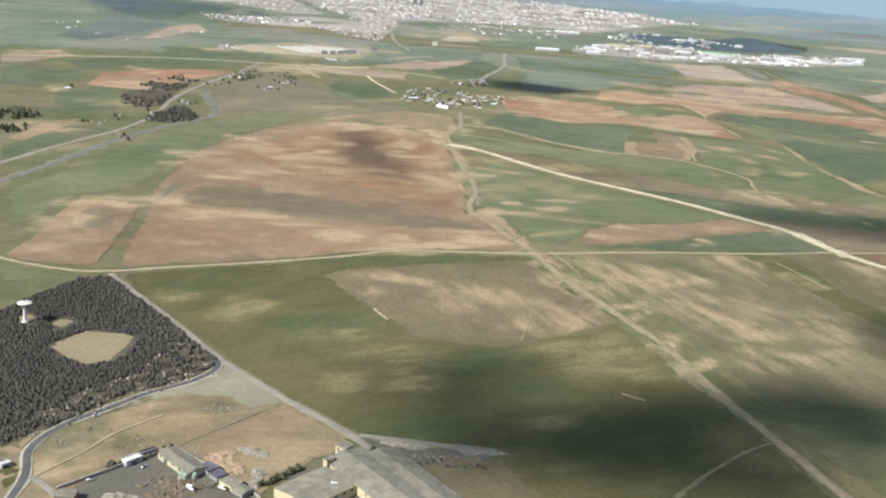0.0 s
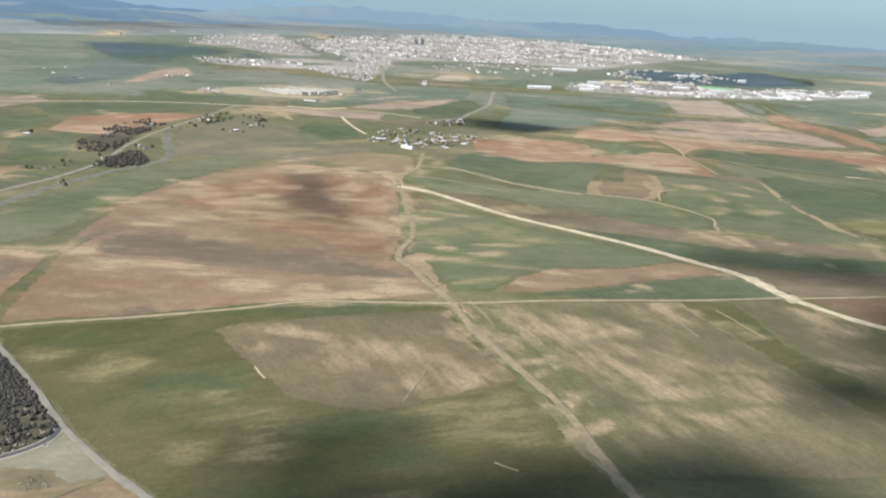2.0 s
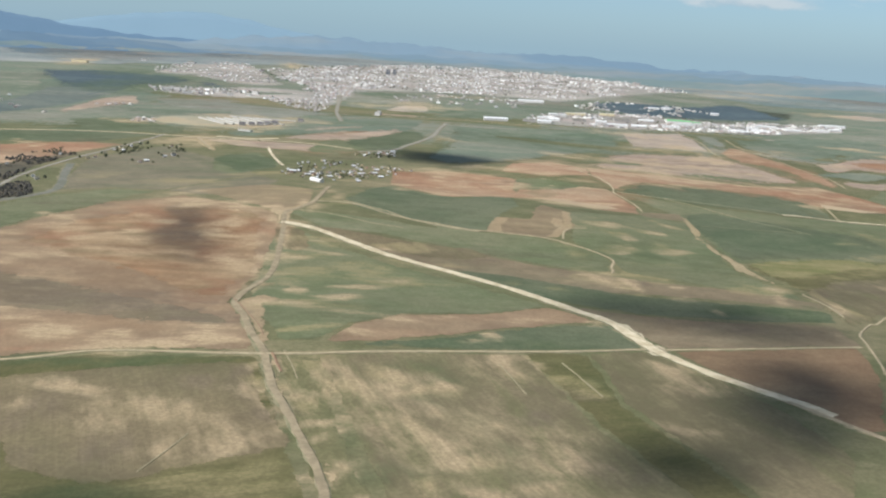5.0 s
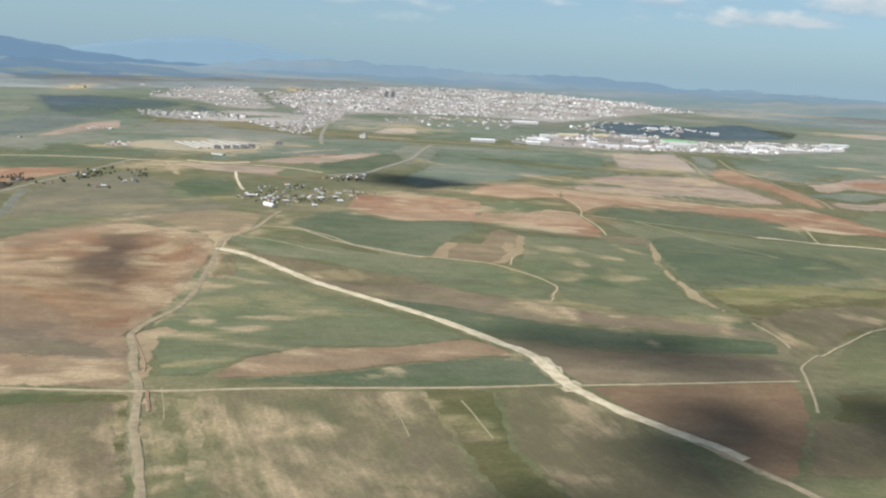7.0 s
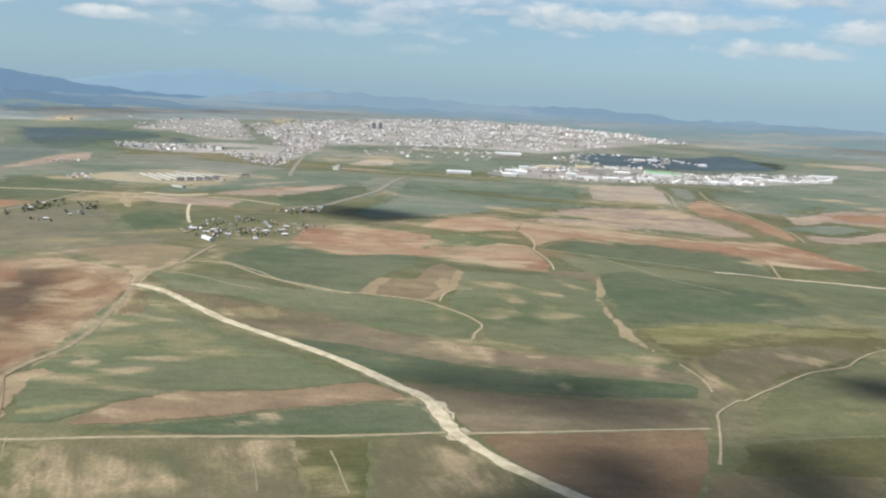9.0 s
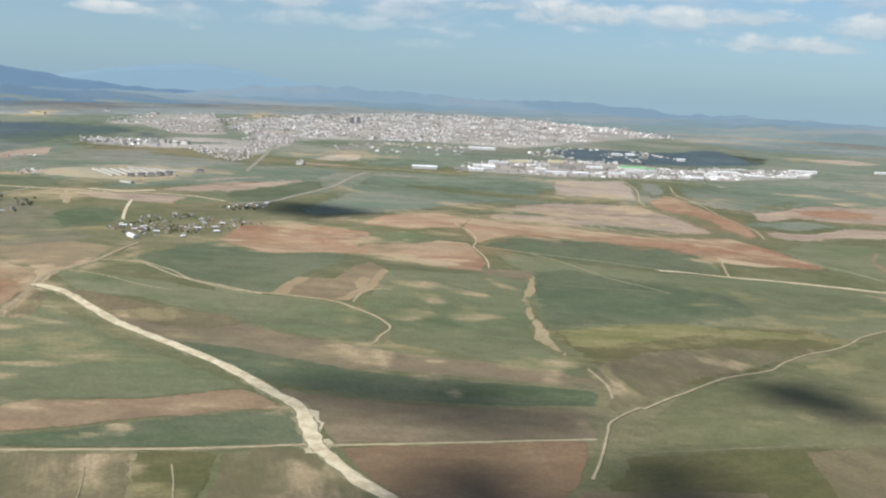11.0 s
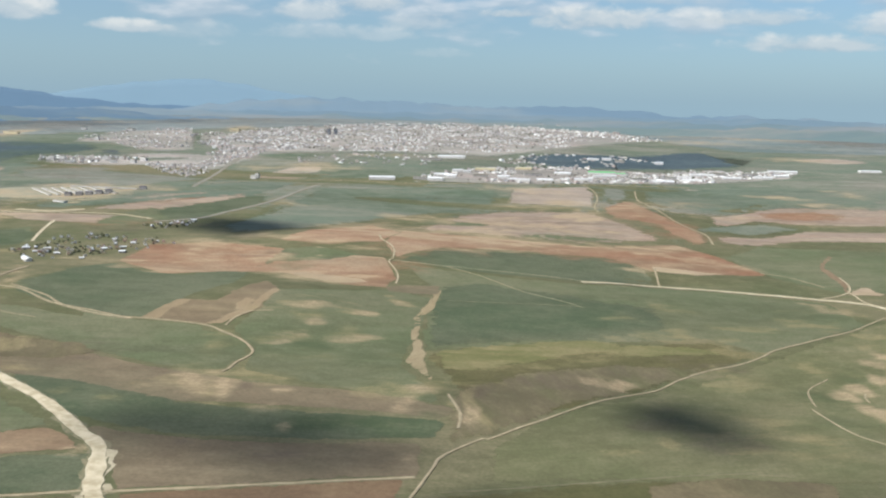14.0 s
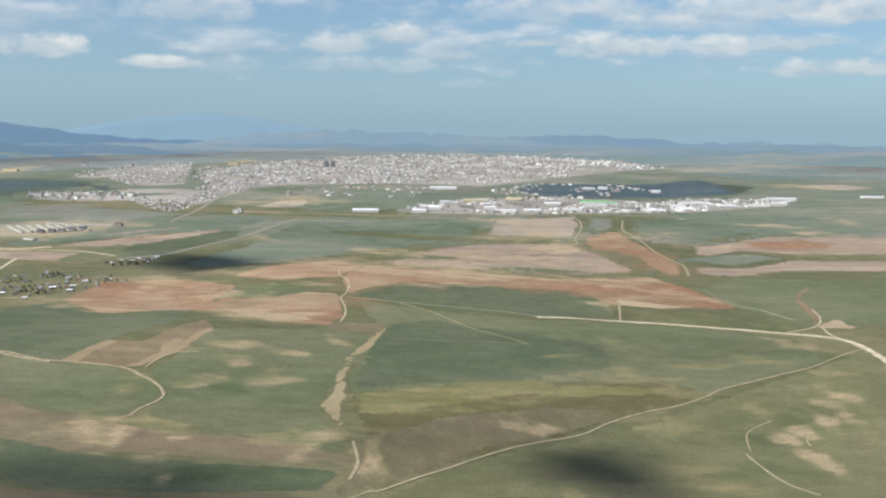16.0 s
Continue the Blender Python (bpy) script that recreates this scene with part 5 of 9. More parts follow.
field("stubble_field", "far tan land beside the town", HAZED_TAN, [(-46.2, 1816.0), (-29.5, 1912.6), (41.9, 1953.6), (47.6, 1864.5)], 0.134)
field("barracks_ground", "pale gravel ground of the barracks", APRON, [(-349.6, 1454.7), (-336.0, 1524.6), (-234.1, 1577.4), (-132.3, 1565.3), (-120.7, 1500.3), (-186.1, 1428.5), (-280.0, 1421.2)], 0.138)
field("wheat_field", "far green strip", DEEP, [(-447.4, 1427.1), (-371.1, 1472.4), (-252.9, 1396.8), (-244.2, 1342.9), (-389.0, 1327.1)], 0.112)
field("wheat_field", "far green plot", DEEP, [(-150.1, 1158.3), (-119.5, 1218.8), (-70.4, 1133.8), (-100.3, 1080.1)], 0.146)
field("wheat_field", "far dark green land", HAZED_DEEP, [(-764.2, 1969.1), (-632.1, 2058.5), (-473.6, 1844.6), (-461.5, 1613.4), (-524.9, 1559.6)], 0.12)
field("woodland_floor", "dark needle-covered woodland floor", WOODFLOOR, [(-216.5, 379.7), (-202.7, 412.6), (-196.5, 434.6), (-185.6, 463.0), (-172.2, 471.3), (-126.3, 420.2), (-90.3, 373.5), (-90.8, 364.1), (-103.9, 345.0), (-118.0, 334.0), (-126.0, 315.0), (-137.3, 298.3), (-144.3, 288.0), (-157.3, 269.5)], 0.139)
field("clearing", "straw-coloured dry-grass clearing in the wood", STRAWFIELD, [(-166.6, 375.6), (-165.3, 385.3), (-157.5, 397.2), (-155.0, 401.5), (-148.9, 400.2), (-132.4, 397.9), (-130.8, 385.6), (-131.7, 366.9), (-143.1, 359.6), (-154.8, 365.6)], 0.203)
field("clearing", "small sandy clearing", STRAWFIELD, [(-178.0, 407.5), (-172.3, 415.1), (-162.5, 407.5), (-166.7, 396.1), (-168.6, 388.6)], 0.207)
field("clearing", "bare ground round the water tower", STRAWFIELD, [(-193.5, 406.1), (-192.2, 415.5), (-182.9, 409.1), (-180.3, 399.6), (-182.2, 393.4), (-186.0, 395.2)], 0.211)
field("waste_ground", "rough waste ground with scrub", WASTE, [(-89.8, 371.7), (-58.6, 341.9), (-28.4, 314.4), (-31.4, 302.2), (-52.0, 276.0), (-57.2, 265.8), (-89.3, 240.6), (-126.5, 236.2), (-128.8, 266.4), (-134.1, 287.5), (-124.3, 310.7), (-103.0, 341.9), (-89.9, 362.4)], 0.155)
field("ploughed_field", "bare brown field by the factory wall", BROWN, [(-57.1, 336.4), (-33.2, 316.3), (-30.3, 306.5), (-46.3, 285.4), (-55.4, 279.1), (-87.5, 297.8)], 0.204)
field("gravel_apron", "pale gravel at the road fork", APRON, [(-92.0, 374.5), (-88.4, 373.8), (-55.3, 338.7), (-63.0, 330.6), (-71.9, 327.3), (-77.5, 335.4), (-93.1, 338.1), (-109.6, 328.2), (-118.2, 316.3), (-124.3, 310.7), (-122.5, 320.3), (-110.8, 337.3), (-96.3, 354.2)], 0.238)
field("factory_yard", "grey concrete factory yard", YARD, [(-106.7, 279.3), (-88.0, 298.1), (-50.7, 274.1), (-46.0, 245.9), (-111.1, 238.0), (-115.4, 264.2)], 0.218)
field("factory_yard", "grey yard round the big sheds", YARD, [(-31.4, 302.2), (-24.4, 311.5), (-11.2, 299.1), (6.9, 276.1), (19.4, 254.1), (-44.4, 246.1), (-47.4, 280.9)], 0.222)
field("gravel_tip", "grey gravel tip at the field corner", YARD, [(-28.7, 317.0), (-12.3, 315.0), (24.8, 311.8), (25.8, 305.8), (8.6, 295.4), (-8.2, 298.4), (-23.9, 307.4)], 0.135)
field("fallow_field", "dark bare ground past the gravel tip", FALLOW, [(-8.1, 296.8), (8.6, 294.7), (26.6, 305.9), (38.8, 282.3), (40.2, 256.9), (19.4, 254.1), (6.9, 277.1)], 0.112)
field("waste_ground", "grassy ground left of the tarred road", WASTE, [(-156.5, 267.9), (-143.4, 286.2), (-135.0, 297.4), (-134.5, 287.4), (-128.6, 269.9), (-120.4, 236.9), (-138.7, 234.8)], 0.068)
road("gravel_road", "broad white gravel road", LIME, 6.0, [(-3.3, 851.5), (25.7, 839.6), (63.4, 808.3), (92.2, 784.6), (140.5, 753.4), (184.5, 722.8), (225.6, 685.0), (245.9, 665.3), (256.6, 637.6), (266.0, 619.0), (285.6, 593.4), (307.1, 572.7), (326.7, 557.3), (342.4, 541.5)])
road("gravel_road", "white gravel crossing patch", LIME, 7.5, [(251.3, 653.8), (258.9, 633.2), (266.8, 616.1)], lift=0.85)
road("farm_track", "narrow pale farm track", TRACK, 1.9, [(-274.3, 499.1), (-234.8, 481.2), (-201.1, 472.6), (-175.6, 475.6), (-147.0, 489.9), (-104.6, 506.9), (-59.5, 525.6), (-21.4, 542.6), (54.7, 550.6), (109.7, 564.6), (186.7, 589.8), (268.3, 621.4)])
road("farm_track", "narrow pale farm track along the red field", TRACK, 1.8, [(266.1, 618.3), (321.5, 637.4), (400.5, 664.9)])
road("gravel_lane", "pale gravel lane along the wood", GREYROAD, 2.6, [(-173.1, 472.8), (-126.5, 420.9), (-89.9, 374.9), (-58.6, 341.9), (-28.9, 315.2), (-22.9, 307.5), (-8.8, 291.8), (7.0, 272.8)])
road("tarred_road", "dark tarred road with pale verges", LIME2, 3.3, [(-92.0, 374.5), (-90.6, 365.3), (-96.8, 351.8), (-110.4, 337.4), (-118.9, 324.2), (-128.5, 310.9), (-133.9, 297.2), (-134.2, 286.7), (-129.2, 273.3), (-127.3, 258.4), (-126.5, 236.2)], lift=0.6)
road("tarred_road", "dark tarred road", TAR, 2.1, [(-92.0, 374.5), (-90.6, 365.3), (-96.8, 351.8), (-110.4, 337.4), (-118.9, 324.2), (-128.5, 310.9), (-133.9, 297.2), (-134.2, 286.7), (-129.2, 273.3), (-127.3, 258.4), (-126.5, 236.2)], lift=0.82, wander=0.1)
road("gravel_road", "white gravel road", LIME, 5.2, [(485.2, 1130.5), (561.4, 1161.5), (635.1, 1144.0), (706.7, 1139.2), (745.4, 1124.4), (758.3, 1088.0), (765.3, 1025.7)])
road("farm_track", "pale track spur", TRACK, 1.43, [(560.5, 1164.2), (561.0, 1200.6), (560.6, 1225.1)])
road("dry_gully", "sandy gully running to the track", TRACK, 1.43, [(401.5, 786.2), (411.9, 755.5), (413.0, 732.0)])
road("farm_track", "pale curving farm track", DIRT, 1.69, [(11.2, 931.3), (42.2, 934.6), (83.9, 909.2), (130.6, 891.7), (159.1, 886.3)])
road("farm_track", "short pale lane", DIRT, 2.6, [(-222.6, 1325.1), (-178.1, 1234.7)])
road("farm_track", "wheel line through the waste ground", OLDTRACK, 0.9, [(-87.5, 297.8), (-74.4, 315.2), (-58.0, 336.3)])
road("farm_track", "wheel line over the waste ground", TRACK, 0.8, [(-125.9, 272.0), (-116.4, 290.0), (-111.4, 303.0), (-98.8, 320.7)])
road("factory_wall_path", "grey lane by the far bank", GREYROAD, 2.2, [(-24.7, 314.9), (-8.1, 313.1), (24.7, 310.5)])
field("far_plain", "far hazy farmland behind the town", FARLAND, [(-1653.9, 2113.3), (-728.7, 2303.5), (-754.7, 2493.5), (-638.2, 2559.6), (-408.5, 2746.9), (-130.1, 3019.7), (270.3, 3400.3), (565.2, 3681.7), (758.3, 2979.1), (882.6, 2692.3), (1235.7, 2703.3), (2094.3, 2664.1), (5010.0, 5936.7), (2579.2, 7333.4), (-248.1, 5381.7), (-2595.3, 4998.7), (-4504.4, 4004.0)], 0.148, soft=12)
field("wheat_field", "far green wheat land left of the highway", DEEP, [(-545.1, 1144.6), (-526.2, 1195.0), (-449.5, 1160.9), (-428.4, 1088.7), (-459.4, 1040.8), (-490.7, 1028.3)], 0.152)
field("wheat_field", "far dark green wheat land", HAZED_DEEP, [(-734.0, 1549.0), (-655.1, 1780.7), (-527.1, 1880.2), (-407.8, 1789.7), (-472.6, 1586.2), (-581.3, 1439.5), (-647.2, 1363.2)], 0.156)
field("wheat_field", "far dark green wheat land", HAZED_DEEP, [(-409.6, 1373.9), (-306.1, 1589.6), (-180.9, 1633.9), (-101.1, 1587.2), (-146.9, 1491.5), (-269.3, 1400.8)], 0.06)
field("stubble_field", "far pale tan land", HAZED_TAN, [(-376.0, 1463.3), (-333.6, 1504.1), (-314.4, 1456.5), (-349.3, 1407.8)], 0.094)
field("ploughed_field", "far brown land", HAZED_BROWN, [(-599.4, 1260.7), (-552.1, 1327.0), (-504.9, 1286.2), (-542.1, 1199.0), (-565.7, 1188.7)], 0.068)
field("ploughed_field", "far brown land by the village lane", HAZED_BROWN, [(-221.7, 1316.1), (-114.6, 1332.3), (-20.3, 1331.8), (-64.0, 1272.4), (-154.5, 1275.1)], 0.072)
field("ploughed_field", "far brown land before the town road", HAZED_BROWN, [(-126.8, 1463.1), (-26.9, 1595.8), (39.0, 1618.0), (10.8, 1475.1), (-71.9, 1407.1)], 0.076)
field("wheat_field", "far green wheat land", GREEN, [(-71.9, 1407.1), (19.6, 1508.5), (75.6, 1582.8), (18.9, 1332.8), (-33.0, 1246.6), (-79.2, 1274.6)], 0.08)
field("wheat_field", "thin dull grass before the village", DULL, [(-136.7, 954.1), (-76.9, 1059.8), (-44.0, 1030.9), (-55.7, 933.7), (-100.6, 936.8)], 0.084)
field("fallow_field", "brown fallow land south of the village", BROWN, [(-114.3, 957.2), (-48.5, 1001.0), (-0.6, 983.7), (8.5, 912.7), (-12.4, 882.4), (-54.0, 909.9)], 0.094)
field("wheat_field", "far green wheat land", DEEP, [(-45.9, 1368.3), (-13.1, 1510.5), (54.0, 1569.4), (75.9, 1467.5), (47.6, 1323.9), (3.0, 1315.0)], 0.092)
field("ploughed_field", "far brown strip", HAZED_BROWN, [(-135.4, 1367.9), (-89.6, 1451.8), (-21.7, 1530.2), (-18.1, 1467.9), (-59.2, 1365.5)], 0.126)
field("wheat_field", "far green strip by the main road", HAZED_DEEP, [(-284.1, 1501.0), (-152.0, 1571.3), (-83.4, 1737.1), (51.0, 1789.4), (48.0, 1585.9), (-81.4, 1516.0), (-234.3, 1425.4)], 0.088)
field("wheat_field", "far green land under the suburb", HAZED_GREEN, [(-445.8, 1746.2), (-328.0, 1808.5), (-199.4, 1756.8), (-99.1, 1729.0), (-158.1, 1582.9), (-304.9, 1532.6)], 0.092)
field("ploughed_field", "far brown land under the suburb", HAZED_BROWN, [(-168.6, 1713.4), (-97.5, 1770.7), (-10.7, 1857.4), (106.0, 1870.9), (80.9, 1818.9), (-50.9, 1751.5)], 0.138)
field("wheat_field", "far dark green land behind the sheds", HAZED_DEEP, [(375.4, 2140.7), (478.8, 2390.0), (716.9, 2643.5), (904.0, 2500.0), (826.7, 2303.9), (595.7, 2225.7)], 0.1)
field("stubble_field", "far pale tan land", HAZED_TAN, [(971.3, 2533.7), (1097.5, 2601.7), (1179.2, 2507.0), (1059.5, 2444.3)], 0.146)
field("stubble_field", "far pale tan land", HAZED_TAN, [(662.8, 1945.0), (773.0, 1930.5), (855.0, 1885.8), (761.0, 1847.5), (676.0, 1880.2)], 0.15)
field("wheat_field", "far grey-green land", HAZED_DEEP, [(-896.6, 2046.2), (-691.3, 2118.3), (-619.0, 2258.3), (-640.8, 2505.9), (-884.5, 2411.4), (-1094.2, 2292.8)], 0.154)
field("pasture", "dry straw-coloured pasture below the wheat", OLIVE, [(413.4, 652.4), (439.5, 660.6), (480.3, 677.9), (548.8, 707.0), (602.0, 715.5), (589.4, 627.7), (394.0, 587.3)], 0.09, soft=12)
field("fallow_field", "grey-brown fallow land at the lower edge", FALLOW, [(504.8, 681.0), (548.1, 703.7), (600.8, 712.0), (589.4, 627.7), (507.9, 610.2)], 0.124)
road("field_edge", "pale edge between wheat and pasture", OLDTRACK, 0.5, [(413.5, 651.1), (439.5, 660.6), (480.3, 677.9), (548.8, 707.0), (582.5, 713.2)], lift=0.5)
road("gravel_road", "pale gravel road running on past the red-brown field", DIRT, 3.4, [(323.5, 555.8), (337.3, 540.8), (356.7, 519.5), (370.1, 501.7), (378.6, 486.9)], lift=0.7)
field("woodland_floor", "dark needle-covered floor of the roadside wood", WOODFLOOR, [(-351.0, 997.1), (-357.1, 1054.8), (-356.6, 1104.2), (-346.3, 1134.3), (-327.5, 1145.7), (-301.4, 1142.1), (-304.1, 1101.9), (-306.8, 1052.6), (-298.6, 986.2), (-293.9, 957.8), (-304.7, 948.0), (-323.3, 948.6), (-339.6, 963.1)], 0.106)
field("woodland_floor", "dark floor of the knoll wood", WOODFLOOR, [(-290.6, 901.0), (-284.1, 938.7), (-281.2, 965.0), (-267.1, 956.5), (-241.5, 912.4), (-248.4, 888.0), (-267.1, 877.2), (-285.9, 882.7)], 0.11)
field("wheat_field", "green streak between brown lands", GREEN, [(378.1, 1340.3), (438.3, 1386.8), (517.0, 1389.5), (568.1, 1372.9), (505.1, 1344.7), (429.6, 1338.3)], 0.152, soft=6)
field("wheat_field", "green streak between brown lands", GREEN, [(257.3, 1406.7), (306.6, 1442.2), (364.5, 1435.5), (409.4, 1408.6), (344.6, 1385.7), (290.6, 1382.8)], 0.156, soft=6)
field("stubble_field", "pale bare streak under the red clay", CHALK_SOIL, [(223.2, 1064.9), (234.7, 1075.7), (288.5, 1068.1), (302.3, 1055.4), (277.8, 1038.9), (245.9, 1045.3)], 0.168)
field("stubble_field", "pale bare strip by the spur", CHALK_SOIL, [(553.6, 1229.2), (563.8, 1239.4), (607.3, 1229.0), (633.9, 1224.9), (605.9, 1211.5), (563.1, 1214.4)], 0.172)
field("ploughed_field", "far red-brown strip", HAZED_RED, [(746.5, 1692.2), (839.5, 1727.8), (893.4, 1693.0), (865.5, 1640.2), (787.5, 1619.4), (746.3, 1640.4)], 0.176, soft=6)
field("wheat_field", "long far green lens", HAZED_DEEP, [(627.8, 1494.2), (715.9, 1584.8), (797.1, 1558.6), (712.1, 1507.9), (638.8, 1462.7)], 0.186)
field("wheat_field", "wide far green band", HAZED_DEEP, [(592.6, 1850.3), (731.4, 1969.3), (900.8, 2021.1), (1035.3, 2007.3), (1065.8, 1899.3), (938.1, 1870.2), (757.3, 1821.6), (643.1, 1691.6), (595.7, 1713.9)], 0.154)
field("ploughed_field", "far reddish land behind the barns", HAZED_RED, [(-78.1, 1429.9), (-48.7, 1534.9), (-23.2, 1552.8), (-4.8, 1491.5), (-52.2, 1440.4)], 0.188, soft=5)

field("sandy_gully", "eroded sandy gully widening down the slope", GULLY, [(360.0, 1056.1), (366.0, 1049.8), (368.1, 985.7), (361.4, 948.8), (372.1, 886.2), (381.2, 838.4), (391.8, 802.5), (383.5, 809.7), (375.5, 827.5), (365.1, 842.2), (365.9, 871.1), (360.2, 913.1), (355.3, 951.3), (358.2, 995.0)], 0.258, soft=3)
field("bare_strip", "narrow grey strip of bare soil", DRAB, [(315.8, 1043.7), (330.9, 1060.9), (362.5, 1067.4), (364.5, 1032.9), (342.7, 1026.7), (320.5, 1029.8)], 0.258, soft=3)
field("ploughed_field", "brown ploughed square between green wheat", BROWN, [(163.8, 889.6), (172.7, 940.9), (203.1, 938.9), (209.6, 991.6), (216.8, 1024.2), (237.5, 991.1), (243.3, 927.4), (227.7, 891.0), (214.6, 882.7), (183.4, 886.3)], 0.258, soft=2)
field("stubble_field", "pale stubble end of the brown square", PALESTUB, [(163.0, 889.5), (172.4, 942.5), (186.0, 936.7), (180.4, 912.1), (179.1, 888.2)], 0.272, soft=2)
field("stubble_field", "pale stubble edge along the brown square", PALESTUB, [(213.8, 882.5), (222.0, 899.4), (231.9, 934.1), (231.5, 958.7), (236.2, 990.5), (243.6, 978.8), (243.3, 927.4), (228.6, 888.8)], 0.272, soft=2)
field("stubble_field", "pale stubble corner of the brown square", PALESTUB, [(219.5, 931.9), (224.9, 952.1), (233.8, 943.1), (231.5, 918.2), (224.4, 914.5)], 0.272, soft=3)
field("quarry_scar", "pale chalk scar beside the white road", CHALK_SOIL, [(728.4, 1160.7), (742.2, 1186.1), (763.6, 1211.3), (765.7, 1182.7), (771.9, 1176.7), (769.1, 1167.1), (745.3, 1165.6)], 0.258, soft=4)
field("sandy_gully", "pale winding gully floor", TAN, [(769.6, 1370.7), (772.6, 1358.0), (756.9, 1326.9), (746.4, 1292.1), (751.1, 1258.9), (750.8, 1221.9), (736.6, 1175.8), (728.4, 1160.7), (739.6, 1210.0), (738.6, 1240.8), (736.7, 1279.0), (747.7, 1322.3)], 0.258, soft=3)
field("pasture", "sunlit yellow-green pasture", YELLOWGREEN, [(379.4, 872.5), (408.2, 897.3), (445.3, 919.0), (488.3, 940.5), (508.3, 938.0), (519.8, 920.3), (485.3, 895.3), (443.0, 857.9), (413.7, 833.0), (389.9, 827.0)], 0.258, soft=14)
field("pasture", "sunlit yellow-green pasture", YELLOWGREEN, [(488.7, 918.0), (516.4, 940.7), (556.7, 950.4), (587.7, 945.4), (602.2, 938.0), (562.2, 923.3), (523.1, 904.7), (496.6, 899.5)], 0.258, soft=14)
field("stubble_field", "pale tan stubble field with a brown square inside", TAN, [(-237.1, 487.4), (-234.1, 506.6), (-237.9, 541.7), (-240.5, 572.8), (-240.7, 605.1), (-219.4, 607.9), (-198.7, 596.2), (-192.3, 565.9), (-189.3, 537.0), (-186.5, 506.1), (-180.8, 480.3), (-200.5, 478.2), (-220.7, 480.1)], 0.258, soft=3)
field("fallow_field", "darker brown square in the stubble", DRAB, [(-223.9, 542.9), (-229.2, 566.4), (-227.5, 580.2), (-211.1, 584.5), (-198.8, 561.6), (-200.6, 545.4), (-212.9, 542.2)], 0.272, soft=4)
field("grass_bank", "dull green bank between stubble and plough", DULL, [(-198.7, 596.2), (-199.0, 616.5), (-195.3, 652.5), (-183.9, 676.6), (-184.2, 655.8), (-187.5, 613.7), (-192.9, 589.4), (-188.8, 548.5), (-182.6, 502.3), (-178.7, 480.9), (-181.5, 483.7), (-186.7, 511.1), (-190.9, 544.5), (-192.7, 568.3)], 0.272, soft=5)
field("spoil_bank", "pale heaped earth beside the dirt road", GULLY, [(104.3, 440.7), (109.0, 443.2), (115.4, 427.4), (121.1, 400.4), (118.4, 396.9), (112.3, 413.3), (106.6, 431.1)], 0.258, soft=5)
field("spoil_bank", "pale heaped earth beside the dirt road", GULLY, [(57.0, 549.0), (61.3, 546.9), (70.9, 523.6), (79.3, 498.4), (83.9, 475.4), (93.6, 461.3), (89.9, 455.8), (78.7, 481.0), (69.2, 506.9), (59.1, 539.8)], 0.258, soft=5)
field("spoil_bank", "bare earth at the road bend", PALESTUB, [(16.7, 641.2), (28.1, 655.7), (45.6, 647.0), (35.2, 631.2), (43.6, 605.9), (57.1, 560.8), (50.2, 559.6), (34.0, 595.7), (18.9, 622.5)], 0.258, soft=6)
field("spoil_bank", "bare earth along the village road", PALESTUB, [(-25.8, 887.5), (-4.9, 902.8), (8.4, 933.3), (14.0, 920.0), (0.8, 886.6), (4.5, 842.0), (14.7, 772.1), (9.6, 770.4), (-0.3, 828.6), (-12.0, 869.5)], 0.258, soft=5)
field("fallow_field", "grey-brown field wedge beside the white road", FALLOW, [(7.4, 845.2), (44.4, 848.7), (83.3, 837.1), (111.6, 828.3), (152.5, 827.2), (174.0, 810.7), (152.4, 792.4), (120.9, 787.7), (81.1, 798.4), (43.9, 822.9)], 0.258, soft=4)
field("fallow_field", "grey-brown fallow triangle at the white road's foot", FALLOW, [(-6.8, 844.7), (18.7, 832.4), (34.8, 789.6), (32.4, 771.2), (18.9, 774.7), (2.8, 792.5)], 0.258, soft=4)
field("gravel_apron", "broad trampled gravel where the tracks cross", LIME_SOIL, [(260.8, 613.2), (265.4, 628.0), (269.9, 629.3), (274.4, 623.7), (271.5, 610.5), (265.0, 606.3)], 0.258, soft=1)
field("gravel_apron", "crumbled gravel shoulder of the white road", LIME_SOIL, [(242.1, 668.3), (255.2, 664.1), (262.0, 646.8), (266.9, 628.4), (261.1, 621.6), (254.5, 640.0), (248.4, 652.3)], 0.258, soft=1)
field("far_grassland", "green wheat belt under the barns", HAZED_DEEP, [(-217.3, 1385.0), (-142.0, 1456.5), (-52.6, 1541.5), (-3.0, 1723.4), (51.0, 1657.8), (49.1, 1534.8), (-44.8, 1473.7), (-112.9, 1391.0), (-180.8, 1344.7)], 0.258, soft=8)
field("far_grassland", "brownish fallow belt by the far road", HAZED_BROWN, [(-78.9, 1400.4), (-30.1, 1524.4), (21.5, 1588.5), (38.9, 1513.1), (3.5, 1425.1), (-47.7, 1360.6)], 0.258, soft=8)
field("wheat_field", "dark green wheat plot by the village lane", DEEP, [(-155.9, 1158.3), (-152.9, 1203.1), (-123.1, 1221.2), (-91.1, 1197.4), (-72.7, 1137.5), (-98.6, 1107.6), (-125.6, 1117.8)], 0.258, soft=8)
field("wheat_field", "green wheat between town and works", HAZED_GREEN, [(-60.4, 2033.5), (-50.2, 2154.8), (24.6, 2137.3), (90.0, 2096.7), (51.4, 2005.3), (-7.1, 1974.9)], 0.258, soft=8)
field("wheat_field", "green wheat between town and works", HAZED_DEEP, [(29.5, 1801.7), (71.5, 1906.3), (146.7, 1951.5), (199.6, 1946.5), (203.3, 1839.2), (140.7, 1804.3)], 0.258, soft=8)
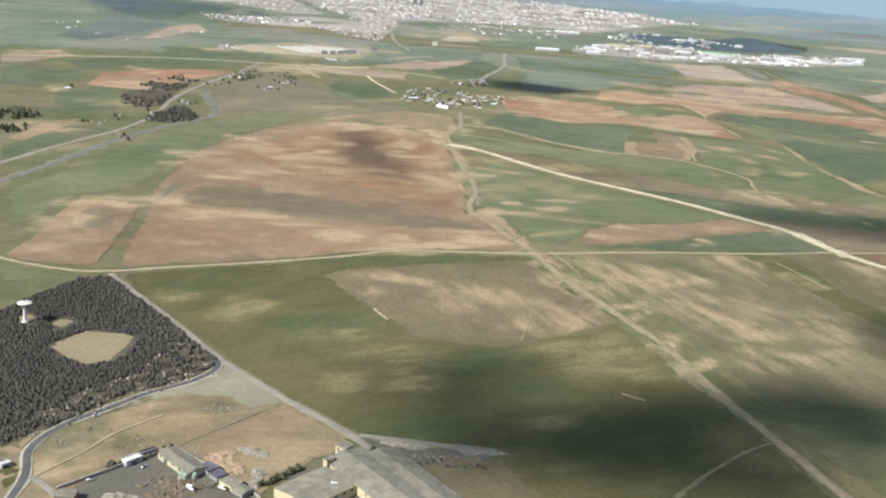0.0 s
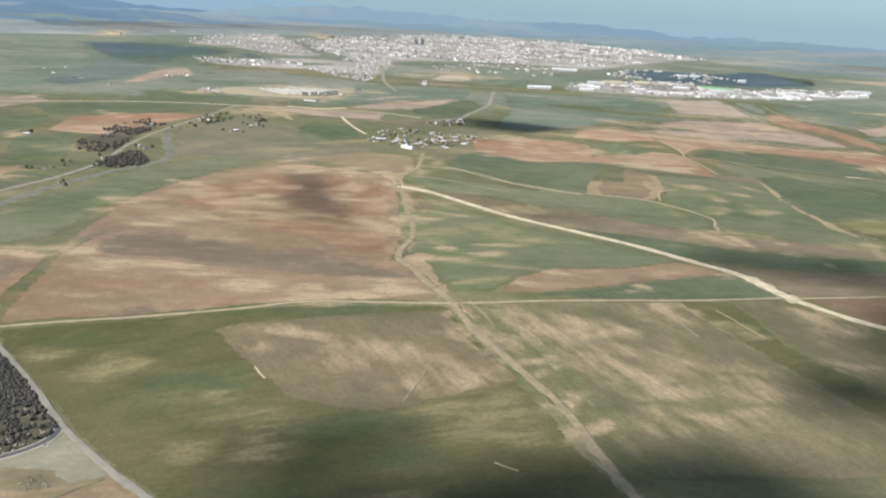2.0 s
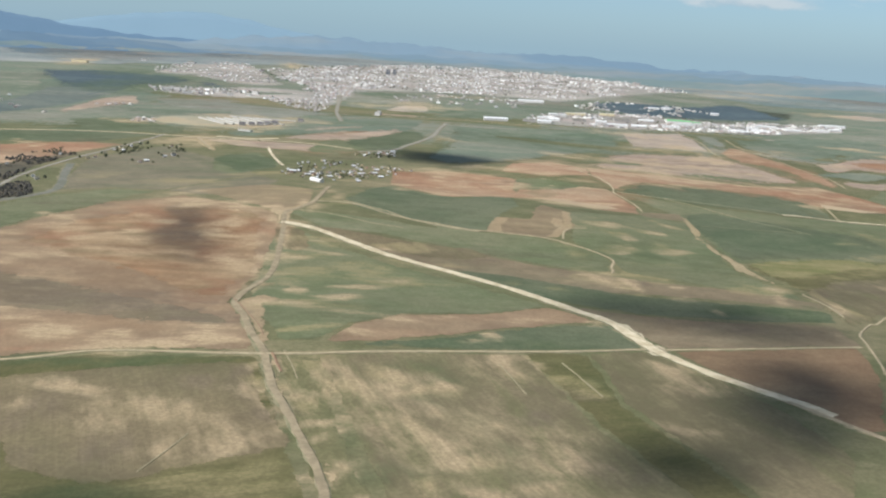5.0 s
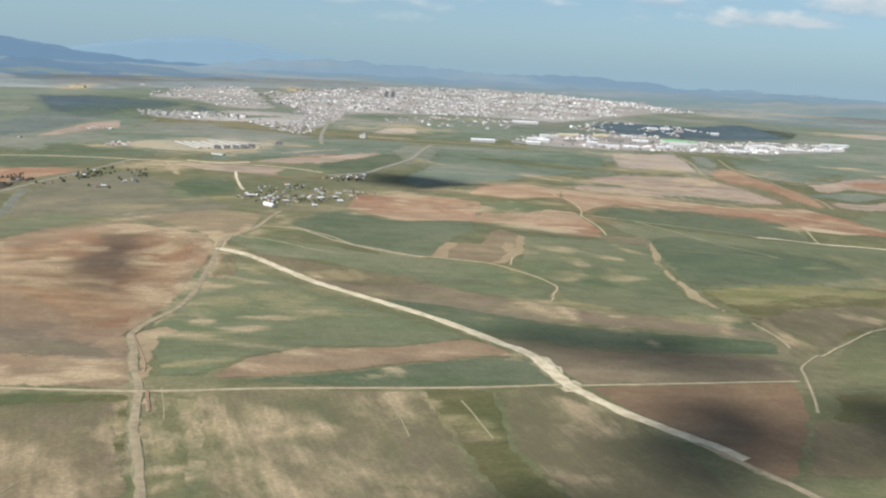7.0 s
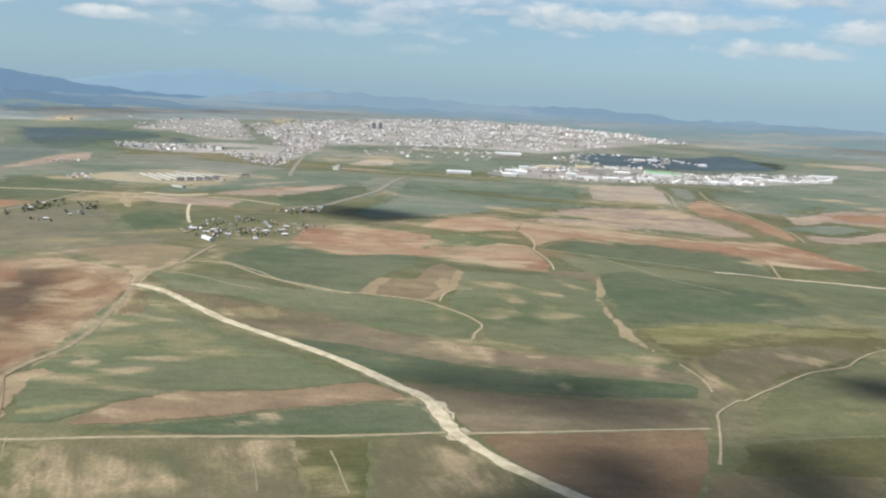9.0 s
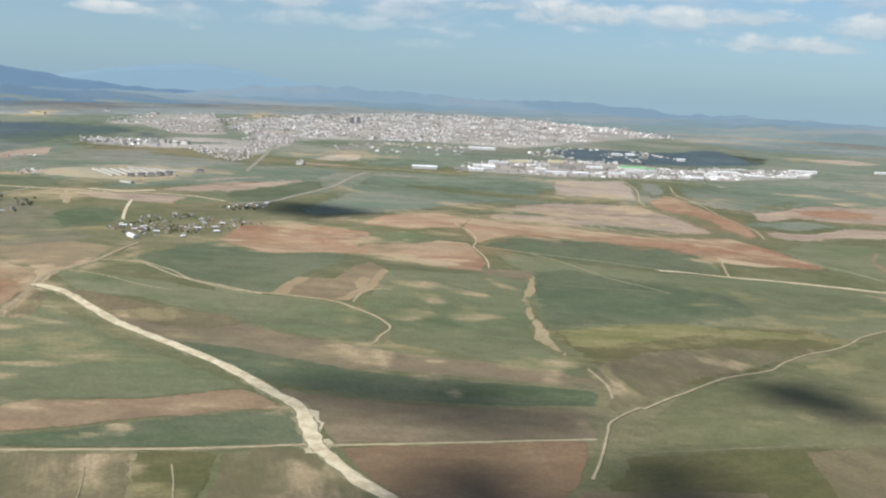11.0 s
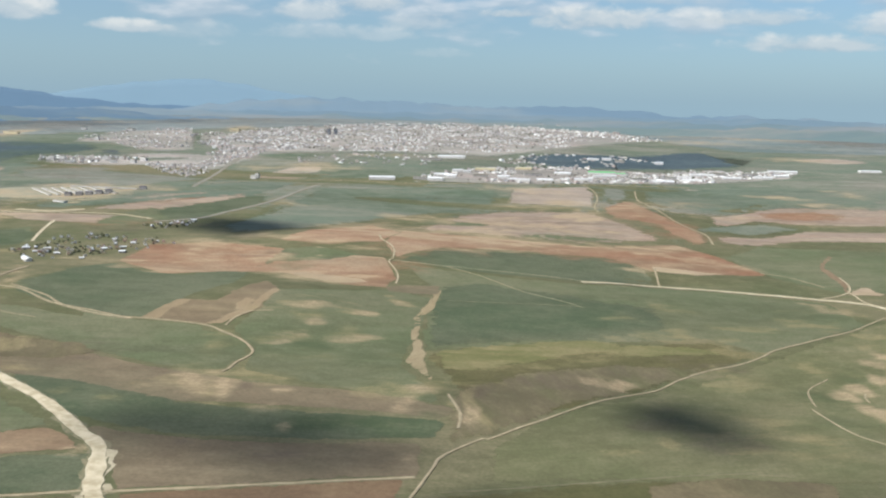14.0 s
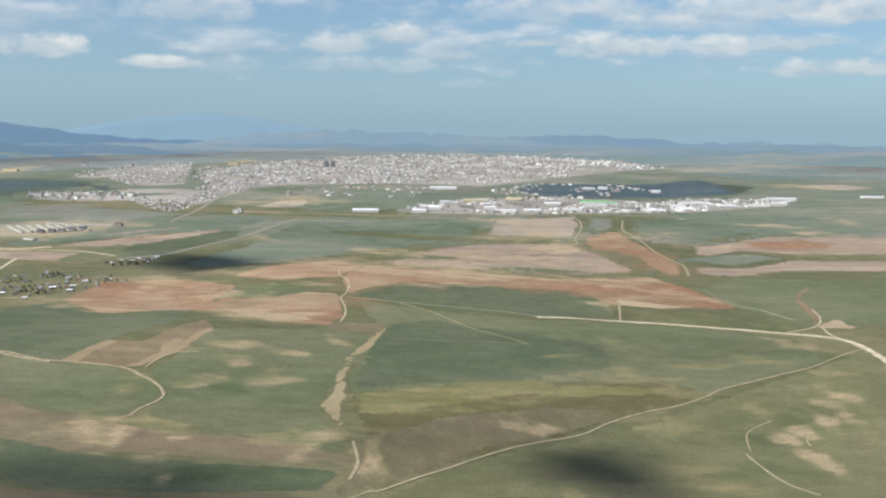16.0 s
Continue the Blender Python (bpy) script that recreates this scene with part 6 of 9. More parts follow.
field("town_ground", "greyish land of the loose outskirts", TOWN, [(-416.6, 1996.7), (-350.4, 2058.2), (-256.9, 2058.5), (-186.6, 2056.4), (-137.5, 1905.3), (-241.4, 1955.0), (-320.6, 1932.7)], 0.258, soft=12)
# woods darkened in colour for the cloud shade lying on them
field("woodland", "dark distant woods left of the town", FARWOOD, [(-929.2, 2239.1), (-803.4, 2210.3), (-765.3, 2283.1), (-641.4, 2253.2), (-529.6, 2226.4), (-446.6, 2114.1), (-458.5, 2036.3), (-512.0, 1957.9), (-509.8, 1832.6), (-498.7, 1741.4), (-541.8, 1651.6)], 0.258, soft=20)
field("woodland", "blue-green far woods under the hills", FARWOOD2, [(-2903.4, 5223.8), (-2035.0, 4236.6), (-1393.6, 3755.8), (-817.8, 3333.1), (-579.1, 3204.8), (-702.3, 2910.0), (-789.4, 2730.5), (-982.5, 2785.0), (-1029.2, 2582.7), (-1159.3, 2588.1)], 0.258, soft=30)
# dark woods laid here in place of a cloud's shade by the works
field("woodland", "dark wooded rise behind the works", FARWOOD, [(353.4, 2288.9), (439.5, 2425.7), (611.2, 2496.8), (718.8, 2631.7), (799.8, 2717.7), (844.5, 2575.1), (861.7, 2338.9), (781.7, 2287.2), (606.5, 2170.5), (469.8, 2111.8), (386.1, 2155.5)], 0.258, soft=14)
field("woodland", "dark tree belt before the suburb", FARWOOD, [(-515.4, 2129.6), (-413.5, 2094.4), (-364.0, 2007.7), (-412.2, 1974.8)], 0.258, soft=10)
field("wheat_field", "far green land by the left road", HAZED_DEEP, [(-479.2, 1614.0), (-410.2, 1657.0), (-275.4, 1652.0), (-222.5, 1597.4), (-290.6, 1538.5), (-391.2, 1530.7)], 0.258, soft=10)
field("bare_earth", "tan bare earth beside the far highway", GULLY, [(-237.0, 1332.9), (-219.7, 1341.0), (-189.0, 1277.1), (-168.5, 1229.8), (-176.9, 1226.1), (-202.3, 1271.1)], 0.258, soft=1)
field("bare_earth", "pale bare earth by the far sheds", HAZED_TAN, [(-371.4, 1477.9), (-349.2, 1481.1), (-330.7, 1482.7), (-315.0, 1427.7), (-335.8, 1438.3), (-352.0, 1424.0)], 0.258, soft=2)
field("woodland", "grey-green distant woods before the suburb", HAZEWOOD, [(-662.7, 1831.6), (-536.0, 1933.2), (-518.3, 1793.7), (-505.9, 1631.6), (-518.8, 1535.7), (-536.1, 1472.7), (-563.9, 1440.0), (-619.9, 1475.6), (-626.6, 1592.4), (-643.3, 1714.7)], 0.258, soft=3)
field("ploughed_field", "dull brown land below the far woods", HAZED_BROWN, [(-511.6, 1698.6), (-475.0, 1783.2), (-422.9, 1654.8), (-457.3, 1564.1), (-476.5, 1475.0), (-500.7, 1502.4), (-503.8, 1613.7)], 0.258, soft=3)
field("sandy_verge", "pale sandy verge outside the road bend", PALESTUB, [(-145.9, 287.4), (-140.8, 292.9), (-135.0, 302.0), (-132.8, 304.1), (-135.9, 296.0), (-135.9, 288.8), (-134.7, 282.8), (-140.7, 284.2)], 0.258, soft=1)
field("grass_plot", "dull grass by the road bend", OLIVE, [(-143.2, 281.6), (-135.5, 281.2), (-132.0, 275.8), (-129.7, 269.0), (-132.1, 262.0), (-133.8, 261.8)], 0.258, soft=1)
field("grass_plot", "dull grass inside the road fork", WASTE, [(-124.4, 267.0), (-119.6, 263.6), (-115.1, 258.3), (-124.6, 257.1), (-125.4, 262.8)], 0.258, soft=1)
road("gravel_lane", "grey lane from the road bend to the yard gate", GREYROAD, 1.8, [(-127.5, 271.4), (-124.8, 270.4), (-120.1, 266.9), (-113.2, 260.5)])
road("highway", "grey main road along the wood", GREYROAD, 3.6, [(-336.8, 664.5), (-331.0, 686.8), (-320.2, 735.1), (-306.9, 787.9), (-294.7, 827.8), (-287.0, 881.1), (-289.2, 940.1), (-295.6, 990.1), (-297.0, 1047.5), (-292.7, 1113.8), (-283.3, 1185.1), (-273.7, 1269.8), (-269.7, 1330.5)])
road("highway", "dark worn road beside the main road", OLDROAD, 6.5, [(-309.2, 608.3), (-306.6, 634.6), (-300.0, 673.1), (-292.5, 716.2), (-282.5, 786.3), (-261.7, 858.6), (-242.0, 900.5), (-233.3, 928.4), (-240.2, 962.3), (-259.9, 1012.3), (-281.8, 1075.1)], lift=0.5)
road("highway", "pale far highway", CHALKROAD, 4, [(-564.9, 1254.3), (-462.8, 1290.3), (-395.2, 1310.9), (-322.9, 1323.6), (-254.1, 1325.0), (-192.7, 1324.9), (-118.5, 1338.3), (-64.5, 1337.4), (-16.4, 1317.2)])
road("embankment", "pale road embankment", CHALKROAD, 9, [(-202.9, 1344.2), (-156.8, 1341.1), (-124.5, 1363.5)])
road("village_road", "white village lane", LIME, 2.6, [(-69.6, 1149.3), (-80.1, 1173.3), (-102.8, 1233.7), (-117.4, 1279.5)])
road("dirt_road", "beaten dirt road with wheel ruts", DIRTROAD, 3.3, [(145.9, 296.3), (144.2, 302.3), (138.7, 321.1), (132.9, 337.5), (127.5, 355.6), (120.2, 379.7), (114.6, 403.5), (105.5, 432.3), (93.4, 459.7), (82.2, 485.2), (69.7, 511.5), (59.7, 540.0), (54.9, 553.5), (40.7, 581.3), (29.9, 608.2), (18.2, 631.7), (16.9, 658.5), (21.4, 696.5), (18.3, 736.1), (12.9, 771.5), (6.9, 807.6), (0.5, 840.7), (-7.0, 879.6), (0.5, 900.1), (8.4, 933.3), (7.5, 1010.0)])
road("farm_track", "faint wheel track in the dark field", OLDTRACK, 1.2, [(131.0, 333.6), (118.6, 324.6), (104.4, 310.7), (84.3, 288.2)])
road("farm_track", "pale winding farm track", TRACK, 1.2, [(396.3, 613.9), (401.4, 640.3), (406.9, 675.9), (410.0, 693.5), (427.1, 721.2), (430.1, 720.7), (444.8, 742.0), (458.1, 759.5), (487.4, 800.7), (506.9, 820.9), (527.7, 841.5), (543.1, 867.4), (565.2, 895.4), (587.7, 914.8), (600.7, 927.5), (613.8, 943.5), (622.5, 956.4), (648.8, 981.1), (674.5, 1006.3), (701.7, 1032.9), (733.6, 1072.0), (759.1, 1098.5)])
road("dry_gully", "thin pale gully line", TRACK, 0.8, [(648.0, 905.0), (637.5, 892.5), (629.2, 879.4), (626.8, 863.8), (626.3, 848.6)])
road("dry_gully", "thin pale gully line", TRACK, 1, [(622.7, 842.5), (627.2, 825.7), (631.6, 810.9), (637.2, 796.8), (650.6, 781.8)])
road("dry_gully", "small pale gully in the slope", TRACK, 0.9, [(666.4, 883.0), (663.6, 874.5), (664.0, 865.8)])
road("farm_track", "pale winding track round the brown square", DIRT, 1.5, [(33.0, 942.7), (46.7, 936.5), (74.2, 922.8), (96.4, 905.3), (125.3, 897.9), (149.6, 889.6), (178.3, 888.1), (214.6, 882.7), (234.0, 871.1), (251.6, 857.5), (264.3, 840.5), (266.8, 828.2), (263.0, 811.2), (262.9, 800.0), (260.7, 791.9)])
road("farm_track", "pale track by the square's edge", TRACK, 1.2, [(230.4, 884.4), (231.8, 903.6), (238.4, 917.2), (253.3, 923.8)])
road("farm_track", "thin pale track in the wheat", FAINT, 1, [(1.7, 893.7), (31.8, 888.9), (68.6, 875.2), (95.0, 870.8)])
road("farm_track", "pale track over the red ridge", CHALKROAD, 1.2, [(268.5, 1260.7), (277.5, 1226.3), (291.4, 1201.2), (299.4, 1179.9), (303.2, 1151.8), (301.9, 1137.7), (313.4, 1109.6), (319.8, 1084.9), (322.1, 1059.8)])
road("farm_track", "faint pale line across the wheat", TRACK, 0.7, [(358.2, 1138.6), (393.2, 1115.3), (432.9, 1071.2), (463.0, 1050.4), (484.4, 1032.2)], lift=0.45)
road("farm_track", "faint pale line across the wheat", TRACK, 0.7, [(306.3, 1142.9), (341.6, 1140.9), (374.1, 1140.3), (422.0, 1141.2), (458.9, 1140.0), (485.0, 1135.0)], lift=0.45)
road("farm_track", "faint line across the wheat", OLDTRACK, 0.6, [(373.0, 1015.9), (413.8, 1023.3), (463.9, 1031.3), (486.7, 1033.0)], lift=0.45)
road("farm_track", "pale wheel track in the strip", FAINT, 0.6, [(210.6, 580.2), (216.9, 565.8), (224.5, 546.3), (228.0, 537.5)])
road("farm_track", "faint wheel line in the fallow", FAINT, 0.5, [(176.5, 567.9), (182.4, 553.0), (190.1, 530.5)], lift=0.45)
road("farm_track", "short white scrape in the fallow", CHALKROAD, 0.7, [(-32.3, 449.0), (-28.9, 442.4), (-24.4, 435.2)], lift=0.5)
road("farm_track", "pale curved wheel line", FAINT, 0.6, [(47.3, 454.6), (43.9, 437.1), (39.5, 417.7)], lift=0.5)
road("farm_track", "short pale scrape in the green", TRACK, 0.6, [(78.8, 368.1), (83.1, 365.2), (87.8, 362.8)], lift=0.45)
road("earth_scar", "red earth cut beside the dirt road", REDCUT, 0.7, [(13.9, 642.9), (29.5, 614.5), (43.3, 589.4), (49.2, 574.9)], lift=0.8)
road("earth_scar", "red earth cut beside the dirt road", REDCUT, 1.2, [(59.3, 552.5), (64.3, 540.8), (69.3, 529.6)], lift=0.8)
road("farm_track", "pale wheel line along the strip", FAINT, 0.5, [(64.8, 556.7), (72.6, 539.2), (78.9, 522.6)], lift=0.45)
road("farm_track", "pale track below the quarry", CHALKROAD, 1.6, [(739.5, 1171.6), (740.1, 1142.7), (744.8, 1128.5)])
road("farm_track", "pale track to the quarry", CHALKROAD, 1.6, [(703.3, 1143.4), (724.3, 1160.1), (739.4, 1180.9), (747.1, 1211.2), (748.3, 1247.7)])
road("farm_track", "thin pale line at the red field's foot", TRACK, 1.2, [(669.4, 1246.6), (695.1, 1238.0), (707.5, 1220.2), (720.6, 1197.1)], lift=0.45)
road("highway", "pale far road under the works", TRACK, 2.6, [(-74.7, 1656.4), (-14.4, 1764.9), (58.0, 1783.5), (135.3, 1780.2), (211.9, 1774.1), (340.2, 1813.2), (532.5, 1898.9), (686.3, 1961.9)])
road("farm_track", "pale far track", TRACK, 1.7, [(499.3, 1895.6), (517.2, 1805.9), (519.3, 1712.3), (512.2, 1618.0), (515.5, 1572.4)])
road("farm_track", "pale far track along the red strip", TRACK, 1.8, [(585.2, 1845.7), (582.6, 1733.4), (602.8, 1621.6), (614.8, 1538.6), (629.8, 1492.0), (644.6, 1452.9), (644.8, 1394.0)])
road("farm_track", "pale far track", TRACK, 1.7, [(577.9, 1730.4), (611.7, 1627.9), (665.9, 1616.8)])
road("highway", "straight grey road towards the town", GREYROAD, 5, [(-5.6, 1298.7), (33.3, 1336.9), (49.3, 1399.8), (73.9, 1503.3), (79.2, 1614.5), (83.4, 1712.2)])
road("highway", "grey road into the suburb", GREYROAD, 5, [(-77.9, 1601.3), (-114.5, 1774.2), (-132.7, 1906.8), (-150.9, 2034.1)])

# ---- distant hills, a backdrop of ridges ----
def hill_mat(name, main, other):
    """Far ridge: kilometres of haze painted as an even blue glow, a little relief."""
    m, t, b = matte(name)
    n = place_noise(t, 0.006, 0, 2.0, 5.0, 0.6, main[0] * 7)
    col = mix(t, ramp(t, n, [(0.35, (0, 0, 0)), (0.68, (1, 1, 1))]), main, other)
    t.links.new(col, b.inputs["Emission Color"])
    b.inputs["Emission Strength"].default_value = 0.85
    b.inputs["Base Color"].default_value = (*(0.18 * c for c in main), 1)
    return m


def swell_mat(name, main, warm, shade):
    """Far rolling land: patches of field and dry slopes, haze and cloud shade painted into the glow."""
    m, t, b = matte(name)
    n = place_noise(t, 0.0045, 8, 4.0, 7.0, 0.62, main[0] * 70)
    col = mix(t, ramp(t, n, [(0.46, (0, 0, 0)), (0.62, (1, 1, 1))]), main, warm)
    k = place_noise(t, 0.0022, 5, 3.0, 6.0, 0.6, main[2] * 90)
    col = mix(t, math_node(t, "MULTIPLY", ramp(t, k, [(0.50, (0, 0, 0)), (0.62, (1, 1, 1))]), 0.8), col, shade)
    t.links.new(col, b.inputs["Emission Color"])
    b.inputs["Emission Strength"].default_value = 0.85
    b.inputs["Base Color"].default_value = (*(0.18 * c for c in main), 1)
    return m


# haze painted into each hill's glowing colour, paler the farther off
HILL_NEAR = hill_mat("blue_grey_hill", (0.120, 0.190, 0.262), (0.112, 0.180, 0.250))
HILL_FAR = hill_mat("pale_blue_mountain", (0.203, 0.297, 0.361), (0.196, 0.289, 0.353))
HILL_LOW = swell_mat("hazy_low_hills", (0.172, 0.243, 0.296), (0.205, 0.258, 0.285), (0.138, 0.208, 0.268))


def ridge(name, label, material, distance, crest, depth, rough):
    """A ridge on an arc round the plain: crest gives bearing (degrees from +y to the right) and height in metres."""
    bm = bmesh.new()
    rows = []
    a0, a1 = crest[0][0], crest[-1][0]
    n = int((a1 - a0) / 0.25)
    for k in range(n + 1):
        a = a0 + (a1 - a0) * k / n
        h = float(np.interp(a, [c[0] for c in crest], [c[1] for c in crest]))
        row = []
        for j, (back, up) in enumerate(((-depth, 0), (-0.7 * depth, 0.22), (-0.4 * depth, 0.55), (-0.15 * depth, 0.85), (0, 1.0), (0.5 * depth, 0.3))):
            r = distance + back
            w = noise.fractal((a * 0.55, j * 0.9, distance * 0.001), 0.8, 2.0, 5) * rough * (0.4 + up)
            x, y = 528 + r * math.sin(radians(a)), 285 + r * math.cos(radians(a))
            row.append(bm.verts.new((x, y, 95 + max(0, (h + 25) * up + w))))
        rows.append(row)
    for p, q in zip(rows, rows[1:]):
        for i in range(5):
            bm.faces.new((p[i], q[i], q[i + 1], p[i + 1]))
    for f in bm.faces:
        f.smooth = True
    return tagged(mesh_ob(name, bm, material), label, "hills", kind="structure")


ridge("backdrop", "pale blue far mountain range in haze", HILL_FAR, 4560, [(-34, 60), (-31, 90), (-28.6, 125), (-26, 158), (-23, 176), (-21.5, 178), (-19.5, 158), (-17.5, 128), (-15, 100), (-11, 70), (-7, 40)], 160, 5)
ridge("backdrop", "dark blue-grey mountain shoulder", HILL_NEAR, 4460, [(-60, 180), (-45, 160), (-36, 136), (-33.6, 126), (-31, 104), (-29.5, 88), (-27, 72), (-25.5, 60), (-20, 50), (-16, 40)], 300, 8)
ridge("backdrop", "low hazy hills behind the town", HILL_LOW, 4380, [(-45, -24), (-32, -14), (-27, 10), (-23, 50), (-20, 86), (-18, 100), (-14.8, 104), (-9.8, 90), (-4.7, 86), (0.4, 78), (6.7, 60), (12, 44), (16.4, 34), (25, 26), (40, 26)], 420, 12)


# dark blue glow painting haze and shade on the foothills
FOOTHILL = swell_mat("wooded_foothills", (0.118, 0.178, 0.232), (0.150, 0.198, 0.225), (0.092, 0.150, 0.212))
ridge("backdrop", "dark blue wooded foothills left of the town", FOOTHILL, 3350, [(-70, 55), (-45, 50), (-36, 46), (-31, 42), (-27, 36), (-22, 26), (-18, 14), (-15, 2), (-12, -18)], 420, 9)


# swells of land behind the town, haze painted in bluer with distance
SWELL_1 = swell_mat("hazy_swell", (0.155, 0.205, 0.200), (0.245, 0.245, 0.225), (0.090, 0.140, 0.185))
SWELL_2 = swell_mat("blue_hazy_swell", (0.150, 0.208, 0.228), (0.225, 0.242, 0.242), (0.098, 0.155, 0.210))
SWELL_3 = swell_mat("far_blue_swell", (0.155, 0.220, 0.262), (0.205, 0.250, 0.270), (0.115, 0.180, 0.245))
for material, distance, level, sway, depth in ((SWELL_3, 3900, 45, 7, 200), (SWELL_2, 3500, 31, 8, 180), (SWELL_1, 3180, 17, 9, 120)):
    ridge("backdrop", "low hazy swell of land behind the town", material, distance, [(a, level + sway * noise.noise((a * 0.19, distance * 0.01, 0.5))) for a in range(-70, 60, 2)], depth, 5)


# ---- clouds whose shade lies on the land ----
def cloud_mat(name, through_it):
    """White cloud that lets a share of the sunlight through."""
    m, t, b = matte(name)
    b.inputs["Base Color"].default_value = (0.8, 0.8, 0.8, 1)
    b.inputs["Alpha"].default_value = 1 - through_it
    return m


CLOUD = cloud_mat("cloud_white", 0.28)
THIN_CLOUD = cloud_mat("thin_cloud_white", 0.52)
VEIL_CLOUD = cloud_mat("veil_cloud_white", 0.72)


def cloud(x, y, rx, ry, turn=0.0, thin=0, height=560.0):
    """A lumpy fair-weather cloud between the sun and the place (x, y) that it shades."""
    reach = height / sun_way.z
    c = Vector((x, y, gz(x, y))) + sun_way * reach
    bm = bmesh.new()
    bmesh.ops.create_icosphere(bm, subdivisions=4, radius=1.0)
    ct, st = math.cos(radians(turn)), math.sin(radians(turn))
    for v in bm.verts:
        d = v.co.normalized()
        f = 0.95 + 0.95 * noise.fractal((d.x * 2.2 + x, d.y * 2.2 + y, d.z * 2.2), 0.7, 2.0, 5)
        u, w, z = d.x * f * rx, d.y * f * ry, d.z * f * (0.34 if d.z > 0 else 0.10) * min(rx, ry)
        v.co = (u * ct - w * st, u * st + w * ct, z)
    for f in bm.faces:
        f.smooth = True
    ob = mesh_ob("cloud", bm, (CLOUD, THIN_CLOUD, VEIL_CLOUD)[thin])
    ob.location = c
    return tagged(ob, "flat-based white fair-weather cloud high above the fields", "cloud", "clouds over the plain", "structure")


# all unseen; some veils (last value 2) are added to tone down bright ground
# place shaded, half widths, turn
CLOUD_SHADE = [(52, 319, 42, 22, 9, 0), (17, 313, 25, 14, 9, 1), (8, 349, 28, 11, 9, 1), (98, 350, 36, 21, 10, 0), (167, 362, 29, 29, 10, 0), (109, 304, 34, 17, 9, 1), (102, 1280, 45, 56, 34, 0), (-75, 820, 14, 54, 13, 2), (-47, 752, 9, 26, 17, 2), (16, 380, 44, 13, 10, 2), (252, 467, 27, 23, 13, 1), (314, 534, 26, 38, 14, 1), (342, 595, 23, 28, 15, 0), (532, 788, 25, 27, 28, 1), (538, 782, 16, 20, 23, 1), (414, 790, 7, 11, 17, 0), (364, 555, 33, 19, 14, 2), (434, 605, 25, 41, 15, 1), (287, 704, 60, 25, 12, 2), (350, 677, 41, 25, 13, 2), (535, 791, 17, 16, 22, 0), (557, 758, 12, 18, 20, 0)]
for spec in CLOUD_SHADE:
    cloud(*spec)

# ---- trees and wood ----
PINE = island_mat("pine_needles", [(0.0, (0.042, 0.041, 0.035)), (0.5, (0.056, 0.053, 0.044)), (0.9, (0.072, 0.065, 0.053)), (1.0, (0.105, 0.088, 0.066))], 0.9)
LEAF = island_mat("dull_leaves", [(0.0, (0.038, 0.044, 0.024)), (0.6, (0.060, 0.065, 0.036)), (1.0, (0.090, 0.088, 0.052))], 0.9)
BARK = plain_mat("bark", (0.09, 0.07, 0.05), None, 3.0)
SCRUB = island_mat("scrub", [(0.0, (0.060, 0.062, 0.032)), (0.6, (0.110, 0.098, 0.055)), (1.0, (0.22, 0.18, 0.11))], 0.95)

GREYSCRUB = island_mat("grey_scrub", [(0.0, (0.10, 0.098, 0.068)), (0.6, (0.145, 0.135, 0.092)), (1.0, (0.23, 0.20, 0.14))], 0.95)


def tuft(bm, x, y, z, r, h, sides, rnd, top=0.12):
    """One ragged tier of needles or leaves."""
    ring = []
    a0 = rnd.random() * 6.28
    for k in range(sides):
        a = a0 + 6.283 * k / sides
        q = r * (0.62 + 0.6 * rnd.random())
        ring.append(bm.verts.new((x + q * math.cos(a), y + q * math.sin(a), z + h * 0.16 * rnd.random())))
    tip = bm.verts.new((x + top * r * (rnd.random() - 0.5), y + top * r * (rnd.random() - 0.5), z + h))
    low = bm.verts.new((x, y, z + 0.12 * h))
    for k in range(sides):
        j = (k + 1) % sides
        bm.faces.new((ring[k], ring[j], tip))
        bm.faces.new((ring[j], ring[k], low))


def pine_shape(bm, x, y, z, h, rnd):
    r = h * (0.60 + 0.30 * rnd.random())
    for k, (at, size, tall) in enumerate(((0.10, 1.0, 0.42), (0.40, 0.74, 0.42))):
        tuft(bm, x + 0.2 * r * (rnd.random() - 0.5), y + 0.2 * r * (rnd.random() - 0.5), z + at * h, r * size, tall * h, 7, rnd, 0.9)


def bush_shape(bm, x, y, z, h, rnd):
    for k in range(4):
        a, d = 6.28 * rnd.random(), 0.32 * h * rnd.random()
        tuft(bm, x + d * math.cos(a), y + d * math.sin(a), z + 0.3 * h * rnd.random(), h * (0.28 + 0.2 * rnd.random()), h * (0.45 + 0.25 * rnd.random()), 6, rnd, 0.9)


def inside(x, y, poly):
    hit = False
    for (x0, y0), (x1, y1) in zip(poly, poly[1:] + poly[:1]):
        if (y0 > y) != (y1 > y) and x < (x1 - x0) * (y - y0) / (y1 - y0) + x0:
            hit = not hit
    return hit


def scatter(poly, gap, rnd, holes=(), keep=1.0, clump=0.0):
    xs, ys = [p[0] for p in poly], [p[1] for p in poly]
    out = []
    y = min(ys)
    while y < max(ys):
        x = min(xs)
        while x < max(xs):
            q = (x + (rnd.random() - 0.5) * gap * 1.2, y + (rnd.random() - 0.5) * gap * 1.2)
            x += gap
            if rnd.random() > keep or not inside(*q, poly) or any(inside(*q, h) for h in holes):
                continue
            if clump and noise.noise((q[0] * clump, q[1] * clump, 4.0)) < -0.08:
                continue
            out.append(q)
        y += gap
    return out


def grove(name, label, spots, shape, low, high, material, rnd, category="trees"):
    bm = bmesh.new()
    for x, y in spots:
        shape(bm, x, y, gz(x, y) + 0.3, low + (high - low) * rnd.random(), rnd)
    return tagged(mesh_ob(name, bm, material), label, category, kind="stuff")


